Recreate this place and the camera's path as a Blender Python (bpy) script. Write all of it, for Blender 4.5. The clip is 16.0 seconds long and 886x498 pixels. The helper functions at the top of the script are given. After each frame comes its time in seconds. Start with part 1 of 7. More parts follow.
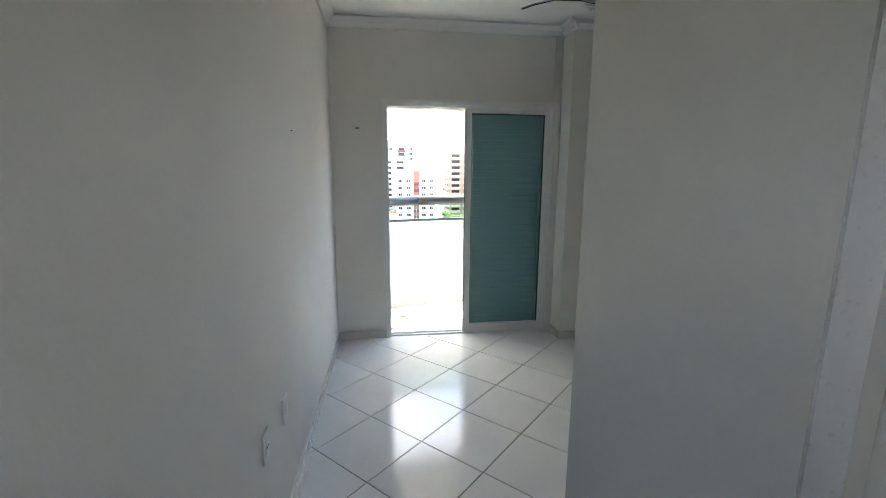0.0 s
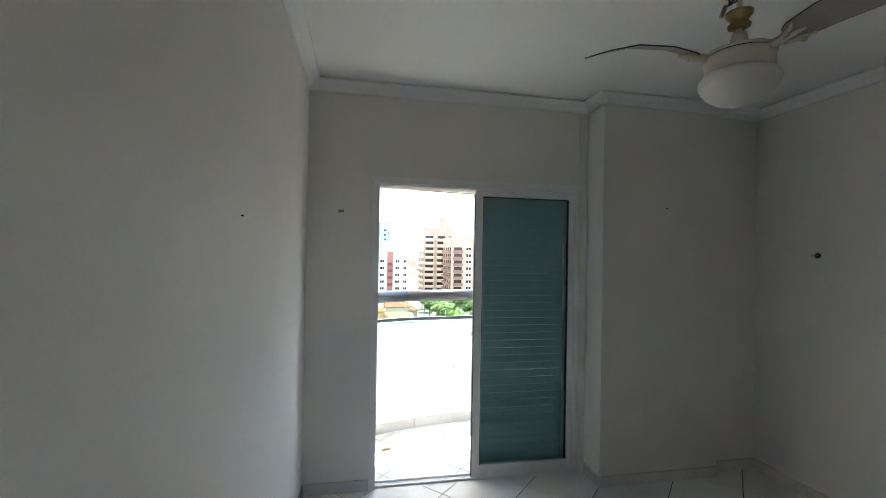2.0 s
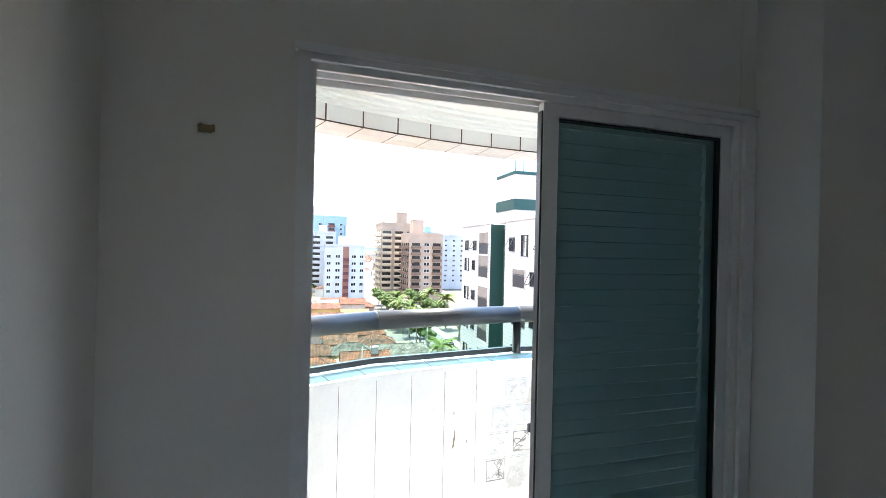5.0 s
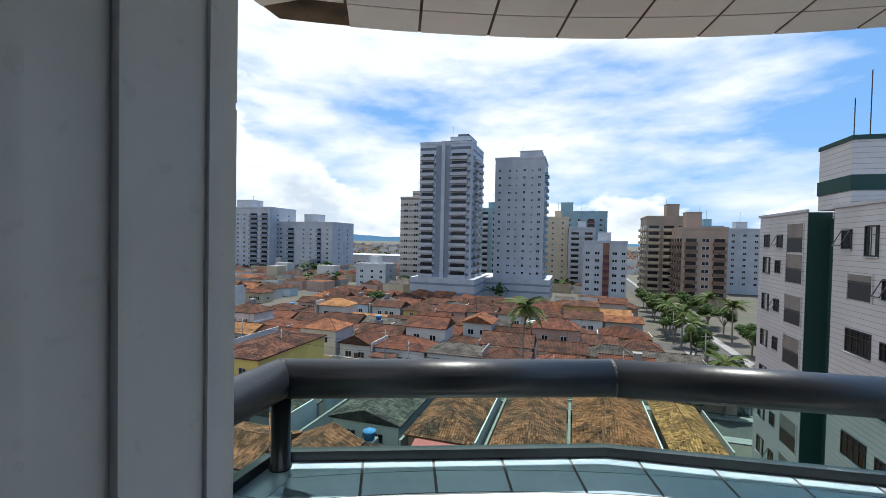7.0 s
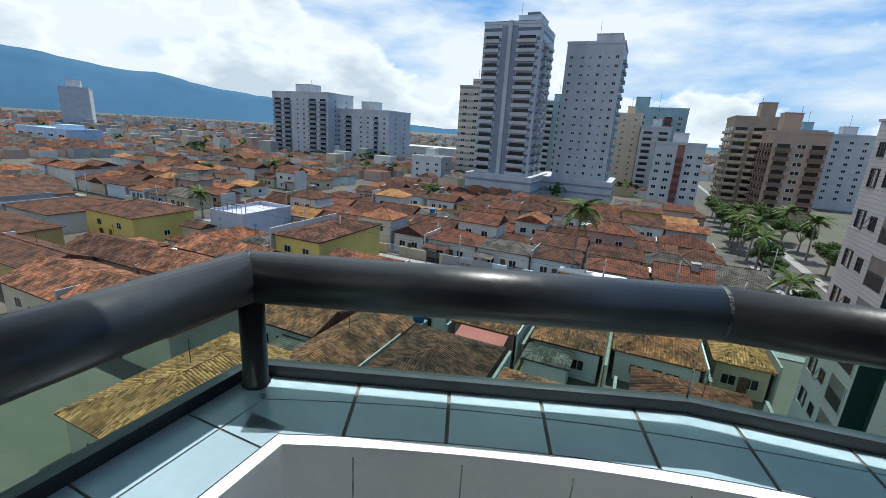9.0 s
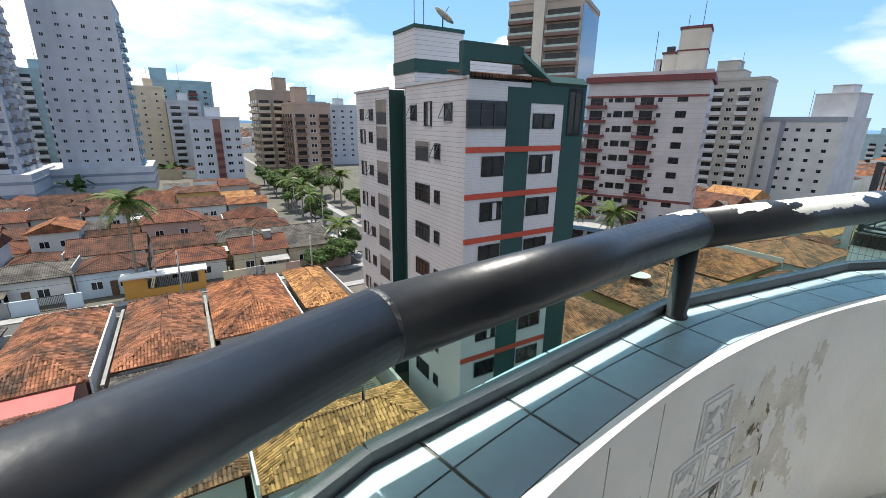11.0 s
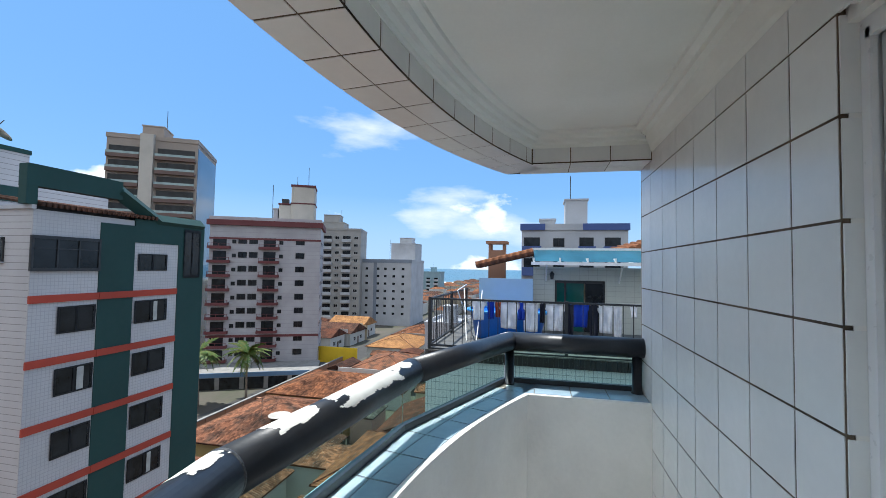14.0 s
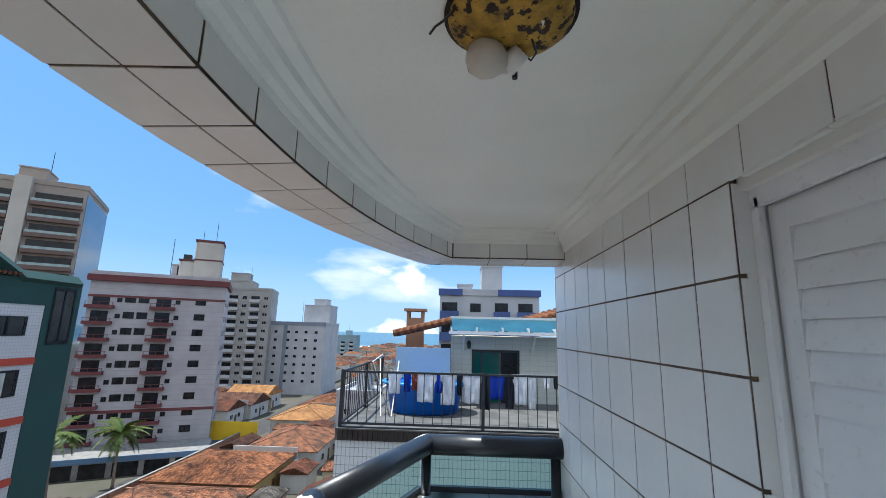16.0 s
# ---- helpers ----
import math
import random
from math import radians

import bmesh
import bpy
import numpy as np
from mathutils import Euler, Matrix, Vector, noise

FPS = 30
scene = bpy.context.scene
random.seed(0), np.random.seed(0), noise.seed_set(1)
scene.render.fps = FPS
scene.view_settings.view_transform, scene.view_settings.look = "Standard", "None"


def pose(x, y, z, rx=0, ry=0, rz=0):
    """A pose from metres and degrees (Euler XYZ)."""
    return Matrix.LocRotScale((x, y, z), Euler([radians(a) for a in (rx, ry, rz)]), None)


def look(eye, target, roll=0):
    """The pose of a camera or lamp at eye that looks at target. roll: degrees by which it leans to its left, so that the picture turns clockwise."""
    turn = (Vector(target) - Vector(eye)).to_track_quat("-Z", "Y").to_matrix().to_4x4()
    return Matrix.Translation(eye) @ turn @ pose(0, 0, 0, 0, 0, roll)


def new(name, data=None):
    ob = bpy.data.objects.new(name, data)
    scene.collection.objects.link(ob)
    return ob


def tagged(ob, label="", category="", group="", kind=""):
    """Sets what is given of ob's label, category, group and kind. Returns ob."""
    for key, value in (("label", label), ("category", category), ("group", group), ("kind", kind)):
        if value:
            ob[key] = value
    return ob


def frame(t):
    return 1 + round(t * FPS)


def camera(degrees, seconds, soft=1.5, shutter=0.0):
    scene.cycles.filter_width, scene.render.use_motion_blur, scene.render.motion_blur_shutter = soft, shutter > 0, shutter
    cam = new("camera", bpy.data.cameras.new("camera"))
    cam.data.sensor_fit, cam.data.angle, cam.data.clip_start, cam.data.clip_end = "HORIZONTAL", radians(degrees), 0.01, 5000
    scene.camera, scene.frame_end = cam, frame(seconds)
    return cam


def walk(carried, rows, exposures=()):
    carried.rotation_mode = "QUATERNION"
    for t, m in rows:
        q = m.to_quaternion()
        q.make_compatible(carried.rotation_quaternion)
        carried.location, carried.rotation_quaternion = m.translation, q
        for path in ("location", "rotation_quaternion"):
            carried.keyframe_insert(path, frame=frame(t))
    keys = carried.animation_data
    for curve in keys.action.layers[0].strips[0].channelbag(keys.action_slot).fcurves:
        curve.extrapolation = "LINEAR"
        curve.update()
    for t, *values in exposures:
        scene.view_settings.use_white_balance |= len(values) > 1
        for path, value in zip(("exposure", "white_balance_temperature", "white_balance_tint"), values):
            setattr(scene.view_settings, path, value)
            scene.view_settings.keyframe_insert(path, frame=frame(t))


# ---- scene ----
cam = camera(92.0, 16.0, soft=0.5)
PATH = [
    (0, (0.47, -3.888, 1.553), (0.724, -1.936, 1.196), 0.2),
    (0.5, (0.454, -3.678, 1.585), (0.716, -1.7, 1.44), 0.6),
    (1, (0.418, -3.475, 1.605), (0.685, -1.495, 1.513), 0.7),
    (1.5, (0.382, -3.222, 1.612), (0.703, -1.248, 1.558), 1.0),
    (2, (0.358, -3.002, 1.648), (0.737, -1.039, 1.664), 1.0),
    (2.5, (0.319, -2.769, 1.641), (0.925, -0.864, 1.672), 1.0),
    (3, (0.318, -2.571, 1.66), (1.029, -0.702, 1.696), 1.2),
    (3.2, (0.319, -2.481, 1.647), (1.032, -0.612, 1.683), 1.1),
    (5.3, (0.555, -0.99, 1.631), (1.045, 0.948, 1.62), 1.4),
    (5.5, (0.601, -0.866, 1.634), (1.01, 1.091, 1.618), 1.3),
    (6, (0.672, -0.613, 1.636), (0.813, 1.382, 1.608), 1.0),
    (6.5, (0.696, -0.329, 1.634), (0.501, 1.661, 1.596), 1.7),
    (7, (0.713, -0.11, 1.615), (0.127, 1.802, 1.571), 1.2),
    (7.5, (0.722, 0.043, 1.614), (-0.248, 1.791, 1.547), 0.7),
    (8, (0.679, 0.128, 1.614), (-0.345, 1.843, 1.508), 1.1),
    (8.2, (0.674, 0.14, 1.598), (-0.343, 1.842, 1.341), 2.0),
    (10.3, (0.579, 0.687, 1.489), (0.764, 2.588, 0.897), 0.7),
    (10.5, (0.591, 0.725, 1.485), (1.043, 2.583, 0.9), -0.1),
    (11, (0.631, 0.757, 1.482), (1.62, 2.4, 0.914), 0.7),
    (11.5, (0.745, 0.74, 1.482), (2.106, 2.1, 0.938), 1.6),
    (12, (0.833, 0.688, 1.496), (2.434, 1.769, 0.979), 2.9),
    (12.5, (0.892, 0.683, 1.516), (2.674, 1.481, 1.084), 3.2),
    (13, (0.937, 0.712, 1.574), (2.83, 1.321, 1.361), 2.9),
    (13.5, (0.971, 0.723, 1.632), (2.902, 1.242, 1.645), 1.8),
    (14, (1.002, 0.735, 1.652), (2.95, 1.182, 1.736), 1.0),
    (14.5, (1.035, 0.743, 1.733), (2.976, 1.154, 1.99), 0.8),
    (15, (1.062, 0.761, 1.807), (3.007, 1.104, 2.128), 0.8),
    (15.5, (1.073, 0.777, 1.833), (3.021, 1.046, 2.196), 1.6),
    (16, (1.076, 0.75, 1.832), (3.038, 0.827, 2.213), 1.4),
]
walk(cam, [(t, look(eye, target, roll)) for t, eye, target, roll in PATH],
     exposures=[(0, 3.85, 7300, 10), (1.5, 3.5, 7300, 10), (3.2, 3.36, 7250, 10), (5.3, 2.45, 6600, 9), (6.0, 1.46, 6450, 9), (6.5, 0.65, 6450, 8), (7.0, 0.33, 6400, 7), (8.2, -0.12, 6000, 1), (10.3, 0.74, 6800, 9), (11.3, 0.72, 6700, 8), (12.0, 0.69, 6600, 8), (12.8, 0.44, 6350, 7), (14.5, 0.42, 6200, 7), (16, 0.49, 6120, 7)])

# ---- sky, sun ----
SUN_DIR = Vector((0.012, 0.37, 1.0)).normalized()
world = bpy.data.worlds.new("sky")
scene.world = world
world.use_nodes = True
wn, wl = world.node_tree.nodes, world.node_tree.links
wn.clear()
w_out = wn.new("ShaderNodeOutputWorld")
w_bg = wn.new("ShaderNodeBackground")
w_bg.inputs["Strength"].default_value = 0.122
w_sky = wn.new("ShaderNodeTexSky")
w_sky.sky_type = "NISHITA"
w_sky.sun_disc = False
w_sky.sun_elevation = math.asin(SUN_DIR.z)
w_sky.sun_rotation = math.atan2(SUN_DIR.x, SUN_DIR.y)
w_sky.air_density, w_sky.dust_density, w_sky.ozone_density = 1.0, 0.6, 2.0
w_tc = wn.new("ShaderNodeTexCoord")
w_map = wn.new("ShaderNodeMapping")
w_map.inputs["Scale"].default_value = (1.0, 1.0, 3.2)
w_n1 = wn.new("ShaderNodeTexNoise")
w_n1.inputs["Scale"].default_value, w_n1.inputs["Detail"].default_value, w_n1.inputs["Roughness"].default_value = 2.1, 8, 0.55
w_r1 = wn.new("ShaderNodeValToRGB")
w_r1.color_ramp.elements[0].position, w_r1.color_ramp.elements[1].position = 0.41, 0.58
w_sep = wn.new("ShaderNodeSeparateXYZ")
w_bias = wn.new("ShaderNodeMath")
w_bias.operation, w_bias.inputs[1].default_value = "MULTIPLY_ADD", -0.15
w_haze = wn.new("ShaderNodeMapRange")
w_haze.inputs[1].default_value, w_haze.inputs[2].default_value, w_haze.inputs[3].default_value, w_haze.inputs[4].default_value = 0.0, 0.16, 1.0, 0.0
w_tone = wn.new("ShaderNodeMix")
w_tone.data_type = "RGBA"
w_tone.inputs[7].default_value = (3.1, 4.6, 6.6, 1)
w_blue = wn.new("ShaderNodeMix")
w_blue.data_type = "RGBA"
w_blue.inputs[0].default_value = 0.65
w_blue.inputs[7].default_value = (1.1, 3.0, 6.4, 1)
w_mix = wn.new("ShaderNodeMix")
w_mix.data_type = "RGBA"
w_mix.inputs[7].default_value = (6.6, 6.9, 7.4, 1)
wl.new(w_tc.outputs["Generated"], w_map.inputs["Vector"])
wl.new(w_tc.outputs["Generated"], w_sep.inputs[0])
wl.new(w_map.outputs[0], w_n1.inputs["Vector"])
wl.new(w_sep.outputs[0], w_bias.inputs[0])
wl.new(w_n1.outputs["Fac"], w_bias.inputs[2])
wl.new(w_bias.outputs[0], w_r1.inputs[0])
wl.new(w_sep.outputs[2], w_haze.inputs[0])
wl.new(w_haze.outputs[0], w_tone.inputs[0])
wl.new(w_sky.outputs[0], w_blue.inputs[6])
wl.new(w_blue.outputs[2], w_tone.inputs[6])
wl.new(w_tone.outputs[2], w_mix.inputs[6])
wl.new(w_r1.outputs[0], w_mix.inputs[0])
# heaped clouds low over the horizon
w_map2 = wn.new("ShaderNodeMapping")
w_map2.inputs["Scale"].default_value = (1.0, 1.0, 1.9)
w_n2 = wn.new("ShaderNodeTexNoise")
w_n2.inputs["Scale"].default_value, w_n2.inputs["Detail"].default_value, w_n2.inputs["Roughness"].default_value = 5.2, 9, 0.5
w_low = wn.new("ShaderNodeMapRange")
w_low.inputs[1].default_value, w_low.inputs[2].default_value, w_low.inputs[3].default_value, w_low.inputs[4].default_value = 0.04, 0.30, 0.09, -0.16
w_sum = wn.new("ShaderNodeMath")
w_r2 = wn.new("ShaderNodeValToRGB")
w_r2.color_ramp.elements[0].position, w_r2.color_ramp.elements[1].position = 0.53, 0.585
w_shade = wn.new("ShaderNodeMix")
w_shade.data_type = "RGBA"
w_shade.inputs[6].default_value, w_shade.inputs[7].default_value = (3.6, 4.3, 5.2, 1), (7.6, 7.8, 8.1, 1)
w_r3 = wn.new("ShaderNodeMapRange")
w_r3.inputs[1].default_value, w_r3.inputs[2].default_value, w_r3.inputs[3].default_value, w_r3.inputs[4].default_value = 0.56, 0.72, 1.0, 0.25
w_heap = wn.new("ShaderNodeMix")
w_heap.data_type = "RGBA"
wl.new(w_tc.outputs["Generated"], w_map2.inputs["Vector"])
wl.new(w_map2.outputs[0], w_n2.inputs["Vector"])
wl.new(w_sep.outputs[2], w_low.inputs[0])
wl.new(w_n2.outputs["Fac"], w_sum.inputs[0])
wl.new(w_low.outputs[0], w_sum.inputs[1])
w_side = wn.new("ShaderNodeMath")
w_side.operation, w_side.inputs[1].default_value = "MULTIPLY_ADD", -0.09
wl.new(w_sep.outputs[0], w_side.inputs[0])
wl.new(w_sum.outputs[0], w_side.inputs[2])
wl.new(w_side.outputs[0], w_r2.inputs[0])
wl.new(w_side.outputs[0], w_r3.inputs[0])
wl.new(w_r3.outputs[0], w_shade.inputs[0])
wl.new(w_r2.outputs[0], w_heap.inputs[0])
wl.new(w_mix.outputs[2], w_heap.inputs[6])
wl.new(w_shade.outputs[2], w_heap.inputs[7])
wl.new(w_heap.outputs[2], w_bg.inputs[0])
wl.new(w_bg.outputs[0], w_out.inputs[0])

sun = new("sun", bpy.data.lights.new("sun", "SUN"))
sun.data.energy, sun.data.angle, sun.data.color = 5.0, radians(0.53), (1, 0.965, 0.91)
sun.matrix_world = look(SUN_DIR * 60, (0, 0, 0))


# ---- materials ----
def surface(name, base, rough=0.6, var=0.12, scale=3.0, grain=60.0, bump=0.1, metal=0.0, tint=None, piece=0.0, stain=None, stain_amt=0.0, spec=0.5):
    """A procedural surface: slow blotches, fine grain, a light relief, and a chance tone for each piece."""
    m = bpy.data.materials.new(name)
    m.use_nodes = True
    n, l = m.node_tree.nodes, m.node_tree.links
    b = n["Principled BSDF"]
    b.inputs["Metallic"].default_value = metal
    b.inputs["Specular IOR Level"].default_value = spec
    geo = n.new("ShaderNodeNewGeometry")
    big, fine = n.new("ShaderNodeTexNoise"), n.new("ShaderNodeTexNoise")
    big.inputs["Scale"].default_value, big.inputs["Detail"].default_value = scale, 5
    fine.inputs["Scale"].default_value, fine.inputs["Detail"].default_value = grain, 3
    l.new(geo.outputs["Position"], big.inputs["Vector"])
    l.new(geo.outputs["Position"], fine.inputs["Vector"])
    mix = n.new("ShaderNodeMix")
    mix.data_type = "RGBA"
    other = tint or tuple(c * (1 - 2.2 * var) for c in base)
    mix.inputs[6].default_value, mix.inputs[7].default_value = (*base, 1), (*other, 1)
    ramp = n.new("ShaderNodeMapRange")
    ramp.inputs[1].default_value, ramp.inputs[2].default_value = 0.38, 0.66
    l.new(big.outputs["Fac"], ramp.inputs[0])
    l.new(ramp.outputs[0], mix.inputs[0])
    hsv = n.new("ShaderNodeHueSaturation")
    l.new(mix.outputs[2], hsv.inputs["Color"])
    val = n.new("ShaderNodeMapRange")
    val.inputs[3].default_value, val.inputs[4].default_value = 1 - var, 1 + var
    l.new(fine.outputs["Fac"], val.inputs[0])
    if piece:
        info = n.new("ShaderNodeObjectInfo")
        rnd = n.new("ShaderNodeMapRange")
        rnd.inputs[3].default_value, rnd.inputs[4].default_value = 1 - piece, 1 + piece
        mul = n.new("ShaderNodeMath")
        mul.operation = "MULTIPLY"
        l.new(info.outputs["Random"], rnd.inputs[0])
        l.new(val.outputs[0], mul.inputs[0])
        l.new(rnd.outputs[0], mul.inputs[1])
        l.new(mul.outputs[0], hsv.inputs["Value"])
    else:
        l.new(val.outputs[0], hsv.inputs["Value"])
    col = hsv.outputs[0]
    if stain:
        st = n.new("ShaderNodeTexNoise")
        st.inputs["Scale"].default_value, st.inputs["Detail"].default_value = scale * 0.6, 8
        mp = n.new("ShaderNodeMapping")
        mp.inputs["Scale"].default_value = (1, 1, 0.25)
        l.new(geo.outputs["Position"], mp.inputs[0])
        l.new(mp.outputs[0], st.inputs["Vector"])
        sr = n.new("ShaderNodeMapRange")
        sr.inputs[1].default_value, sr.inputs[2].default_value, sr.inputs[4].default_value = 0.52, 0.72, stain_amt
        l.new(st.outputs["Fac"], sr.inputs[0])
        sm = n.new("ShaderNodeMix")
        sm.data_type = "RGBA"
        sm.inputs[7].default_value = (*stain, 1)
        l.new(sr.outputs[0], sm.inputs[0])
        l.new(col, sm.inputs[6])
        col = sm.outputs[2]
    l.new(col, b.inputs["Base Color"])
    rr = n.new("ShaderNodeMapRange")
    rr.inputs[3].default_value, rr.inputs[4].default_value = max(0.02, rough - 0.08), min(1, rough + 0.08)
    l.new(fine.outputs["Fac"], rr.inputs[0])
    l.new(rr.outputs[0], b.inputs["Roughness"])
    if bump:
        bp = n.new("ShaderNodeBump")
        bp.inputs["Strength"].default_value, bp.inputs["Distance"].default_value = bump, 0.01
        l.new(fine.outputs["Fac"], bp.inputs["Height"])
        l.new(bp.outputs[0], b.inputs["Normal"])
    return m


def glass(name, tint, rough=0.02):
    m = bpy.data.materials.new(name)
    m.use_nodes = True
    b = m.node_tree.nodes["Principled BSDF"]
    b.inputs["Base Color"].default_value = (*tint, 1)
    b.inputs["Transmission Weight"].default_value = 1.0
    b.inputs["Roughness"].default_value = rough
    b.inputs["IOR"].default_value = 1.05
    return m


M_WALL = surface("wall_paint", (0.78, 0.77, 0.73), 0.7, 0.03, 1.2, 90, 0.06)
M_CEIL = surface("ceiling_paint", (0.82, 0.84, 0.84), 0.8, 0.02, 1.0, 60, 0.05)
M_BCEIL = surface("balcony_ceiling_paint", (0.88, 0.90, 0.86), 0.75, 0.03, 1.6, 60, 0.08, stain=(0.58, 0.60, 0.52), stain_amt=0.4)
M_FLOOR = surface("floor_tile_glaze", (0.82, 0.82, 0.81), 0.12, 0.03, 2.5, 30, 0.02, piece=0.03)
M_GROUT = surface("tile_grout", (0.13, 0.12, 0.11), 0.9, 0.15, 4, 80, 0.1)
M_SKIRT = surface("skirting_tile", (0.68, 0.67, 0.64), 0.25, 0.04, 3, 40, 0.02, piece=0.04)
M_ALU = surface("white_aluminium", (0.80, 0.81, 0.81), 0.3, 0.03, 5, 50, 0.02)
M_LOUVRE = surface("louvre_aluminium", (0.20, 0.42, 0.42), 0.4, 0.04, 3, 40, 0.02)
M_WTILE = surface("facade_tile_glaze", (0.80, 0.81, 0.79), 0.22, 0.03, 3, 30, 0.02, piece=0.035)
M_WGROUT = surface("facade_grout", (0.14, 0.10, 0.065), 0.95, 0.35, 6, 60, 0.1)
M_PLASTER = surface("parapet_plaster", (0.87, 0.86, 0.83), 0.75, 0.04, 3.5, 40, 0.25, stain=(0.58, 0.53, 0.42), stain_amt=0.28)
M_CAPTILE = surface("cap_tile_glaze", (0.33, 0.43, 0.50), 0.2, 0.06, 4, 40, 0.02, piece=0.05)
M_RAIL = surface("black_rail_paint", (0.019, 0.022, 0.028), 0.37, 0.2, 6, 60, 0.05)
M_CHIP = surface("bare_primer", (0.75, 0.75, 0.70), 0.6, 0.06, 9, 60, 0.1)
M_GLASS = glass("green_glass", (0.60, 0.84, 0.76))
# dark window glass; also the painted shade inside balconies and garages
M_DARK = surface("dark_glass_and_shade", (0.02, 0.023, 0.027), 0.15, 0.3, 1.0, 10, 0.0, spec=0.3)
M_GROUND = surface("town_ground", (0.095, 0.082, 0.068), 0.9, 0.25, 0.12, 1.5, 0.2, tint=(0.06, 0.065, 0.04))
M_ASPHALT = surface("asphalt", (0.060, 0.058, 0.055), 0.85, 0.12, 0.4, 8, 0.1)
M_SEA = surface("sea_water", (0.03, 0.13, 0.2), 0.3, 0.1, 0.01, 0.3, 0.2)
# distance haze is put into the mountains' blue base colour
M_MOUNT = surface("hazed_mountain", (0.06, 0.13, 0.21), 1.0, 0.08, 0.001, 0.01, 0.0, spec=0)


# ---- building blocks ----
def add_box(bm, x0, y0, z0, x1, y1, z1, bevel=0.0):
    vs = [bm.verts.new(p) for p in ((x0, y0, z0), (x1, y0, z0), (x1, y1, z0), (x0, y1, z0), (x0, y0, z1), (x1, y0, z1), (x1, y1, z1), (x0, y1, z1))]
    fs = [bm.faces.new([vs[i] for i in f]) for f in ((3, 2, 1, 0), (4, 5, 6, 7), (0, 1, 5, 4), (1, 2, 6, 5), (2, 3, 7, 6), (3, 0, 4, 7))]
    if bevel:
        bmesh.ops.bevel(bm, geom=list({e for f in fs for e in f.edges}), offset=bevel, segments=2, affect="EDGES", profile=0.5)
    return bm


def boxes(*rows, bevel=0.0):
    bm = bmesh.new()
    for r in rows:
        add_box(bm, *r, bevel=bevel)
    return bm


def mesh_of(bm, name, material, smooth=False):
    me = bpy.data.meshes.new(name)
    bm.normal_update()
    bm.to_mesh(me)
    bm.free()
    for mt in material if isinstance(material, (list, tuple)) else [material]:
        me.materials.append(mt)
    if smooth:
        for p in me.polygons:
            p.use_smooth = True
    return me


def part(name, bm, material, parent, label="", smooth=False):
    ob = new(name, mesh_of(bm, name, material, smooth))
    ob.parent = parent
    if label:
        ob["label"] = label
    return ob


def shared(name, me, parent, loc, rz=0.0, scale=None):
    ob = new(name, me)
    ob.parent = parent
    ob.location = loc
    ob.rotation_euler = (0, 0, rz)
    if scale:
        ob.scale = scale
    if name == "window":
        shared("pane", PANE, ob, (0, 0, 0))
    return ob


def solid(name, bm, material, label, category="", kind="structure", smooth=False):
    return tagged(new(name, mesh_of(bm, name, material, smooth)), label, category, "", kind)


def thing(name, at, label, category, group="", kind=""):
    ob = new(name)
    ob.location = at
    return tagged(ob, label, category, group, kind)


def tube(bm, pts, r, seg=16, caps=True):
    """A pipe of radius r (or one radius a point) along the points."""
    rings = []
    for i, p in enumerate(pts):
        p = Vector(p)
        a = Vector(pts[max(i - 1, 0)])
        b = Vector(pts[min(i + 1, len(pts) - 1)])
        d = (b - a).normalized()
        u = d.cross(Vector((0, 0, 1)))
        u = u.normalized() if u.length > 1e-4 else Vector((1, 0, 0))
        v = u.cross(d).normalized()
        rad = r[i] if isinstance(r, (list, tuple)) else r
        rings.append([bm.verts.new(p + rad * (math.cos(k) * u + math.sin(k) * v)) for k in (2 * math.pi * j / seg for j in range(seg))])
    for a, b in zip(rings, rings[1:]):
        for j in range(seg):
            bm.faces.new((a[j], a[(j + 1) % seg], b[(j + 1) % seg], b[j]))
    if caps:
        bm.faces.new(list(reversed(rings[0])))
        bm.faces.new(rings[-1])
    return bm


def lathe(bm, profile, at=(0, 0, 0), seg=32):
    """A turned body: profile rows of radius and height."""
    at = Vector(at)
    rings = [[bm.verts.new(at + Vector((r * math.cos(2 * math.pi * j / seg), r * math.sin(2 * math.pi * j / seg), z))) for j in range(seg)] for r, z in profile]
    for a, b in zip(rings, rings[1:]):
        for j in range(seg):
            bm.faces.new((a[j], a[(j + 1) % seg], b[(j + 1) % seg], b[j]))
    return bm


def prism(bm, inner, outer, z0, z1):
    """A band between two plan lines with the same number of points."""
    rows = [[bm.verts.new((*p, z)) for p in line] for line, z in ((outer, z0), (outer, z1), (inner, z1), (inner, z0))]
    n = len(inner)
    for i in range(n - 1):
        for k in range(4):
            a, b = rows[k], rows[(k + 1) % 4]
            bm.faces.new((a[i], b[i], b[i + 1], a[i + 1]))
    bm.faces.new([r[0] for r in rows])
    bm.faces.new([r[n - 1] for r in reversed(rows)])
    bmesh.ops.recalc_face_normals(bm, faces=bm.faces)
    return bm


# ---- the bedroom ----
CEIL = 2.80
RIGHT = 3.43
solid("wall_left", boxes((-0.15, -5.2, -0.12, 0, 0.0, CEIL)), M_WALL, "plain white painted bedroom wall with small drill holes", "wall")
solid("wall_front", boxes((-0.15, 0, -0.12, 0.47, 0.15, 3.0), (0.47, 0, 2.145, 1.98, 0.15, 3.0), (1.982, 0, -0.12, 3.6, 0.15, 3.0), (0.47, 0, -0.2, 1.98, 0.15, -0.03)), M_WALL, "white painted wall round the balcony door", "wall")
solid("wall_right", boxes((RIGHT, -3.1, -0.12, RIGHT + 0.15, 0.0, CEIL)), M_WALL, "plain white painted bedroom side wall", "wall")
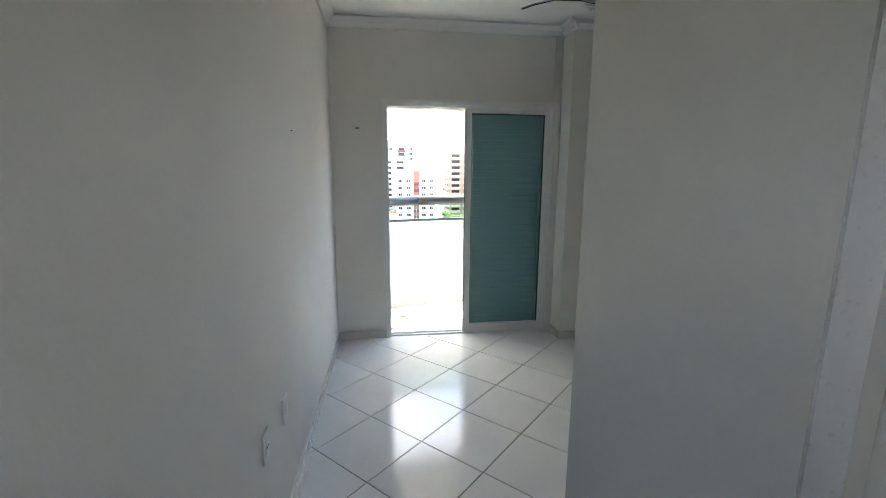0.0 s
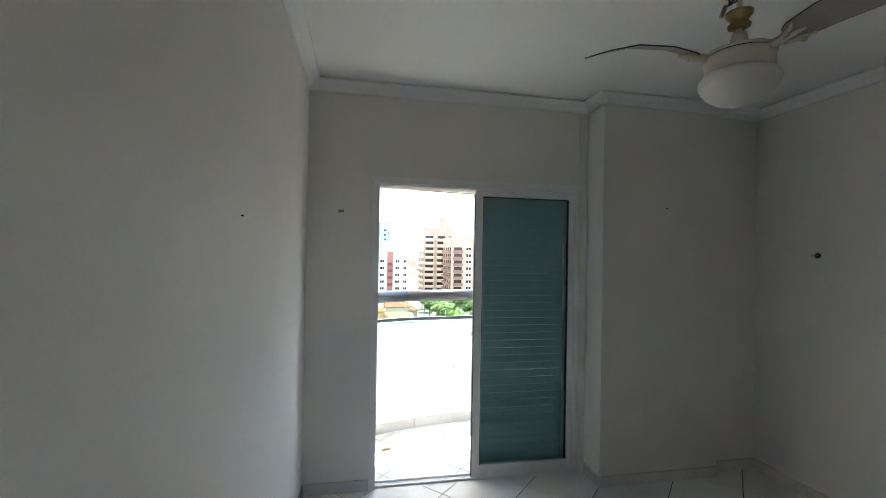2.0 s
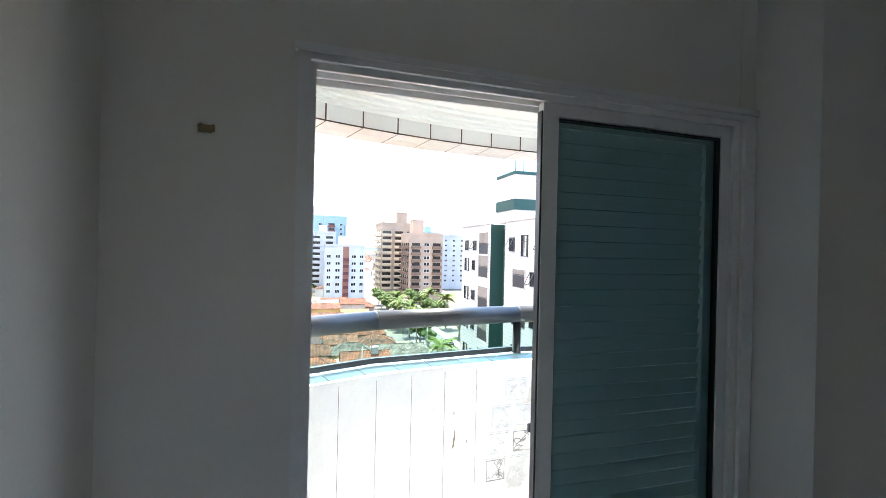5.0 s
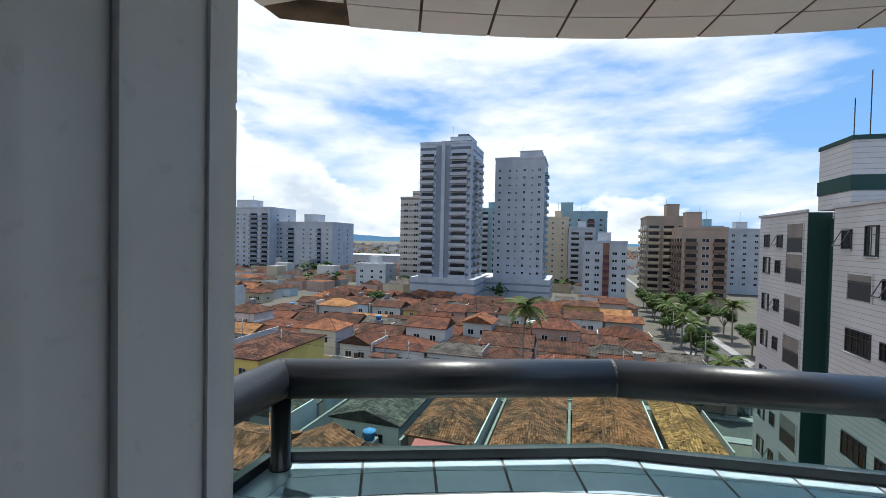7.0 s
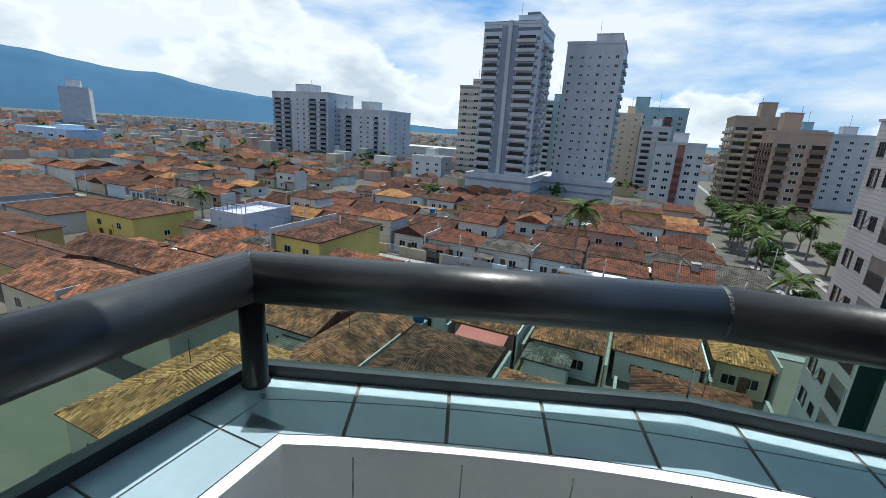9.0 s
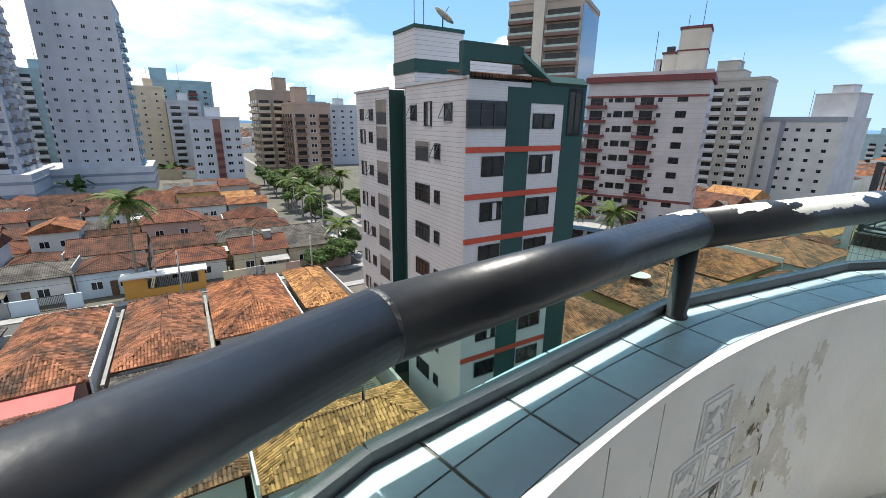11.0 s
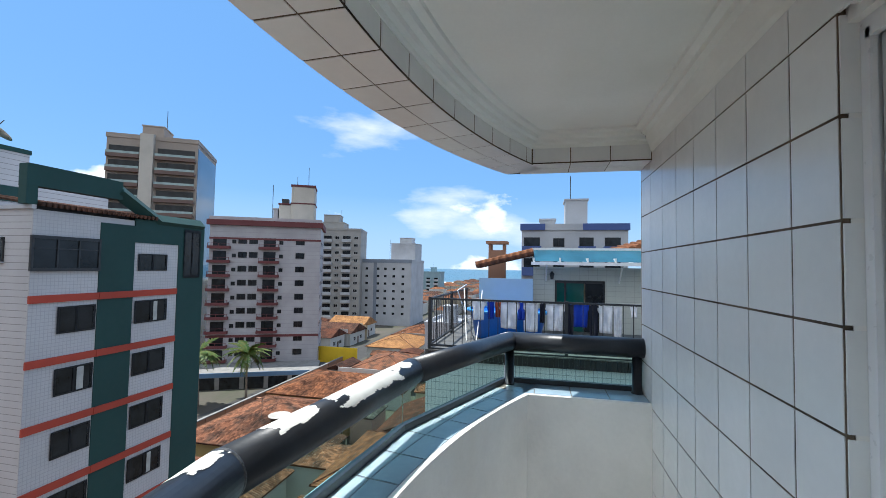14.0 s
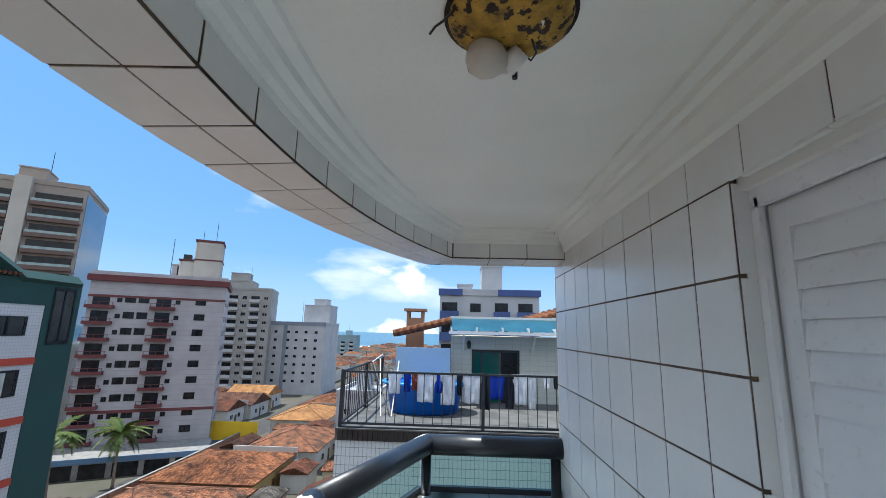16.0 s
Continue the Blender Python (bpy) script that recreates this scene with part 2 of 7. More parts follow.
solid("wall_pillar", boxes((2.055, -0.22, -0.12, 3.02, 0.0, CEIL), (3.02, -0.15, -0.12, RIGHT, 0.0, CEIL)), M_WALL, "white painted structural pillar beside the balcony door", "wall")
solid("wall_back", boxes((1.62, -3.1, -0.12, RIGHT, -2.98, CEIL)), M_WALL, "white painted wall behind the entrance", "wall")
solid("wall_passage", boxes((1.5, -5.2, -0.12, 1.62, -3.78, CEIL), (1.5, -3.78, 2.12, 1.62, -3.05, CEIL), (1.5, -3.05, -0.12, 1.62, -2.98, CEIL), (1.62, -3.9, -0.12, 2.6, -3.8, CEIL), (2.5, -3.8, -0.12, 2.6, -3.1, CEIL)), M_WALL, "white painted passage wall with a doorway", "wall")
# the gap in this wall is an unseen opening added for daylight fill
solid("wall_end", boxes((-0.15, -5.35, -0.12, 0.45, -5.2, CEIL), (1.05, -5.35, -0.12, 1.62, -5.2, CEIL), (0.45, -5.35, -0.12, 1.05, -5.2, 1.45), (0.45, -5.35, 2.05, 1.05, -5.2, CEIL)), M_WALL, "white painted passage end wall with an added daylight opening", "wall")
solid("ceiling", boxes((-0.15, -5.35, CEIL, RIGHT + 0.15, 0.0, CEIL + 0.15)), M_CEIL, "white painted bedroom ceiling", "ceiling")
floor = solid("floor", boxes((-0.15, -5.35, -0.2, RIGHT + 0.15, 0.0, -0.004)), M_GROUT, "glossy white tiled bedroom floor laid diagonally", "floor")


def cornice(bm, x0, y0, x1, y1, z, size=0.075, out=(0, -1)):
    """A plain hollow cornice from point to point, standing out of the wall along `out`."""
    prof = [(0.0, -size), (size * 0.16, -size), (size * 0.2, -size * 0.85), (size * 0.42, -size * 0.5), (size * 0.85, -size * 0.22), (size, -size * 0.16), (size, 0)]
    a = [bm.verts.new((x0 + out[0] * d, y0 + out[1] * d, z + h)) for d, h in prof]
    b = [bm.verts.new((x1 + out[0] * d, y1 + out[1] * d, z + h)) for d, h in prof]
    for k in range(len(prof) - 1):
        bm.faces.new((a[k], a[k + 1], b[k + 1], b[k]))
    return bm


bm = bmesh.new()
cornice(bm, 0, 0, 2.06, 0, CEIL)
cornice(bm, 0, -5.2, 0, 0, CEIL, out=(1, 0))
cornice(bm, 1.99, -0.22, 3.03, -0.22, CEIL)
cornice(bm, 2.055, 0, 2.055, -0.29, CEIL, out=(-1, 0))
cornice(bm, 3.02, -0.15, RIGHT, -0.15, CEIL)
cornice(bm, RIGHT, 0, RIGHT, -3.0, CEIL, out=(-1, 0))
bmesh.ops.recalc_face_normals(bm, faces=bm.faces)
solid("trim", bm, M_CEIL, "white plaster cornice under the bedroom ceiling", "cornice")

# skirting tiles, piece by piece
skirt = thing("baseboard", (0, 0, 0), "pale ceramic skirting tiles along the bedroom walls", "baseboard", kind="structure")


def skirting(x0, y0, x1, y1, nx, ny, h=0.075, t=0.012, step=0.42, parent=None, z=0.0, mat=None):
    n = max(1, round(math.hypot(x1 - x0, y1 - y0) / step))
    for k in range(n):
        u0, u1 = k / n, (k + 1) / n
        ax, ay, bx, by = x0 + (x1 - x0) * u0, y0 + (y1 - y0) * u0, x0 + (x1 - x0) * u1, y0 + (y1 - y0) * u1
        dx, dy = (bx - ax), (by - ay)
        d = math.hypot(dx, dy)
        g = 0.0018
        ax, ay, bx, by = ax + dx / d * g, ay + dy / d * g, bx - dx / d * g, by - dy / d * g
        b = boxes((min(ax, bx, ax + nx * t, bx + nx * t), min(ay, by, ay + ny * t, by + ny * t), z - 0.004, max(ax, bx, ax + nx * t, bx + nx * t), max(ay, by, ay + ny * t, by + ny * t), z + h))
        part("skirting_tile", b, mat or M_SKIRT, parent or skirt)


skirting(0, -5.2, 0, -0.013, 1, 0)
skirting(0.0, 0, 0.458, 0, 0, -1)
skirting(2.043, -0.22, 3.02, -0.22, 0, -1)
skirting(3.02, -0.15, RIGHT, -0.15, 0, -1)
skirting(RIGHT, -0.163, RIGHT, -2.98, -1, 0)
skirting(2.055, -0.02, 2.055, -0.219, -1, 0)


def clipped(bm, planes):
    for co, no in planes:
        bmesh.ops.bisect_plane(bm, geom=bm.verts[:] + bm.edges[:] + bm.faces[:], plane_co=co, plane_no=no, clear_outer=True)
        es = [e for e in bm.edges if len(e.link_faces) == 1]
        if es:
            bmesh.ops.holes_fill(bm, edges=es)
    return bm


def diagonal_tiles(parent, rects, vx, vy, pitch, top, thick, mat, gap=0.006, skip=None):
    """Square tiles at 45 degrees with a corner at (vx, vy); those at an edge are cut."""
    s = pitch / math.sqrt(2)
    h = s - gap / math.sqrt(2)
    def diamond(cx, cy):
        bm = bmesh.new()
        top_r = [bm.verts.new((cx + dx * (h - 0.0015), cy + dy * (h - 0.0015), top)) for dx, dy in ((1, 0), (0, 1), (-1, 0), (0, -1))]
        mid_r = [bm.verts.new((cx + dx * h, cy + dy * h, top - 0.0015)) for dx, dy in ((1, 0), (0, 1), (-1, 0), (0, -1))]
        low_r = [bm.verts.new((cx + dx * h, cy + dy * h, top - thick)) for dx, dy in ((1, 0), (0, 1), (-1, 0), (0, -1))]
        bm.faces.new(top_r)
        for a, b in ((mid_r, top_r), (low_r, mid_r)):
            for k in range(4):
                bm.faces.new((a[k], a[(k + 1) % 4], b[(k + 1) % 4], b[k]))
        return bm
    whole = mesh_of(diamond(0, 0), "floor_tile", mat)
    for x0, y0, x1, y1 in rects:
        for i in range(-40, 41):
            for j in range(-40, 41):
                if (i + j) % 2:
                    continue
                cx, cy = vx + s * i + s, vy + s * j
                if cx + s <= x0 + 0.01 or cx - s >= x1 - 0.01 or cy + s <= y0 + 0.01 or cy - s >= y1 - 0.01:
                    continue
                if skip and skip(cx, cy, s):
                    continue
                if cx - s >= x0 and cx + s <= x1 and cy - s >= y0 and cy + s <= y1:
                    shared("floor_tile", whole, parent, (cx, cy, 0))
                else:
                    b = clipped(diamond(cx, cy), [((x0, 0, 0), (-1, 0, 0)), ((x1, 0, 0), (1, 0, 0)), ((0, y0, 0), (0, -1, 0)), ((0, y1, 0), (0, 1, 0))])
                    if b.faces:
                        part("floor_tile", b, mat, parent)
                    else:
                        b.free()


# the sliding door: casing, frame, a pane and a louvre shutter
door = thing("door_1", (0.46, 0, 0), "white aluminium sliding balcony door, one half open", "door", kind="structure")
door.location = (0, 0, 0)
part("casing", boxes((0.440, -0.014, 0, 0.47, 0.0, 2.145), (1.996, -0.014, 0, 2.046, 0.0, 2.145), (0.43, -0.02, 2.145, 2.052, 0.0, 2.166), (0.47, -0.014, 2.125, 1.996, 0, 2.145)), M_ALU, door)
part("frame", boxes((0.47, 0.0, -0.01, 0.478, 0.13, 2.125), (0.478, 0.0, -0.01, 0.485, 0.014, 2.125), (0.478, 0.055, -0.01, 0.484, 0.064, 2.125), (0.478, 0.116, -0.01, 0.481, 0.13, 2.125),
                    (1.967, 0.0, -0.01, 1.98, 0.13, 2.125), (1.956, 0.0, -0.01, 1.967, 0.012, 2.125), (1.956, 0.118, -0.01, 1.967, 0.13, 2.125),
                    (0.47, 0.0, 2.125, 1.98, 0.13, 2.145), (0.478, 0.0, 2.105, 1.967, 0.012, 2.125), (0.478, 0.055, 2.105, 1.967, 0.062, 2.125), (0.478, 0.118, 2.105, 1.967, 0.13, 2.125),
                    (0.47, 0.0, -0.03, 1.98, 0.13, -0.002), (0.47, 0.02, -0.002, 1.98, 0.028, 0.012), (0.47, 0.085, -0.002, 1.98, 0.093, 0.012)), M_ALU, door)
M_LEAFGLASS = glass("teal_glass", (0.47, 0.68, 0.70), 0.05)
LX0, LX1 = 1.18, 1.96
leaf = part("glass_leaf", boxes((LX0, 0.016, 0.012, LX0 + 0.055, 0.05, 2.108), (LX1 - 0.045, 0.016, 0.012, LX1, 0.05, 2.108), (LX0 + 0.055, 0.016, 2.066, LX1 - 0.045, 0.05, 2.108), (LX0 + 0.055, 0.016, 0.012, LX1 - 0.045, 0.05, 0.098)), M_ALU, door)
pane = part("pane", boxes((LX0 + 0.05, 0.029, 0.09, LX1 - 0.04, 0.035, 2.07)), M_LEAFGLASS, leaf, "teal tinted glass pane")
pane.visible_shadow = False
part("seal", boxes((LX0 + 0.055, 0.022, 0.098, LX0 + 0.06, 0.045, 2.062), (LX1 - 0.05, 0.022, 0.098, LX1 - 0.045, 0.045, 2.062), (LX0 + 0.06, 0.022, 2.057, LX1 - 0.05, 0.045, 2.062), (LX0 - 0.006, 0.02, 0.02, LX0, 0.046, 2.08)), M_RAIL, leaf)
shut = part("shutter_leaf", boxes((LX0 + 0.042, 0.078, 0.012, LX0 + 0.088, 0.108, 2.108), (LX1 - 0.05, 0.078, 0.012, LX1, 0.108, 2.108), (LX0 + 0.088, 0.078, 2.05, LX1 - 0.05, 0.108, 2.108), (LX0 + 0.088, 0.078, 0.012, LX1 - 0.05, 0.108, 0.075)), M_ALU, door)
part("seal", boxes((LX0 + 0.034, 0.072, 0.012, LX0 + 0.042, 0.112, 2.108)), M_RAIL, shut)
bm = bmesh.new()
w = (LX1 - LX0 - 0.138) / 2
sec = [(0.0, 0.046), (0.006, 0.026), (0.012, -0.01), (0.0145, -0.032), (0.0115, -0.032), (0.008, -0.008), (0.002, 0.02), (-0.004, 0.044)]
ends = [[bm.verts.new((sx * w, y, z)) for y, z in sec] for sx in (-1, 1)]
for k in range(len(sec)):
    bm.faces.new((ends[0][k], ends[0][(k + 1) % len(sec)], ends[1][(k + 1) % len(sec)], ends[1][k]))
bm.faces.new(ends[0]), bm.faces.new(list(reversed(ends[1])))
bmesh.ops.recalc_face_normals(bm, faces=bm.faces)
slat_me = mesh_of(bm, "slat", M_ALU)
for k in range(35):
    shared("slat", slat_me, shut, ((LX0 + LX1) / 2 + 0.019, 0.093, 0.105 + 0.0562 * k))
part("latch", boxes((LX0 + 0.012, 0.052, 1.03, LX0 + 0.05, 0.078, 1.05), (LX0 - 0.006, 0.056, 1.036, LX0 + 0.018, 0.07, 1.062), bevel=0.003), M_RAIL, shut, "small black latch")

# the room's other door, half open
leaf_door = thing("door_2", (1.50, -3.035, 0), "plain white painted door leaf standing half open", "door", kind="structure")
bm = boxes((0.0, 0.0, 0.01, 0.58, 0.035, 2.09), bevel=0.002)
lf = part("leaf", bm, surface("door_paint", (0.60, 0.605, 0.575), 0.5, 0.03, 2.0, 60, 0.04), leaf_door)
lf.rotation_euler = (0, 0, radians(137))
lf.location = (0.0, 0.0, 0)
part("jamb", boxes((-0.005, -0.02, 0, 0.13, 0.012, 2.13), (-0.005, -0.75, 0, 0.13, -0.722, 2.13), (-0.005, -0.722, 2.10, 0.13, -0.02, 2.13), (-0.018, -0.01, 0, -0.005, 0.055, 2.18), (-0.018, -0.80, 0, -0.005, -0.74, 2.18)), M_ALU, leaf_door)
part("hinge", lathe(bmesh.new(), [(0.0, 0.0), (0.007, 0.0), (0.007, 0.08), (0.0, 0.08)], (-0.012, 0.0, 0.25), 10), M_RAIL, leaf_door)
part("hinge", lathe(bmesh.new(), [(0.0, 0.0), (0.007, 0.0), (0.007, 0.08), (0.0, 0.08)], (-0.012, 0.0, 1.75), 10), M_RAIL, leaf_door)

# ceiling fan with lamp
M_FANW = surface("fan_enamel", (0.66, 0.62, 0.53), 0.4, 0.05, 6, 60, 0.03)
M_OPAL = surface("opal_glass", (0.70, 0.69, 0.65), 0.3, 0.02, 4, 30, 0.0)
M_BLADE = surface("fan_blade", (0.42, 0.40, 0.38), 0.45, 0.05, 5, 50, 0.02)
M_BRASS = surface("dull_brass", (0.45, 0.36, 0.17), 0.4, 0.15, 30, 90, 0.05, metal=0.6)
fan = thing("ceiling_fan", (1.713, -1.665, CEIL), "cream ceiling fan with opal lamp bowl and grey blades", "ceiling fan")
fan.scale = (0.9, 0.9, 1.0)
part("canopy", lathe(bmesh.new(), [(0.0, 0), (0.065, 0), (0.065, -0.01), (0.045, -0.04), (0.02, -0.055), (0.0, -0.055)], seg=28), M_FANW, fan, smooth=True)
part("rod", tube(bmesh.new(), [(0, 0, -0.05), (0, 0, -0.36)], 0.011, 12), M_FANW, fan, smooth=True)
part("collar", lathe(bmesh.new(), [(0.0, -0.262), (0.03, -0.258), (0.05, -0.25), (0.047, -0.262), (0.034, -0.275), (0.03, -0.288), (0.042, -0.296), (0.04, -0.304), (0.018, -0.312), (0.0, -0.312)], seg=24), M_BRASS, fan, "dull brass turned collar", smooth=True)
part("neck", lathe(bmesh.new(), [(0.0, -0.325), (0.022, -0.325), (0.027, -0.33), (0.034, -0.372), (0.034, -0.40), (0.0, -0.40)], seg=24), M_FANW, fan, smooth=True)
part("motor", lathe(bmesh.new(), [(0.0, -0.382), (0.05, -0.384), (0.10, -0.392), (0.128, -0.402), (0.13, -0.407), (0.118, -0.41)], seg=48), M_FANW, fan, "cream domed motor cover", smooth=True)
# black ring drawn for the shade between cover and drum
part("gap_shade_ring", lathe(bmesh.new(), [(0.116, -0.408), (0.119, -0.408), (0.119, -0.414), (0.116, -0.414)], seg=48), M_RAIL, fan, "black ring for the shaded gap under the motor cover")
part("drum", lathe(bmesh.new(), [(0.116, -0.413), (0.124, -0.414), (0.125, -0.42), (0.123, -0.478), (0.118, -0.482), (0.0, -0.482)], seg=48), M_FANW, fan, "cream drum that holds the lamp", smooth=True)
part("lamp_bowl", lathe(bmesh.new(), [(0.12, -0.476), (0.132, -0.482), (0.142, -0.494), (0.145, -0.508), (0.140, -0.526), (0.122, -0.552), (0.09, -0.573), (0.05, -0.587), (0.0, -0.592)], seg=48), M_OPAL, fan, "opal glass lamp bowl", smooth=True)
for ang in (164, 284, 44):
    a = radians(ang)
    rot = Matrix.Rotation(a, 4, "Z") @ Matrix.Translation((0, 0, -0.402)) @ Matrix.Rotation(radians(-19), 4, "X")
    bm = bmesh.new()
    outl = [(0.17, 0.036), (0.19, 0.05), (0.28, 0.062), (0.42, 0.07), (0.53, 0.072), (0.58, 0.07), (0.60, 0.062)]
    arch = lambda u: 0.035 * math.sin(math.pi * (u - 0.17) / 0.43) if u > 0.17 else 0.0
    up = [bm.verts.new((u, hw, 0.003 + arch(u))) for u, hw in outl] + [bm.verts.new((u, -hw, 0.003 + arch(u))) for u, hw in reversed(outl)]
    lo = [bm.verts.new((u, hw, -0.003 + arch(u))) for u, hw in outl] + [bm.verts.new((u, -hw, -0.003 + arch(u))) for u, hw in reversed(outl)]
    n_ = len(outl)
    for row, flip in ((up, False), (lo, True)):
        for k in range(n_ - 1):
            q = (row[k], row[k + 1], row[2 * n_ - 2 - k], row[2 * n_ - 1 - k])
            bm.faces.new(tuple(reversed(q)) if flip else q)
    for k in range(len(up)):
        bm.faces.new((up[k], lo[k], lo[(k + 1) % len(up)], up[(k + 1) % len(up)]))
    bmesh.ops.recalc_face_normals(bm, faces=bm.faces)
    bmesh.ops.transform(bm, matrix=rot, verts=bm.verts)
    blade = part("blade", bm, M_BLADE, fan)
    rim = [(u, hw, arch(u)) for u, hw in outl] + [(u, -hw, arch(u)) for u, hw in reversed(outl)]
    bm = tube(bmesh.new(), rim + rim[:1], 0.0026, 6)
    bmesh.ops.transform(bm, matrix=rot, verts=bm.verts)
    part("edging", bm, M_RAIL, blade, "dark worn blade edge")
    bm = bmesh.new()
    tube(bm, [(0.11, 0, -0.012), (0.15, 0.006, -0.012), (0.18, 0.022, -0.010), (0.215, 0.034, -0.006), (0.25, 0.03, -0.003)], [0.013, 0.012, 0.011, 0.009, 0.004], 8)
    tube(bm, [(0.11, 0, -0.012), (0.15, -0.006, -0.012), (0.18, -0.022, -0.010), (0.20, -0.036, -0.006), (0.21, -0.05, -0.003)], [0.013, 0.012, 0.011, 0.009, 0.004], 8)
    tube(bm, [(0.09, 0, -0.014), (0.15, 0, -0.012), (0.20, -0.004, -0.008), (0.235, -0.006, -0.004)], [0.014, 0.015, 0.010, 0.004], 8)
    for u, v in ((0.165, 0.012), (0.185, -0.024), (0.215, 0.032)):
        lathe(bm, [(0.0, -0.024), (0.009, -0.022), (0.009, -0.012), (0.0, -0.012)], (u, v, 0), 10)
    bmesh.ops.transform(bm, matrix=rot, verts=bm.verts)
    part("blade_arm", bm, M_FANW, blade, "cream scrolled blade arm", smooth=True)
part("wire", tube(bmesh.new(), [(0.012, 0, -0.18), (-0.03, 0.02, -0.21), (-0.05, 0.0, -0.19), (-0.03, -0.02, -0.22), (-0.065, 0.01, -0.235), (-0.07, 0.0, -0.245)], 0.004, 8), M_RAIL, fan, smooth=True)
part("connector", tube(bmesh.new(), [(-0.066, 0.0, -0.235), (-0.082, 0.005, -0.275)], 0.009, 10), M_FANW, fan, smooth=True)

# wall plates, holes and the tape
M_PLATE = surface("socket_plastic", (0.78, 0.78, 0.75), 0.35, 0.02, 5, 60, 0.01)
for y, z, rot in ((-2.38, 0.545, 0), (-2.08, 0.52, 1)):
    o = thing("wall_socket", (0.0, y, z), "white plastic socket plate low on the bedroom wall", "socket", "sockets low on the wall")
    part("plate", boxes((0, -0.037, -0.058, 0.009, 0.037, 0.058), bevel=0.003), M_PLATE, o)
    part("insert", boxes((0.009, -0.018, -0.03, 0.012, 0.018, 0.03), bevel=0.001), M_PLATE, o)
    for dz in (-0.009, 0.009) if not rot else ():
        part("pin_hole", lathe(bmesh.new(), [(0, 0), (0.004, 0), (0.004, 0.0012), (0, 0.0012)], (0, 0, 0), 8), M_RAIL, o).matrix_local = Matrix.Translation((0.0121, dz, 0)) @ Matrix.Rotation(radians(90), 4, "Y")
o = thing("wall_hook", (0, -1.61, 1.749), "small dark screw stuck in the bedroom wall", "screw")
part("screw", tube(bmesh.new(), [(-0.006, 0, 0), (0.006, 0, 0.001), (0.007, 0, -0.002)], 0.0026, 8), M_RAIL, o)
o = thing("wall_hook", (2.57, -0.22, 2.0), "small dark screw stuck in the pillar", "screw")
part("screw", tube(bmesh.new(), [(0, 0.01, 0), (0, -0.012, 0)], 0.004, 8), M_RAIL, o)
o = thing("tape_scrap", (0.224, -0.001, 1.919), "torn scrap of brown tape stuck on the wall", "tape")
part("scrap", boxes((-0.018, -0.002, -0.01, 0.012, 0.0, 0.009), (0.012, -0.002, -0.008, 0.019, 0.0, 0.011)), surface("brown_tape", (0.33, 0.25, 0.11), 0.5, 0.1, 40, 90, 0.05), o)
o = thing("cable_outlet", (RIGHT, -0.62, 1.67), "open cable outlet with loose wires in the wall", "outlet")
part("plate", boxes((-0.004, -0.055, -0.03, 0, 0.055, 0.03), bevel=0.001), M_WALL, o)
part("hole", lathe(bmesh.new(), [(0, 0), (0.016, 0), (0.018, 0.002), (0.0, 0.003)], seg=14), M_RAIL, o).matrix_local = Matrix.Translation((-0.004, 0, 0)) @ Matrix.Rotation(radians(-90), 4, "Y")
part("wire", tube(bmesh.new(), [(0, 0, 0), (-0.02, 0.01, 0.005), (-0.025, 0.03, -0.004)], 0.003, 6), M_BRASS, o)
part("wire", tube(bmesh.new(), [(0, 0, 0), (-0.02, -0.012, 0.006), (-0.02, -0.03, 0.008)], 0.003, 6), M_BRASS, o)

# ---- the balcony ----
CX, CY, CR = 1.79, -2.575, 3.95
FACE = 0.165
XL, XR = -0.07, 3.64


def plan_line(d, n=40, y0=FACE):
    """The line of the parapet, d inside the handrail's axis: end, arc, end."""
    r, a, b = CR - d, XL + d, XR - d
    t0 = math.acos((a - CX) / r)
    t1 = math.acos((b - CX) / r)
    arc = [(CX + r * math.cos(t0 + (t1 - t0) * i / n), CY + r * math.sin(t0 + (t1 - t0) * i / n)) for i in range(n + 1)]
    return [(a, y0), *arc, (b, y0)]


CAP = 0.957
parapet = solid("parapet", prism(bmesh.new(), plan_line(0.185, 80), plan_line(-0.07, 80), -0.3, CAP - 0.012), M_PLASTER, "curved white plaster balcony parapet, stained and peeling", "parapet", smooth=False)
bfloor = solid("balcony_floor", prism(bmesh.new(), [(x, FACE) for x, y in plan_line(0.185)], plan_line(0.185), -0.3, -0.036), M_GROUT, "white tiled balcony floor laid diagonally", "floor")
beam = solid("soffit_beam", prism(bmesh.new(), plan_line(0.1995, 80), plan_line(-0.0425, 80), 2.2388, 3.2), M_WGROUT, "curved balcony edge beam clad in pale tiles", "beam")
solid("balcony_ceiling", prism(bmesh.new(), [(x, FACE) for x, y in plan_line(0.193)], plan_line(0.193), 2.40, 3.2), M_BCEIL, "white painted balcony ceiling with damp marks", "ceiling")
facade = solid("facade", boxes((-7.5, 0.15, -22, 0.4328, 0.1884, 6), (0.4328, 0.15, 2.178, 1.985, 0.1634, 6), (1.985, 0.15, -22, 3.70, 0.1634, 6), (0.43, 0.15, -22, 1.985, 0.159, -0.05), (0.43, 0.132, -0.05, 0.469, 0.15, 2.16), (1.983, 0.13, -0.05, 1.999, 0.15, 2.17)), M_WGROUT, "white tiled facade wall with dark joints", "facade")
solid("wall_outer", boxes((-7.5, -0.1, -22, -0.15, 0.15, 6), (3.58, -12, -22, 3.69, 0.15, 6), (-0.15, 0.0, 3.0, 3.58, 0.15, 6)), M_WTILE, "tiled outside wall of the apartment house", "wall")

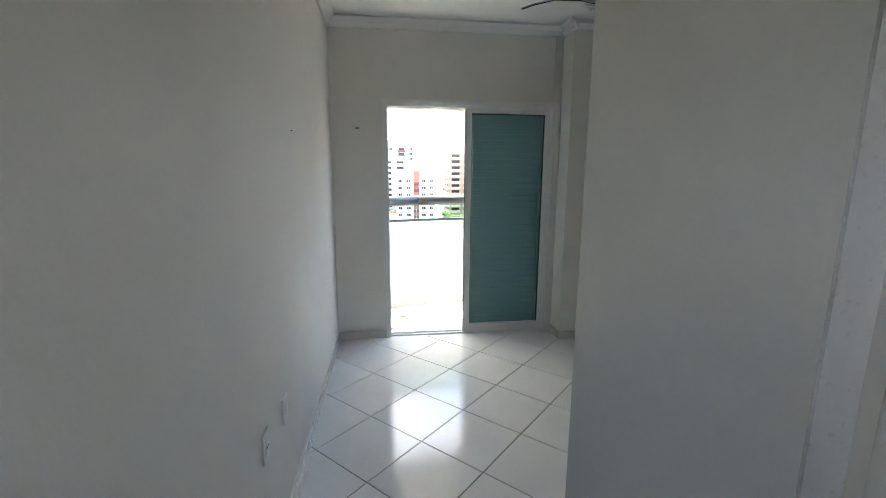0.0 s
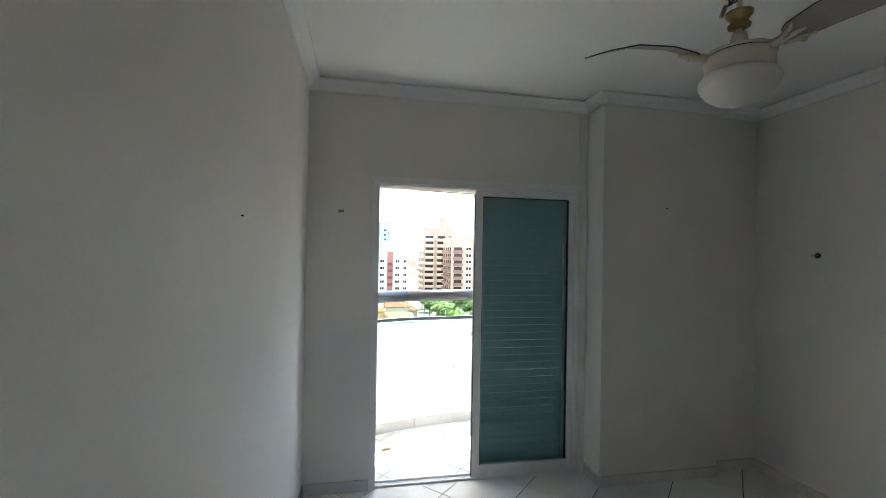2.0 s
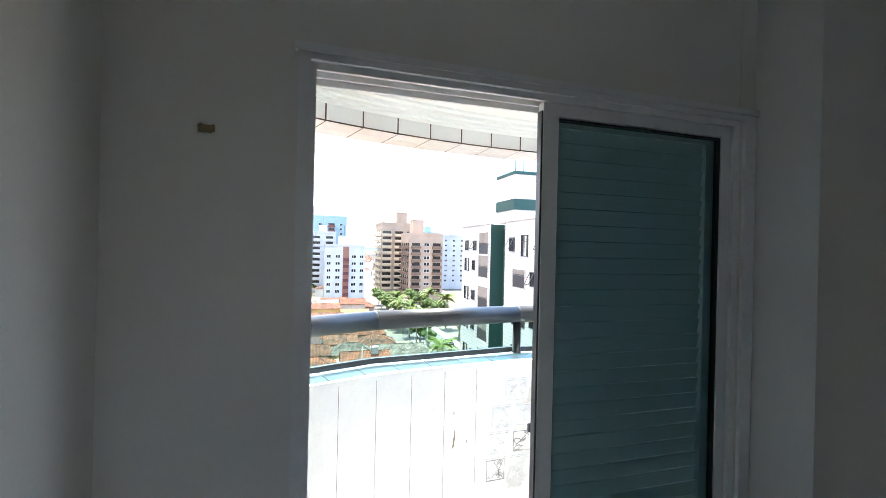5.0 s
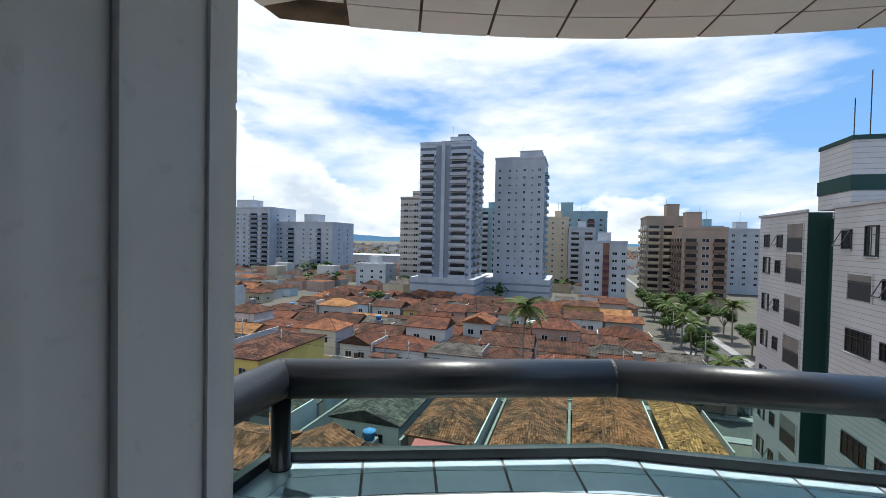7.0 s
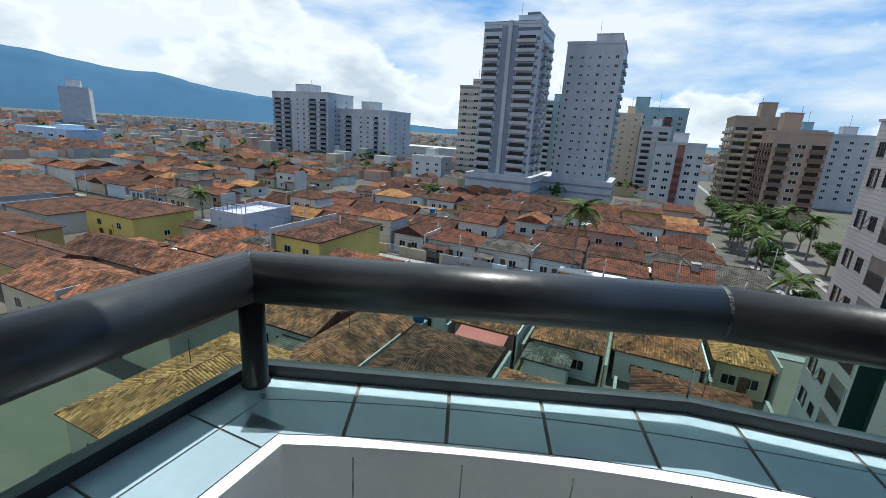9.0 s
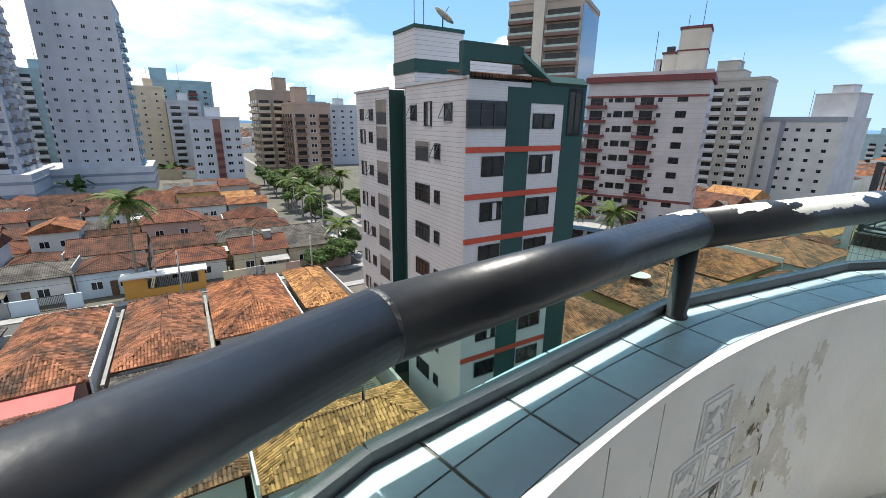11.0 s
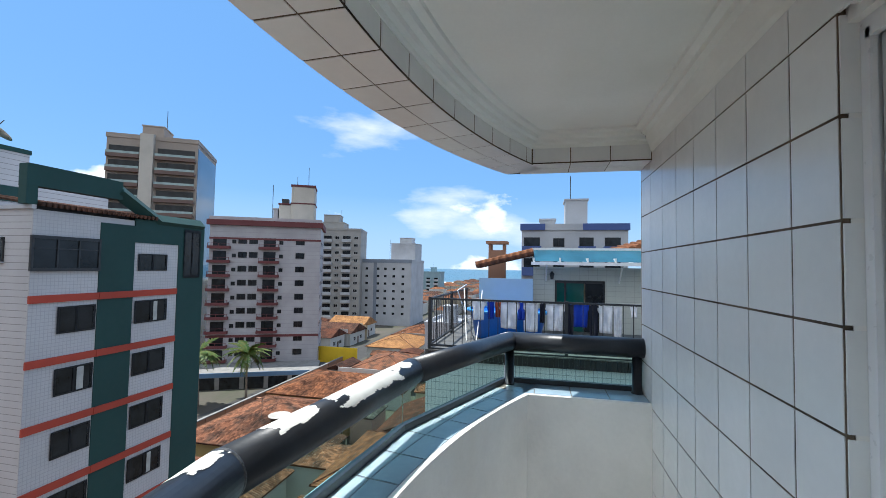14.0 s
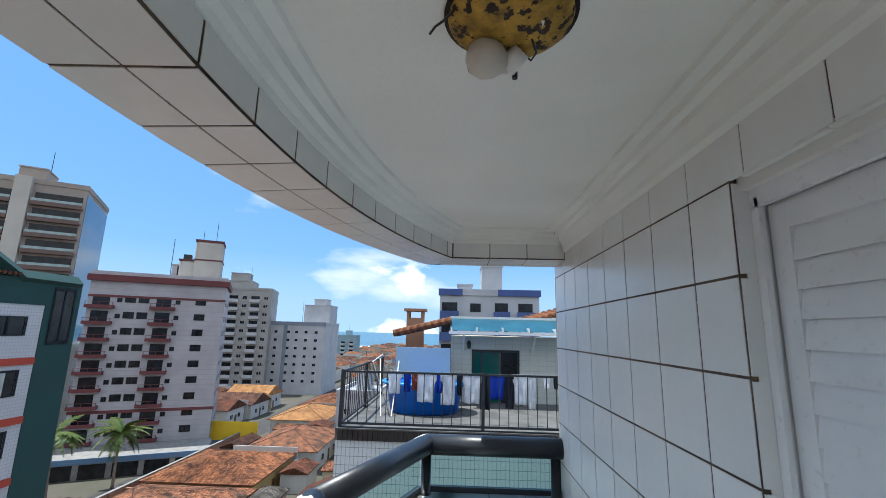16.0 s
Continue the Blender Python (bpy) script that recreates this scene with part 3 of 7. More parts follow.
# stepped cornice round the balcony ceiling
def swept(bm, lines):
    rows = [[bm.verts.new((x, y, z)) for x, y in ln] for ln, z in lines]
    for a, b in zip(rows, rows[1:]):
        for i in range(len(a) - 1):
            bm.faces.new((a[i], a[i + 1], b[i + 1], b[i]))
    return bm


prof = [(0.0, 2.325), (0.012, 2.325), (0.016, 2.342), (0.036, 2.346), (0.04, 2.362), (0.064, 2.366), (0.068, 2.384), (0.098, 2.388), (0.102, 2.40)]
bm = swept(bmesh.new(), [(plan_line(0.194 + d, 60, FACE + d), z) for d, z in prof])
b2 = swept(bm, [([(XL + 0.194 + d, FACE + d - 0.001), (XR - 0.194 - d, FACE + d - 0.001)], z - (0.045 if d == 0 else 0.03 if d < 0.02 else 0)) for d, z in prof])
bmesh.ops.recalc_face_normals(bm, faces=bm.faces)
solid("trim_balcony", bm, M_BCEIL, "stepped white cornice round the balcony ceiling", "cornice")


def wedge(r0, r1, half, z0, z1, mat, name, segs=3):
    """A tile that follows the curve, about its own middle angle, with its centre at the curve's centre."""
    bm = bmesh.new()
    e = 0.0012
    angs = [-half + 2 * half * k / segs for k in range(segs + 1)]
    ins = [(r0 * math.sin(a), r0 * math.cos(a)) for a in angs]
    outs = [(r1 * math.sin(a), r1 * math.cos(a)) for a in angs]
    prism(bm, ins, outs, z0, z1)
    return mesh_of(bm, name, mat)


def ring_tiles(parent, name, r0, r1, z0, z1, pitch, gap, mat, phase=0.0, lim=1.9):
    rm = (r0 + r1) / 2
    step = pitch / CR
    me = wedge(r0, r1, step / 2 - gap / 2 / rm, z0, z1, mat, name)
    n = int(lim / pitch) + 1
    for k in range(-n, n + 1):
        a = step * k + phase / CR
        x = rm * math.sin(a)
        if abs(x) < lim - pitch / 2 - 0.01:
            shared(name, me, parent, (CX, CY, 0), -a)


# tiles of the parapet cap in two rows, the nosing, and the ends
cap = thing("parapet_cap", (0, 0, 0), "blue-grey glazed tiles on top of the parapet", "parapet cap", kind="structure")
ring_tiles(cap, "cap_tile", CR - 0.165, CR - 0.063, CAP - 0.012, CAP, 0.2065, 0.008, M_CAPTILE, 0.05)
ring_tiles(cap, "cap_tile", CR - 0.059, CR + 0.066, CAP - 0.012, CAP, 0.2065, 0.008, M_CAPTILE, 0.05)
part("cap_bed", prism(bmesh.new(), plan_line(0.17, 60), plan_line(-0.066, 60), CAP - 0.012, CAP - 0.003), M_GROUT, cap)
part("nosing", prism(bmesh.new(), plan_line(0.192, 80), plan_line(0.167, 80), CAP - 0.022, CAP - 0.001), M_PLASTER, cap, "worn white plaster edge")
for xs in (1, -1):
    a = XR if xs > 0 else XL
    for k in range(4):
        y0 = FACE + 0.004 + 0.2 * k
        y1 = min(y0 + 0.195, 0.83)
        if y1 - y0 > 0.04:
            part("cap_tile", boxes((min(a - xs * 0.165, a - xs * 0.063), y0, CAP - 0.0115, max(a - xs * 0.165, a - xs * 0.063), y1, CAP)), M_CAPTILE, cap)
            part("cap_tile", boxes((min(a - xs * 0.059, a + xs * 0.066), y0, CAP - 0.0115, max(a - xs * 0.059, a + xs * 0.066), y1 + (0.06 if k == 3 else 0.0), CAP)), M_CAPTILE, cap)

for a in (XL, XR):
    s_ = 1 if a == XL else -1
    e0, e1 = sorted((a - s_ * 0.064, a + s_ * 0.162))
    part("corner_tile", boxes((e0, 0.815, CAP - 0.008, e1, 0.93, CAP - 0.0015)), M_CAPTILE, cap)

# tiles of the edge beam: inner face, two rows below, outer face
ring_tiles(beam, "beam_tile", CR - 0.201, CR - 0.193, 2.246, 2.33, 0.2065, 0.008, M_WTILE, -0.015)
ring_tiles(beam, "beam_tile", CR - 0.199, CR - 0.083, 2.237, 2.2441, 0.2065, 0.008, M_WTILE, -0.015)
ring_tiles(beam, "beam_tile", CR - 0.078, CR + 0.044, 2.237, 2.2441, 0.2065, 0.008, M_WTILE, -0.015)
for z in (2.246, 2.458, 2.67, 2.882):
    ring_tiles(beam, "beam_tile", CR + 0.037, CR + 0.044, z, z + 0.207, 0.2065, 0.008, M_WTILE, -0.015)
for xs in (1, -1):
    a = XR if xs > 0 else XL
    for k in range(4):
        y0 = FACE + 0.004 + 0.2065 * k
        y1 = min(y0 + 0.2015, 0.815)
        if y1 - y0 < 0.04:
            continue
        part("beam_tile", boxes((min(a - xs * 0.201, a - xs * 0.193), y0, 2.246, max(a - xs * 0.201, a - xs * 0.193), y1, 2.33)), M_WTILE, beam)
        part("beam_tile", boxes((min(a - xs * 0.199, a - xs * 0.083), y0, 2.237, max(a - xs * 0.199, a - xs * 0.083), y1, 2.2441)), M_WTILE, beam)
        part("beam_tile", boxes((min(a - xs * 0.078, a + xs * 0.044), y0, 2.237, max(a - xs * 0.078, a + xs * 0.044), y1 + (0.08 if k == 2 else 0.0), 2.2441)), M_WTILE, beam)

# facade tiles
TW, TH = 0.2185, 0.2065


def facade_tile(x0, z0, x1, z1, y0=0.1585, y1=FACE):
    part("wall_tile", boxes((x0, y0, z0, x1, y1, z1)), M_WTILE, facade)


tile_me = mesh_of(boxes((0.0032, 0, 0.0032, TW - 0.0032, 0.0065, TH - 0.0032)), "wall_tile", M_WTILE)
cut_me = mesh_of(boxes((0.0042, 0, 0.0032, 0.1668, 0.0065, TH - 0.0032)), "wall_tile", M_WTILE)
Z0 = 2.169 - 11 * TH
for r in range(11):
    shared("wall_tile", cut_me, facade, (1.985, 0.1585, Z0 + TH * r))
    for k in range(7):
        shared("wall_tile", tile_me, facade, (2.155 + TW * k, 0.1585, Z0 + TH * r))
    shared("wall_tile", cut_me, facade, (0.262, 0.1835, Z0 - 0.03 + TH * r))
    for k in range(6):
        shared("wall_tile", tile_me, facade, (0.262 - TW * (k + 1), 0.1835, Z0 - 0.03 + TH * r))
for k in range(-8, 8):
    facade_tile(2.155 + TW * (k - 1) + 0.002, 2.171, 2.155 + TW * k - 0.002, 2.31)
for k in range(7):
    x = 1.95 - TW * (k + 1)
    part("wall_tile", boxes((max(x + 0.002, 0.436), 0.128, 2.166, x + TW - 0.002, 0.1648, 2.1705)), M_WTILE, facade)
for r in range(11):
    z = Z0 + TH * r + 0.002
    part("wall_tile", boxes((1.981, 0.08, z + 0.002, 1.9848, 0.1625, z + TH - 0.008)), M_WTILE, facade)
    part("wall_tile", boxes((0.429, 0.134, z - 0.03, 0.4345, 0.1895, z - 0.03 + TH - 0.006)), M_WTILE, facade)

# pier at the end of the balcony
pier = solid("wall_pier", boxes((-0.3, 0.18, -0.2, 0.1685, 0.2795, 2.245)), M_WGROUT, "narrow white tiled pier at the balcony end", "wall")
for r in range(12):
    z = Z0 - 0.03 + TH * r
    part("wall_tile", boxes((0.165, 0.1912, z + 0.003, 0.17, 0.2782, min(z + TH - 0.003, 2.244))), M_WTILE, pier)
    for x0, x1 in ((-0.297, -0.045), (-0.039, 0.166)):
        part("wall_tile", boxes((x0, 0.276, z + 0.003, x1, 0.281, min(z + TH - 0.003, 2.244))), M_WTILE, pier)

# handrail of straight pipes, posts, glass
RZ = 1.212
rail = thing("handrail", (0, 0, 0), "thick black painted pipe handrail with peeling paint on the parapet", "railing")
line = plan_line(0.0, 4)
M_WELD = surface("worn_weld", (0.05, 0.054, 0.06), 0.5, 0.4, 40, 120, 0.5)
for i, (a, b) in enumerate(zip(line, line[1:])):
    part("rail_pipe", tube(bmesh.new(), [(*a, RZ), (*b, RZ)], 0.055, 32), M_RAIL, rail, smooth=True)
for p, q, r in zip(line, line[1:], line[2:]):
    d = ((Vector(q) - Vector(p)).normalized() + (Vector(r) - Vector(q)).normalized()).normalized()
    c = Vector((*q, RZ))
    e = Vector((*d, 0)) * 0.004
    part("weld", tube(bmesh.new(), [c - e * 1.6, c - e * 0.6, c + e * 0.6, c + e * 1.6], [0.0545, 0.0562, 0.0562, 0.0545], 32, False), M_WELD, rail, smooth=True)
M_POST = M_RAIL
corner_a, corner_b = line[1], line[5]
for x, y in (corner_a, line[3], corner_b, (XR, FACE + 0.035), (XL, FACE + 0.035)):
    part("post", tube(bmesh.new(), [(x, y, CAP - 0.001), (x, y, CAP + 0.006), (x, y, CAP + 0.007), (x, y, RZ - 0.03)], [0.031, 0.031, 0.027, 0.027], 24), M_RAIL, rail, smooth=True)
for a, b in zip(line, line[1:]):
    d = Vector((b[0] - a[0], b[1] - a[1], 0))
    u = d.normalized()
    v = Vector((-u.y, u.x, 0))
    off = v * 0.042
    A, B = Vector((*a, 0)) - u * 0.004 + off, Vector((*b, 0)) + u * 0.004 + off
    def bar(z0, z1, t):
        bm = bmesh.new()
        c = [A - v * t, B - v * t, B + v * t, A + v * t]
        lo, hi = [bm.verts.new(p + Vector((0, 0, z0))) for p in c], [bm.verts.new(p + Vector((0, 0, z1))) for p in c]
        bm.faces.new(lo), bm.faces.new(hi)
        for k in range(4):
            bm.faces.new((lo[k], lo[(k + 1) % 4], hi[(k + 1) % 4], hi[k]))
        bmesh.ops.recalc_face_normals(bm, faces=bm.faces)
        return bm
    part("bottom_rail", bar(CAP + 0.001, CAP + 0.03, 0.014), M_RAIL, rail)
    part("top_channel", bar(RZ - 0.062, RZ - 0.045, 0.014), M_RAIL, rail)
    g = part("glass_panel", bar(CAP + 0.028, RZ - 0.055, 0.003), M_GLASS, rail, "pale green glass panel")
    g.visible_shadow = False


def chips(a, b, spans, r=0.0556, mat=M_CHIP, name="paint_chip", label="bare pale metal where paint peeled off"):
    """Flakes where the black paint has come off, as thin shells on the pipe with ragged edges."""
    a, b = Vector((*a, RZ)), Vector((*b, RZ))
    d = (b - a).normalized()
    u = d.cross(Vector((0, 0, 1))).normalized()
    L = (b - a).length
    for n, (s0, s1, t0, t1, thr) in enumerate(spans):
        bm = bmesh.new()
        NU, NV = 70, 40
        vs = {}
        for i in range(NU):
            for j in range(NV):
                s, t = s0 + (s1 - s0) * (i + 0.5) / NU, t0 + (t1 - t0) * (j + 0.5) / NV
                fu, fv = abs(2 * (i + 0.5) / NU - 1), abs(2 * (j + 0.5) / NV - 1)
                q = noise.noise(Vector((s * 18 + n * 7, t * 1.6, n * 3.1))) * 0.55 + noise.noise(Vector((s * 60, t * 5, n * 1.7))) * 0.25
                if q > thr + 1.1 * max(fu ** 3, fv ** 3) - 0.35:
                    quad = []
                    for di, dj in ((0, 0), (1, 0), (1, 1), (0, 1)):
                        key = (i + di, j + dj)
                        if key not in vs:
                            ss, tt = s0 + (s1 - s0) * key[0] / NU, t0 + (t1 - t0) * key[1] / NV
                            p = a + d * ss + r * (math.cos(tt) * u + math.sin(tt) * Vector((0, 0, 1)))
                            vs[key] = bm.verts.new(p)
                        quad.append(vs[key])
                    bm.faces.new(quad)
        bmesh.ops.recalc_face_normals(bm, faces=bm.faces)
        part(name, bm, mat, rail, label, smooth=True)


chips(line[3], line[4], [(0.10, 0.33, 0.7, 2.6, -0.24), (0.36, 0.80, 0.3, 2.9, -0.36), (0.74, 0.92, 0.8, 2.6, -0.18)])
chips(line[2], line[3], [(0.82, 0.97, 1.1, 2.4, -0.08)])
chips(line[4], line[5], [(0.80, 0.98, 1.3, 2.9, 0.1)])

M_SCUFF = surface("grey_scuff", (0.13, 0.135, 0.145), 0.6, 0.3, 30, 120, 0.2)
for k_, (s0_, s1_) in ((2, (0.03, 0.95)), (3, (0.03, 0.9))):
    chips(line[k_], line[k_ + 1], [(s0_, (s0_ + s1_) / 2, -0.85, -0.6, 0.52), ((s0_ + s1_) / 2, s1_, -0.85, -0.6, 0.55)], mat=M_SCUFF, name="scuff", label="grey scuffed paint")
# skirting and seams of the parapet, and the spots where its paint has gone
ring_tiles(bfloor, "skirting_tile", CR - 0.196, CR - 0.184, -0.031, 0.055, 0.42, 0.004, M_SKIRT, 0.1)
skirting(XR - 0.185, FACE, XR - 0.185, 0.80, -1, 0, 0.085, 0.011, 0.3, bfloor, -0.03)
skirting(XL + 0.185, FACE, XL + 0.185, 0.80, 1, 0, 0.085, 0.011, 0.3, bfloor, -0.03)
M_SEAM = surface("cracked_seam", (0.60, 0.57, 0.51), 0.9, 0.3, 20, 90, 0.3)
seam_me = wedge(CR - 0.1858, CR - 0.1848, 0.0004, 0.09, CAP - 0.03, M_SEAM, "seam", 1)
for k in range(-9, -1):
    shared("seam", seam_me, parapet, (CX, CY, 0), -(0.2065 * k + 0.05) / (CR - 0.185))
M_BARE = surface("bare_render", (0.78, 0.74, 0.67), 0.9, 0.1, 14, 90, 0.4)
M_MOULD = surface("brown_mould", (0.36, 0.28, 0.17), 0.9, 0.3, 30, 90, 0.4)
M_FLAKE = surface("white_flake", (0.66, 0.65, 0.62), 0.7, 0.04, 20, 90, 0.3)


def peel(x0, x1, z0, z1, thr, mat, seed, lift=0.001, sx=14.0, sz=9.0, name="peeled_patch"):
    """A ragged thin patch on the inner face of the parapet."""
    bm = bmesh.new()
    vs = {}
    NU, NV = 90, 90
    r = CR - 0.185 - lift
    a0, a1 = math.asin((x0 - CX) / r), math.asin((x1 - CX) / r)
    for i in range(NU):
        for j in range(NV):
            u, v = (i + 0.5) / NU, (j + 0.5) / NV
            x, z = x0 + (x1 - x0) * u, z0 + (z1 - z0) * v
            q = 0.6 * noise.noise(Vector((x * sx, z * sz, seed))) + 0.3 * noise.noise(Vector((x * sx * 4, z * sz * 3, seed + 4)))
            e = max(abs(2 * u - 1), abs(2 * v - 1)) ** 2
            if q > thr + 0.55 * e:
                quad = []
                for di, dj in ((0, 0), (1, 0), (1, 1), (0, 1)):
                    k = (i + di, j + dj)
                    if k not in vs:
                        a = a0 + (a1 - a0) * k[0] / NU
                        vs[k] = bm.verts.new((CX + r * math.sin(a), CY + r * math.cos(a), z0 + (z1 - z0) * k[1] / NV))
                    quad.append(vs[k])
                bm.faces.new(quad)
    bmesh.ops.recalc_face_normals(bm, faces=bm.faces)
    part(name, bm, mat, parapet)


peel(1.62, 2.32, 0.28, 0.86, -0.22, M_BARE, 3.0, 0.0012)
peel(1.72, 2.2, 0.45, 0.86, 0.24, M_MOULD, 7.0, 0.002, 40, 18)
peel(1.70, 2.40, 0.12, 0.85, 0.36, M_MOULD, 12.0, 0.002, 34, 6)
peel(2.02, 2.12, 0.2, 0.48, 0.12, M_MOULD, 15.0, 0.002, 45, 9)
peel(1.05, 1.62, 0.30, 0.90, 0.30, M_BARE, 21.0, 0.0015, 40, 30)
peel(1.05, 1.62, 0.15, 0.92, 0.34, M_MOULD, 27.0, 0.002, 60, 9)
peel(1.62, 1.80, 0.12, 0.45, -0.1, M_FLAKE, 31.0, 0.006, 18, 12)
# old relief tiles that show where the paint has come off
M_RELIEF = surface("white_relief_glaze", (0.80, 0.80, 0.79), 0.3, 0.05, 20, 90, 0.2)
for r_, c_ in ((0, 1), (1, 0), (1, 1), (1, 2), (2, 0), (2, 1), (2, 2), (3, 0), (3, 1), (3, 2)):
    if (r_, c_) == (1, 2):
        continue
    xm, zm = 1.585 + 0.16 * c_ - 0.05 * (r_ == 0) + 0.02 * (r_ == 1) - 0.02 * (r_ == 3), 0.775 - 0.158 * r_
    th = math.asin((xm - CX) / (CR - 0.187))
    random.seed(r_ * 5 + c_)
    at_ = Matrix.Translation((CX + (CR - 0.187) * math.sin(th), CY + (CR - 0.187) * math.cos(th), zm)) @ Matrix.Rotation(-th, 4, "Z")
    hw = 0.072
    plate = part("relief_tile", boxes((-hw, -0.002, -hw, hw, 0.004, hw), bevel=0.0015), M_RELIEF, parapet, "old white relief tile laid bare")
    plate.matrix_local = at_
    bm = bmesh.new()
    e_ = hw - 0.012
    tube(bm, [(u, -0.003, w_) for u, w_ in ((-e_, -e_), (e_, -e_), (e_, e_), (-e_, e_), (-e_, -e_))], 0.0028, 5)
    for q in range(11):
        p = (random.uniform(-0.045, 0.045), random.uniform(-0.045, 0.045))
        pts = [(p[0], -0.003, p[1])]
        for _ in range(4):
            p = (max(-0.055, min(0.055, p[0] + random.uniform(-0.03, 0.03))), max(-0.055, min(0.055, p[1] + random.uniform(-0.03, 0.03))))
            pts.append((p[0], -0.003, p[1]))
        tube(bm, pts, 0.0024, 4)
    part("moulding", bm, M_SEAM if (r_ + c_) % 3 == 0 else M_RELIEF, plate)

# drain and ceiling lamp
o = thing("floor_drain", (0.613, 0.62, -0.03), "small round brass floor drain in the tiles", "drain")
part("ring", lathe(bmesh.new(), [(0.055, 0.0), (0.055, 0.003), (0.044, 0.004), (0.042, 0.0)], seg=28), M_BRASS, o)
part("grate", lathe(bmesh.new(), [(0.042, 0.001), (0.02, 0.0025), (0.018, 0.0005), (0.0, 0.0005)], seg=28), M_GROUT, o)

M_RUST = surface("rusty_yellow", (0.52, 0.31, 0.04), 0.7, 0.25, 22, 130, 0.5, stain=(0.05, 0.03, 0.02), stain_amt=0.9)
def speckled(m, col, scale, lo, hi):
    """Dark rust spots over a painted metal."""
    n, l = m.node_tree.nodes, m.node_tree.links
    b = n["Principled BSDF"]
    src = b.inputs["Base Color"].links[0].from_socket
    geo, t, r, mix = n.new("ShaderNodeNewGeometry"), n.new("ShaderNodeTexNoise"), n.new("ShaderNodeMapRange"), n.new("ShaderNodeMix")
    t.inputs["Scale"].default_value, t.inputs["Detail"].default_value = scale, 4
    r.inputs[1].default_value, r.inputs[2].default_value = lo, hi
    mix.data_type = "RGBA"
    mix.inputs[7].default_value = (*col, 1)
    l.new(geo.outputs["Position"], t.inputs["Vector"]), l.new(t.outputs["Fac"], r.inputs[0]), l.new(r.outputs[0], mix.inputs[0])
    l.new(src, mix.inputs[6]), l.new(mix.outputs[2], b.inputs["Base Color"])


speckled(M_RUST, (0.022, 0.012, 0.008), 48, 0.55, 0.60)
M_BULB = surface("bulb_glass", (0.62, 0.58, 0.50), 0.3, 0.02, 4, 30, 0.0)
lamp = thing("ceiling_lamp", (1.76, 0.665, 2.40), "rusted yellow lamp base with a bare bulb under the balcony ceiling", "lamp")
lamp.scale = (0.9, 0.9, 0.9)
part("base_plate", lathe(bmesh.new(), [(0.0, 0), (0.125, 0), (0.128, -0.006), (0.122, -0.02), (0.10, -0.034), (0.05, -0.04), (0.0, -0.04)], seg=40), M_RUST, lamp, smooth=True)
part("rim", lathe(bmesh.new(), [(0.124, 0.0), (0.132, -0.001), (0.134, -0.008), (0.124, -0.013)], seg=40), surface("rust_black", (0.03, 0.022, 0.018), 0.9, 0.3, 30, 90, 0.5), lamp)
part("sticker", boxes((-0.03, -0.062, -0.0385, -0.006, -0.022, -0.036)), M_PLATE, lamp, "small white paper sticker")
skt = part("socket", tube(bmesh.new(), [(0.05, -0.03, -0.045), (0.064, -0.012, -0.06), (0.075, 0.0, -0.07)], [0.02, 0.022, 0.021], 18), M_PLATE, lamp, "white porcelain bulb socket", smooth=True)
part("bulb", lathe(bmesh.new(), [(0.0, 0.0), (0.018, 0.0), (0.02, 0.01), (0.036, 0.03), (0.043, 0.052), (0.038, 0.078), (0.02, 0.092), (0.0, 0.096)], seg=28), M_BULB, skt, smooth=True).matrix_local = Matrix.Translation((0.072, -0.004, -0.066)) @ Vector((-0.35, 0.85, 0.06)).to_track_quat("Z", "Y").to_matrix().to_4x4()
part("bolt", tube(bmesh.new(), [(0.085, -0.02, -0.03), (0.09, -0.02, -0.085)], 0.006, 10), M_RAIL, lamp)
part("wire", tube(bmesh.new(), [(0.02, -0.045, -0.038), (0.05, -0.06, -0.05), (0.07, -0.052, -0.055), (0.055, -0.035, -0.05)], 0.0025, 8), M_RAIL, lamp, smooth=True)
part("wire", tube(bmesh.new(), [(-0.04, 0.11, -0.02), (-0.03, 0.135, -0.04), (-0.01, 0.15, -0.035), (0.0, 0.162, -0.045)], 0.0025, 8), M_RAIL, lamp, smooth=True)

# ---- the town ----
GROUND = -21.5


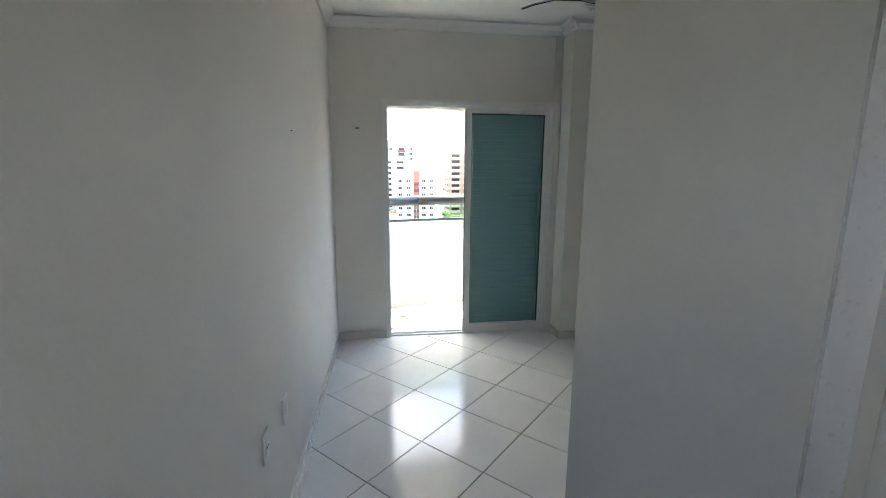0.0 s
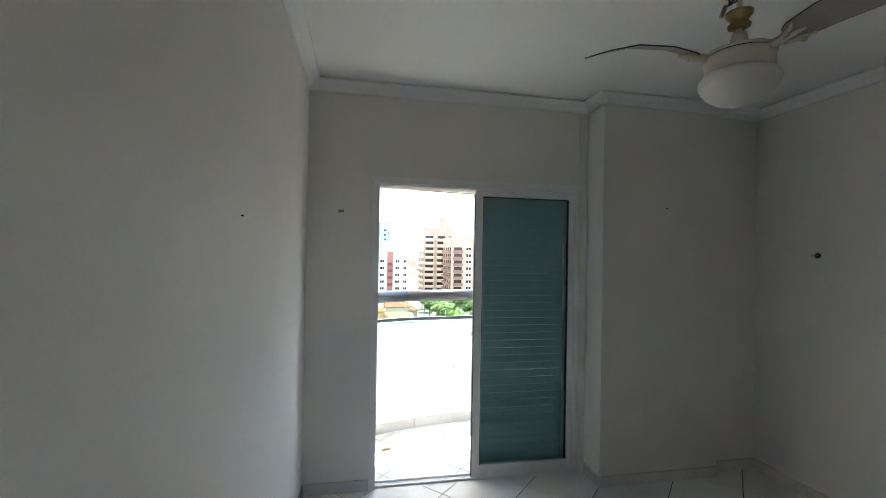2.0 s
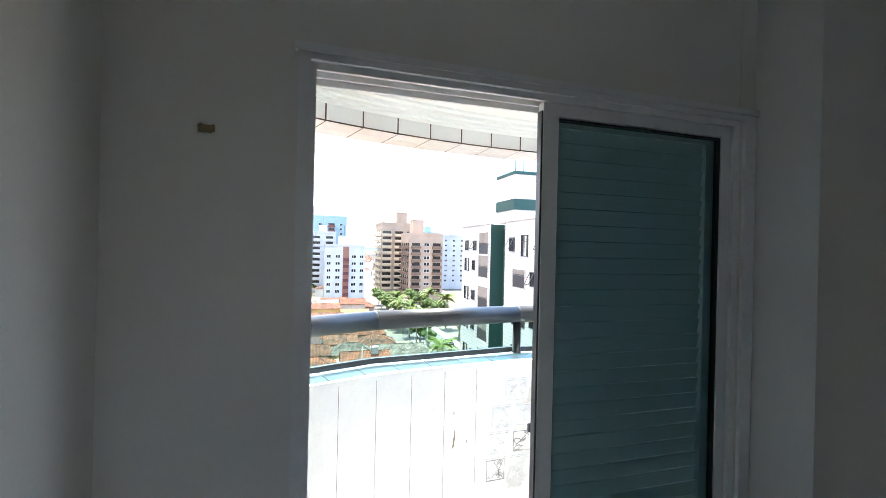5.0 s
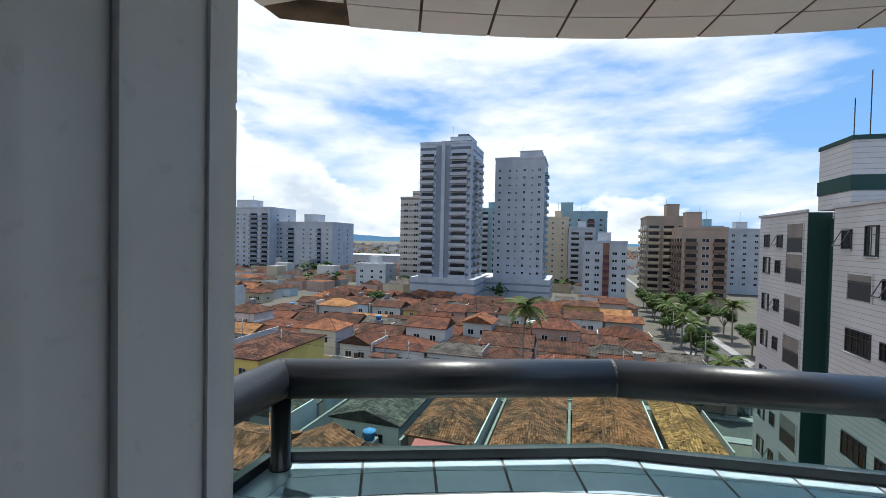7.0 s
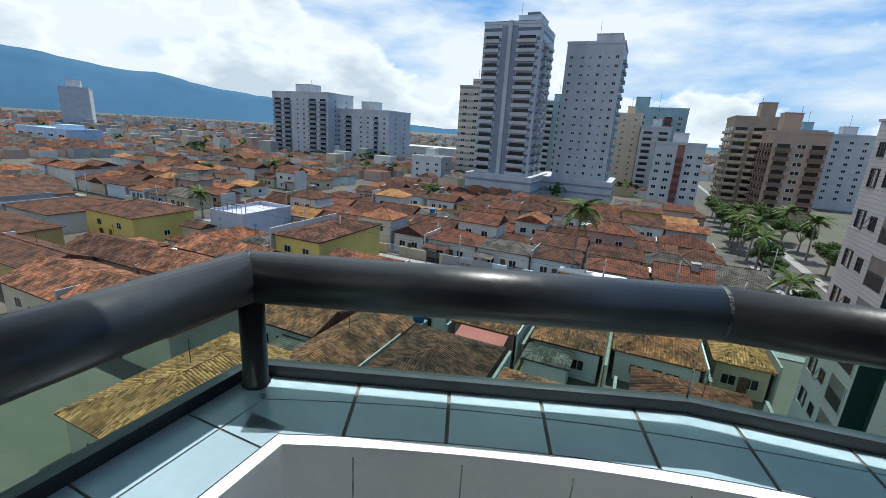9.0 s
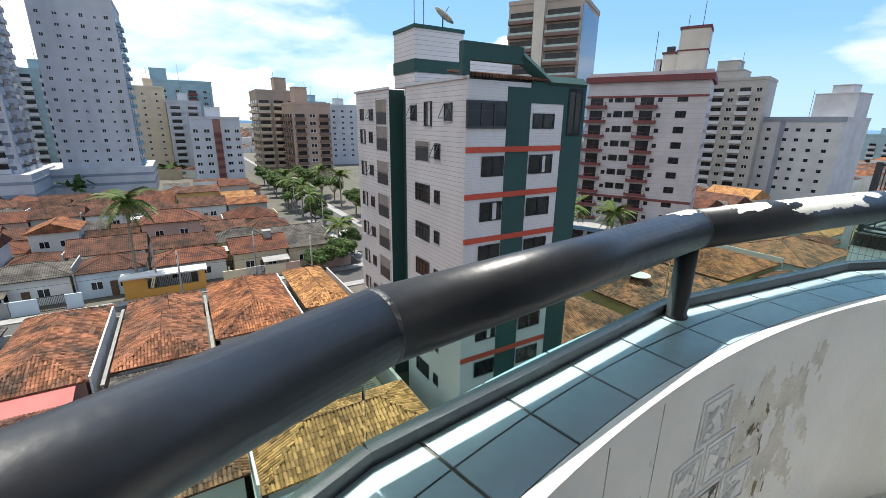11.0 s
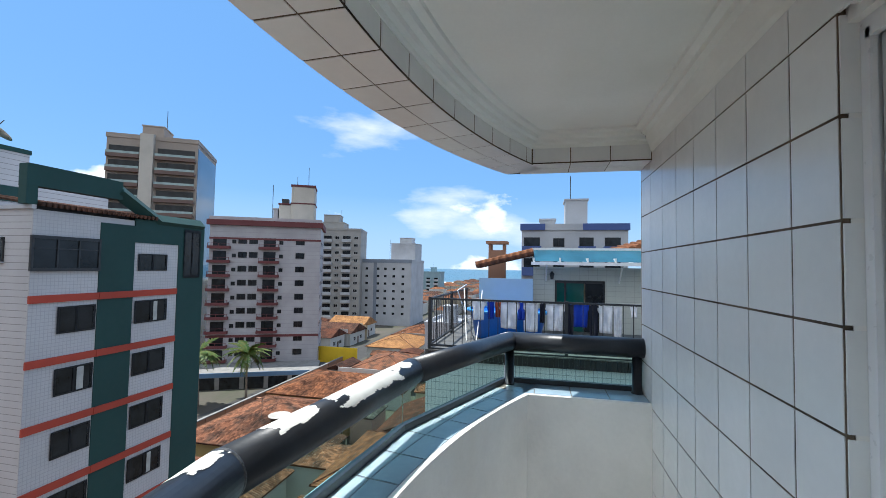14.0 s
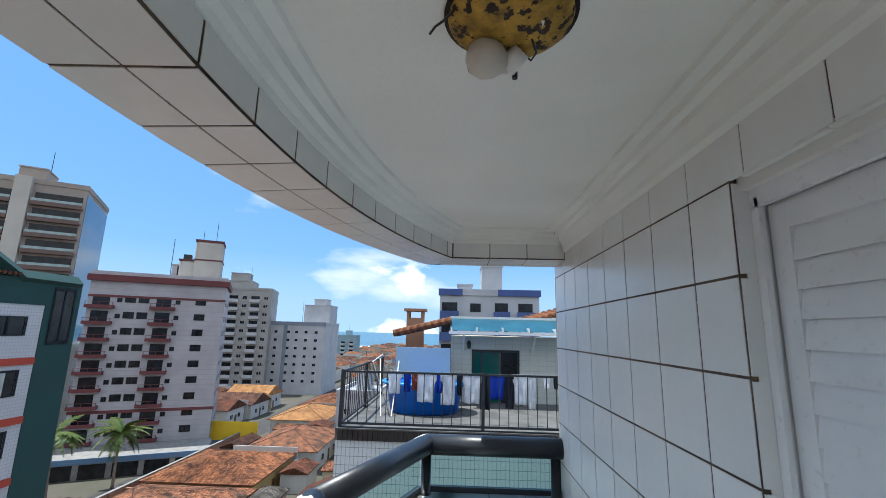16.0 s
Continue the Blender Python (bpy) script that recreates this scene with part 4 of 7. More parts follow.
def lined(name, base, line_col, pz, ph, wz=0.1, wh=0.0, rough=0.5, var=0.06):
    """A cladding with dark joints every pz metres up and, if wh, every ph metres along."""
    m = surface(name, base, rough, var, 0.35, 6, 0.05, stain=tuple(c * 0.6 for c in base), stain_amt=0.3)
    n, l = m.node_tree.nodes, m.node_tree.links
    b = n["Principled BSDF"]
    src = b.inputs["Base Color"].links[0].from_socket
    geo = n.new("ShaderNodeNewGeometry")
    sep = n.new("ShaderNodeSeparateXYZ")
    l.new(geo.outputs["Position"], sep.inputs[0])

    def joint(sock, p, w):
        d = n.new("ShaderNodeMath")
        d.operation, d.inputs[1].default_value = "DIVIDE", p
        f = n.new("ShaderNodeMath")
        f.operation = "FRACT"
        c = n.new("ShaderNodeMath")
        c.operation, c.inputs[1].default_value = "LESS_THAN", w
        l.new(sock, d.inputs[0]), l.new(d.outputs[0], f.inputs[0]), l.new(f.outputs[0], c.inputs[0])
        return c.outputs[0]

    fac = joint(sep.outputs[2], pz, wz)
    if wh:
        add = n.new("ShaderNodeMath")
        l.new(sep.outputs[0], add.inputs[0]), l.new(sep.outputs[1], add.inputs[1])
        mx = n.new("ShaderNodeMath")
        mx.operation = "MAXIMUM"
        l.new(fac, mx.inputs[0]), l.new(joint(add.outputs[0], ph, wh), mx.inputs[1])
        fac = mx.outputs[0]
    mix = n.new("ShaderNodeMix")
    mix.data_type = "RGBA"
    mix.inputs[7].default_value = (*line_col, 1)
    l.new(fac, mix.inputs[0]), l.new(src, mix.inputs[6]), l.new(mix.outputs[2], b.inputs["Base Color"])
    return m


def paint(name, col, stain_amt=0.25, piece=0.0):
    return surface(name, col, 0.75, 0.06, 0.3, 4, 0.05, stain=tuple(c * 0.45 for c in col), stain_amt=stain_amt, piece=piece)


def roofing(name, base, dark, axis, pitch=0.24):
    """Clay roof: ribs down the slope with the grooves' shade put into the colour, mould in blotches."""
    m = surface(name, base, 0.9, 0.16, 0.7, 5, 0.0, tint=dark, piece=0.22, spec=0.1)
    n, l = m.node_tree.nodes, m.node_tree.links
    b = n["Principled BSDF"]
    src = b.inputs["Base Color"].links[0].from_socket
    geo, sep = n.new("ShaderNodeNewGeometry"), n.new("ShaderNodeSeparateXYZ")
    l.new(geo.outputs["Position"], sep.inputs[0])
    heights = []
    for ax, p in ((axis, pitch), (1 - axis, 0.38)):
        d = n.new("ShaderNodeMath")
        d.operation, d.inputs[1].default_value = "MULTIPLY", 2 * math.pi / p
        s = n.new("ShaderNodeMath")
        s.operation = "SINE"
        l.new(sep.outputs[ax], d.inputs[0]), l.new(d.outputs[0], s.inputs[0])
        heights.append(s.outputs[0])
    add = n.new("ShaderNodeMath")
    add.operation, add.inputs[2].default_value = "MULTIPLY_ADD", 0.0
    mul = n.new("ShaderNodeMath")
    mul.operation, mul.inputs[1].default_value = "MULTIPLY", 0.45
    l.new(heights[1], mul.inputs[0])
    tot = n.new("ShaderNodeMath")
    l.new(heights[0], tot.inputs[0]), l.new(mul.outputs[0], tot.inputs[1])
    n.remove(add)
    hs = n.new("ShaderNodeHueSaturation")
    # colour value follows rib height: shaded grooves painted darker, crowns lighter
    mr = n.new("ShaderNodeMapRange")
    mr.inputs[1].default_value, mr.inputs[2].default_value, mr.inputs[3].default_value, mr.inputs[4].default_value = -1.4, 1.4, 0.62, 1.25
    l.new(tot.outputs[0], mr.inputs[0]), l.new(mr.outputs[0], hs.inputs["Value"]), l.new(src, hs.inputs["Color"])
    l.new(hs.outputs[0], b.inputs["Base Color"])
    bp = n.new("ShaderNodeBump")
    bp.inputs["Strength"].default_value, bp.inputs["Distance"].default_value = 0.6, 0.05
    l.new(tot.outputs[0], bp.inputs["Height"]), l.new(bp.outputs[0], b.inputs["Normal"])
    return m


ROOFS = {}
ROOF_COL = {}
for key, base, dark in (("brown", (0.115, 0.056, 0.038), (0.042, 0.028, 0.023)), ("orange", (0.25, 0.105, 0.052), (0.095, 0.047, 0.031)), ("red", (0.15, 0.060, 0.037), (0.065, 0.036, 0.028)), ("grey", (0.11, 0.10, 0.088), (0.045, 0.042, 0.038)), ("ochre", (0.33, 0.17, 0.07), (0.18, 0.092, 0.045)), ("rust", (0.23, 0.10, 0.056), (0.06, 0.041, 0.032))):
    ROOF_COL[key] = (base, dark)
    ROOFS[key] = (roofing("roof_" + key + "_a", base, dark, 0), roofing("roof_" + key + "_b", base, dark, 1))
WALLS = [paint("house_white", (0.54, 0.535, 0.51)), paint("house_cream", (0.48, 0.41, 0.29)), paint("house_ochre", (0.46, 0.32, 0.12)), paint("house_grey", (0.30, 0.30, 0.29)), paint("house_pink", (0.42, 0.28, 0.235)), paint("house_blue", (0.50, 0.58, 0.64)), paint("house_yellow", (0.62, 0.47, 0.13))]
M_BRICKWALL = paint("bare_brick", (0.36, 0.19, 0.12), 0.4)
M_CONC = surface("concrete", (0.25, 0.245, 0.235), 0.85, 0.12, 1.0, 20, 0.1)
M_METAL = surface("dark_metal", (0.038, 0.041, 0.045), 0.5, 0.15, 5, 40, 0.05, metal=0.3)
M_TRUNK = surface("palm_trunk", (0.26, 0.21, 0.16), 0.9, 0.2, 3, 20, 0.3)
M_LEAF = surface("leaf_green", (0.030, 0.066, 0.016), 0.6, 0.35, 1.2, 8, 0.0, tint=(0.07, 0.10, 0.024), spec=0.15)
M_FROND = surface("frond_green", (0.045, 0.10, 0.022), 0.5, 0.3, 1.5, 8, 0.0, tint=(0.12, 0.12, 0.03), spec=0.2)
M_FRAME = surface("window_frame", (0.55, 0.56, 0.57), 0.5, 0.05, 2, 30, 0.0)
M_GREEN = paint("dark_green_paint", (0.009, 0.050, 0.046), 0.3)
M_RED = paint("red_paint", (0.38, 0.05, 0.026), 0.25)
M_MAROON = paint("maroon_paint", (0.13, 0.035, 0.038), 0.3)

solid("ground", boxes((-5000, -1500, GROUND - 1, 640, 5000, GROUND)), M_GROUND, "flat built-up ground of the town", "ground")
solid("sea", boxes((640, -4900, GROUND - 2, 4980, 4900, GROUND - 0.4)), M_SEA, "blue sea reaching the horizon", "water")
solid("beach", boxes((600, -1500, GROUND, 655, 3000, GROUND + 0.15)), surface("sand", (0.62, 0.56, 0.45), 0.9, 0.06, 0.05, 2, 0.05), "pale sand beach beside the sea", "beach")
solid("road", boxes((-330, 58.8, GROUND, 30, 64.6, GROUND + 0.02), (26, 64.6, GROUND, 33, 330, GROUND + 0.021), (-330, 104, GROUND, 26, 110.5, GROUND + 0.02), (30, 44, GROUND, 600, 51, GROUND + 0.022), (-330, 148, GROUND, 26, 154, GROUND + 0.02), (-95, 64.6, GROUND, -88, 330, GROUND + 0.021)), M_ASPHALT, "grey worn asphalt street between the houses", "road")
solid("pavement", boxes((-330, 57.2, GROUND, 30, 58.8, GROUND + 0.15), (-330, 64.6, GROUND, 26, 66.2, GROUND + 0.15), (33, 66, GROUND, 35, 330, GROUND + 0.15), (24, 66.2, GROUND, 26, 104, GROUND + 0.15)), M_CONC, "pale concrete pavement along the street", "pavement")


def ridge_line(name, rows, dist, mat, label):
    bm = bmesh.new()
    prev = None
    n = 160
    a0, a1 = rows[0][0], rows[-1][0]
    for k in range(n + 1):
        az = a0 + (a1 - a0) * k / n
        el = np.interp(az, [r[0] for r in rows], [r[1] for r in rows])
        el += 0.22 * noise.noise(Vector((az * 0.35, 2.0, 0))) + 0.1 * noise.noise(Vector((az * 1.1, 5.0, 0)))
        x, y = dist * math.sin(radians(az)), dist * math.cos(radians(az))
        row = [bm.verts.new((x * f, y * f, GROUND + (dist * math.tan(radians(max(el, 0.05)))) * h)) for f, h in ((0.86, 0.0), (0.92, 0.45), (0.97, 0.8), (1.0, 1.0), (1.1, 0.0))]
        if prev:
            for q in range(4):
                bm.faces.new((prev[q], row[q], row[q + 1], prev[q + 1]))
        prev = row
    bmesh.ops.recalc_face_normals(bm, faces=bm.faces)
    solid(name, bm, mat, label, "mountains", "structure", True)


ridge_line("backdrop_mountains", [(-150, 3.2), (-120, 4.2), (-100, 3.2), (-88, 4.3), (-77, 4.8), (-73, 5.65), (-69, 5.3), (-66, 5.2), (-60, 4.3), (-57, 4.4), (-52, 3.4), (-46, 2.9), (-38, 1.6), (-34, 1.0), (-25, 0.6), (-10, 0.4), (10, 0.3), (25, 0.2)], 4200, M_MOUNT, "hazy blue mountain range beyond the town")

# window and balcony units, one metre wide and high, scaled for each use
def window_unit(frame_mat, name):
    """One frame with a mullion, a metre wide and high."""
    xs, zs = (-0.5, -0.44, -0.03, 0.03, 0.44, 0.5), (0.0, 0.06, 0.94, 1.0)
    bm = bmesh.new()
    g = [[bm.verts.new((x, -0.05, z)) for z in zs] for x in xs]
    for i in range(5):
        for j in range(3):
            if i in (0, 2, 4) or j in (0, 2):
                bm.faces.new((g[i][j], g[i + 1][j], g[i + 1][j + 1], g[i][j + 1]))
    bmesh.ops.solidify(bm, geom=bm.faces[:], thickness=-0.07)
    bmesh.ops.recalc_face_normals(bm, faces=bm.faces)
    return mesh_of(bm, name, frame_mat)


PANE = mesh_of(boxes((-0.45, -0.02, 0.05, 0.45, 0.015, 0.95)), "pane", M_DARK)


WIN = window_unit(M_FRAME, "window")
WIN_DARK = window_unit(M_METAL, "window")


def balcony_unit(slab_mat, name):
    bm = boxes((-0.5, -1.1, -0.05, 0.5, 0.0, 0.08), (-0.5, -1.1, 0.08, 0.5, -1.0, 0.42), (-0.5, -1.0, 0.08, -0.46, 0, 0.42), (0.46, -1.0, 0.08, 0.5, 0, 0.42))
    k = len(bm.faces)
    # flush dark plate: the shade of a recessed balcony door, as colour
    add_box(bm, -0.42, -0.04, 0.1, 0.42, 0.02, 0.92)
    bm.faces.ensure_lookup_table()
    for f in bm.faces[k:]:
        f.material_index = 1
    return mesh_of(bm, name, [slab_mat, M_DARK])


def storeys(parent, w, d, z0, top, fh, side, cols, win=None, bal=None):
    """Windows ("w") and balconies ("b") floor by floor on one side of a block of local size w by d."""
    n = int((top - z0) / fh + 0.01)
    for f in range(n):
        z = z0 + f * fh
        for u, ww, hh, kind in cols:
            if side == "front":
                loc, rz = (u * w, 0, z), 0.0
            elif side == "right":
                loc, rz = (w, u * d, z), math.pi / 2
            else:
                loc, rz = (0, (1 - u) * d, z), -math.pi / 2
            if kind == "w":
                shared("window", win or WIN, parent, (loc[0], loc[1], z + 1.0), rz, (ww, 1, hh))
            else:
                shared("balcony", bal, parent, loc, rz, (ww, 1, hh))


def apartment(label, corner, rz, w, d, top, fh, mat, front=(), left=(), right=(), bal=None, win=None, base=GROUND, z0=None, extras=(), group="", roofbox=None, name="apartment_building"):
    """A block of flats: corner is its front left foot; the front looks along local -y."""
    o = thing(name, (corner[0], corner[1], base), label, "building", group)
    o.rotation_euler = (0, 0, radians(rz))
    h = top - base
    part("wall", boxes((0, 0, 0, w, d, h)), mat, o)
    part("roof", boxes((-0.15, -0.15, h, w + 0.15, 0.25, h + 0.9), (-0.15, d - 0.25, h, w + 0.15, d + 0.15, h + 0.9), (-0.15, 0.25, h, 0.25, d - 0.25, h + 0.9), (w - 0.25, 0.25, h, w + 0.15, d - 0.25, h + 0.9), (0.25, 0.25, h, w - 0.25, d - 0.25, h + 0.1)), mat, o)
    for x0, y0, x1, y1, hh in roofbox or ((w * 0.35, d * 0.3, w * 0.65, d * 0.6, 4.0),):
        part("lift_house", boxes((x0, y0, h + 0.1, x1, y1, h + hh), (x0 - 0.15, y0 - 0.15, h + hh, x1 + 0.15, y1 + 0.15, h + hh + 0.25)), mat, o)
    part("antenna", tube(bmesh.new(), [(w * 0.5, d * 0.45, h), (w * 0.5, d * 0.45, h + 9)], 0.06, 6), M_METAL, o)
    z = (z0 if z0 is not None else 3.2)
    storeys(o, w, d, z, h - 0.4, fh, "front", front, win, bal)
    storeys(o, w, d, z, h - 0.4, fh, "left", left, win, bal)
    storeys(o, w, d, z, h - 0.4, fh, "right", right, win, bal)
    for nm, rows, m2 in extras:
        part(nm, boxes(*rows), m2, o)
    return o


P_WHITE, P_GREY, P_BEIGE, P_PINK, P_SAND = paint("flats_white", (0.43, 0.445, 0.475), 0.35), paint("flats_grey", (0.20, 0.235, 0.29)), paint("flats_beige", (0.50, 0.42, 0.31)), paint("flats_pink", (0.38, 0.275, 0.215)), paint("flats_sand", (0.48, 0.45, 0.40))
P_TEAL = paint("flats_teal", (0.22, 0.33, 0.38))
B_WHITE, B_MAROON, B_BEIGE, B_BROWN = balcony_unit(P_WHITE, "balcony"), balcony_unit(M_MAROON, "balcony"), balcony_unit(P_BEIGE, "balcony"), balcony_unit(paint("brown_slab", (0.16, 0.10, 0.075)), "balcony")
B_LOW = boxes((-0.5, -1.1, -0.05, 0.5, 0.0, 0.06), (-0.5, -1.1, 0.06, 0.5, -1.0, 0.17), (-0.5, -1.0, 0.06, -0.46, 0, 0.17), (0.46, -1.0, 0.06, 0.5, 0, 0.17), (-0.5, -1.08, 0.36, 0.5, -1.04, 0.385), (-0.48, -1.08, 0.17, -0.46, -1.04, 0.36), (-0.01, -1.08, 0.17, 0.01, -1.04, 0.36), (0.46, -1.08, 0.17, 0.48, -1.04, 0.36))
nf_ = len(B_LOW.faces)
# dark plate painted as the shaded opening behind the low balcony
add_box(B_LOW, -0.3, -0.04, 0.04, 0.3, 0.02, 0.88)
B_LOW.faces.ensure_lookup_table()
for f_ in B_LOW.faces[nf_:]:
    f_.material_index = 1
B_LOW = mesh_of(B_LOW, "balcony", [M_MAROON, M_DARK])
P_BAND = lined("flats_banded", (0.43, 0.47, 0.53), (0.10, 0.12, 0.165), 2.9, 1, 0.36, 0)

# two tall towers on podiums
tA = apartment("tall white tower of flats with grey bands on a podium", (-55.6, 152), 0, 19.6, 22, 37.0, 2.9, P_BAND, [(0.16, 5.4, 2.5, "b"), (0.78, 6.6, 2.5, "b"), (0.345, 1.0, 1.2, "w"), (0.585, 1.0, 1.2, "w")], [], [(0.15, 1.3, 1.2, "w"), (0.4, 5.0, 2.5, "b"), (0.75, 4.6, 2.5, "b")], bal=B_WHITE, z0=9.2,
               extras=[("pilaster", [(8.6, -0.5, 9.0, 10.0, 0, 59.5)], P_WHITE), ("corner_pilaster", [(19.6, -0.2, 9.0, 20.2, 1.2, 57)], P_WHITE), ("dark_strip", [(6.4, -0.15, 9.0, 8.6, 0, 58)], P_GREY), ("dark_strip", [(10.0, -0.15, 9.0, 12.0, 0, 58)], P_GREY), ("podium", [(-2, -3, 0, 22.5, 24, 9.0)], P_WHITE), ("podium_band", [(-2.1, -3.1, 3.0, 22.6, 24, 4.0), (-2.1, -3.1, 6.4, 22.6, 24, 7.2)], P_GREY)],
               roofbox=((10.5, 4, 18.5, 14, 3.2), (13, 6, 17, 12, 4.6)))
apartment("tall white tower of flats with small windows on a podium", (-30.4, 171), 0, 19.4, 20, 34.0, 2.9, P_WHITE, [(0.10, 1.0, 1.0, "w"), (0.30, 1.2, 0.8, "w"), (0.44, 0.7, 0.7, "w"), (0.60, 1.0, 1.1, "w"), (0.76, 0.7, 0.7, "w"), (0.90, 1.2, 1.1, "w")], [], [(u, 3.4, 2.4, "b") for u in (0.2, 0.62)], bal=balcony_unit(P_TEAL, "balcony"), z0=9.0,
          extras=[("podium", [(-6.5, -3, 0, 22.5, 22, 8.4)], P_WHITE), ("podium_band", [(-6.6, -3.1, 3.0, 22.6, 22, 3.8), (-6.6, -3.1, 5.8, 22.6, 22, 6.6)], P_GREY)], roofbox=((9.5, 2, 18, 14, 3.4),))
apartment("narrow white and brown block of flats", (4.3, 178), 0, 16, 16, 1.6, 2.85, P_WHITE, [(0.10, 1.6, 1.2, "w"), (0.32, 1.9, 1.2, "w"), (0.525, 2.2, 2.5, "b"), (0.72, 1.9, 1.2, "w"), (0.92, 1.5, 1.2, "w")], bal=B_MAROON,
          right=[(0.3, 1.3, 1.1, "w"), (0.7, 1.3, 1.1, "w")], extras=[("pilaster", [(7.2, -0.06, 2, 9.6, 0, 23.4)], paint("brown_tile", (0.24, 0.11, 0.08)))])
apartment("pink-beige block of flats with rows of balconies", (39.2, 179), 0, 15, 18, 7.4, 2.85, P_PINK, [(0.2, 4.2, 2.5, "b"), (0.52, 2.6, 1.3, "w"), (0.82, 4.2, 2.5, "b")], [(u, 3.4, 2.5, "b") for u in (0.15, 0.4, 0.65, 0.88)], bal=B_BROWN, roofbox=((2, 3, 7, 9, 6.4),))
apartment("brown-grey block of flats with long balconies", (31.0, 205), 0, 18, 20, 13.0, 2.85, paint("flats_brown", (0.30, 0.235, 0.185)), [(0.15, 4.6, 2.5, "b"), (0.48, 4.6, 2.5, "b"), (0.8, 4.6, 2.5, "b")], [(u, 4.4, 2.5, "b") for u in (0.2, 0.52, 0.84)], bal=B_BEIGE, roofbox=((8, 3, 13, 9, 6.0),))
apartment("plain beige slab of flats", (-13.5, 232), 0, 11, 18, 14.0, 2.85, P_BEIGE, [(0.3, 1.0, 0.9, "w"), (0.75, 1.0, 0.9, "w")])
apartment("white block of flats with balconies", (-2.2, 228), 0, 13, 18, 8.4, 2.85, P_WHITE, [(0.25, 4.4, 2.5, "b"), (0.75, 4.4, 2.5, "b")], bal=B_WHITE)
apartment("teal and brick-red tower of flats", (-9.5, 262), 0, 28, 20, 19.0, 2.85, P_TEAL, [(u, 1.8, 1.3, "w") for u in (0.1, 0.25, 0.45, 0.88)] + [(0.68, 4.2, 2.5, "b")], bal=B_MAROON, roofbox=((2, 3, 9, 9, 6),))
apartment("sandy tower of flats with banded front", (-80, 192), 0, 11.5, 18, 21.0, 2.9, lined("flats_sand_banded", (0.46, 0.43, 0.39), (0.22, 0.19, 0.18), 2.9, 1, 0.35, 0), [(0.25, 2.2, 1.2, "w"), (0.7, 2.2, 1.2, "w")], right=[(0.5, 1.2, 1.1, "w")])
apartment("teal-grey tower of flats behind others", (-46, 212), 0, 12, 16, 17.0, 2.9, P_TEAL, [(0.3, 3.2, 2.5, "b"), (0.75, 3.2, 2.5, "b")], bal=B_WHITE)
apartment("blue-grey tower of flats in the distance", (57, 232), 0, 11, 16, 10.0, 2.9, P_TEAL, [(u, 1.5, 1.2, "w") for u in (0.2, 0.5, 0.8)], [(u, 1.5, 1.2, "w") for u in (0.3, 0.7)])
apartment("white tower of flats in the distance", (70, 236), 0, 16, 16, 9.0, 2.9, P_WHITE, [(u, 1.5, 1.2, "w") for u in (0.2, 0.5, 0.8)], [(u, 1.5, 1.2, "w") for u in (0.3, 0.7)])
apartment("white block of flats with glazed balconies", (-221, 218), 0, 44, 26, 18.5, 2.85, P_WHITE, [(0.1, 6, 2.5, "b"), (0.28, 6, 2.5, "b"), (0.47, 1.4, 1.1, "w"), (0.58, 1.4, 1.1, "w"), (0.74, 6, 2.5, "b"), (0.92, 5, 2.5, "b")], right=[(0.3, 1.4, 1.1, "w"), (0.7, 1.4, 1.1, "w")], bal=balcony_unit(P_GREY, "balcony"), roofbox=((14, 6, 26, 16, 5.6),))
apartment("white block of flats with grey balcony strips", (-181.5, 228), 0, 42, 26, 10.0, 2.85, P_WHITE, [(0.13, 1.6, 1.1, "w"), (0.3, 5, 2.5, "b"), (0.52, 1.4, 1.1, "w"), (0.64, 1.4, 1.1, "w"), (0.78, 3, 2.5, "b"), (0.92, 1.4, 1.1, "w")], right=[(0.3, 1.4, 1.1, "w"), (0.7, 1.4, 1.1, "w")], bal=balcony_unit(P_GREY, "balcony"), roofbox=((18, 6, 28, 14, 5.6),))
apartment("pair of pale slab towers far across the town", (-640, 305), -30, 74, 26, 22.0, 3.0, P_WHITE, [(u, 3, 1.2, "w") for u in (0.1, 0.25, 0.4, 0.6, 0.75, 0.9)], roofbox=((28, 5, 46, 18, 9),))
apartment("small grey four-storey block of flats", (-96, 178), 0, 15, 12, -11.0, 2.7, paint("flats_midgrey", (0.50, 0.52, 0.54)), [(0.2, 1.5, 1.1, "w"), (0.55, 1.5, 1.1, "w"), (0.85, 1.5, 1.1, "w")], right=[(0.5, 1.2, 1.1, "w")], z0=1.0)
apartment("long white warehouse with a pale roof", (-170, 280), 0, 62, 30, -11.5, 9.0, P_WHITE, roofbox=((4, 2, 58, 28, 0.6),))
apartment("long low blue and white building", (-380, 150), 0, 60, 20, -12.5, 3.0, paint("flats_blue", (0.40, 0.52, 0.66)), [(u, 6, 1.2, "w") for u in (0.1, 0.3, 0.5, 0.7, 0.9)], z0=1.0, roofbox=((40, 4, 52, 14, 3),))

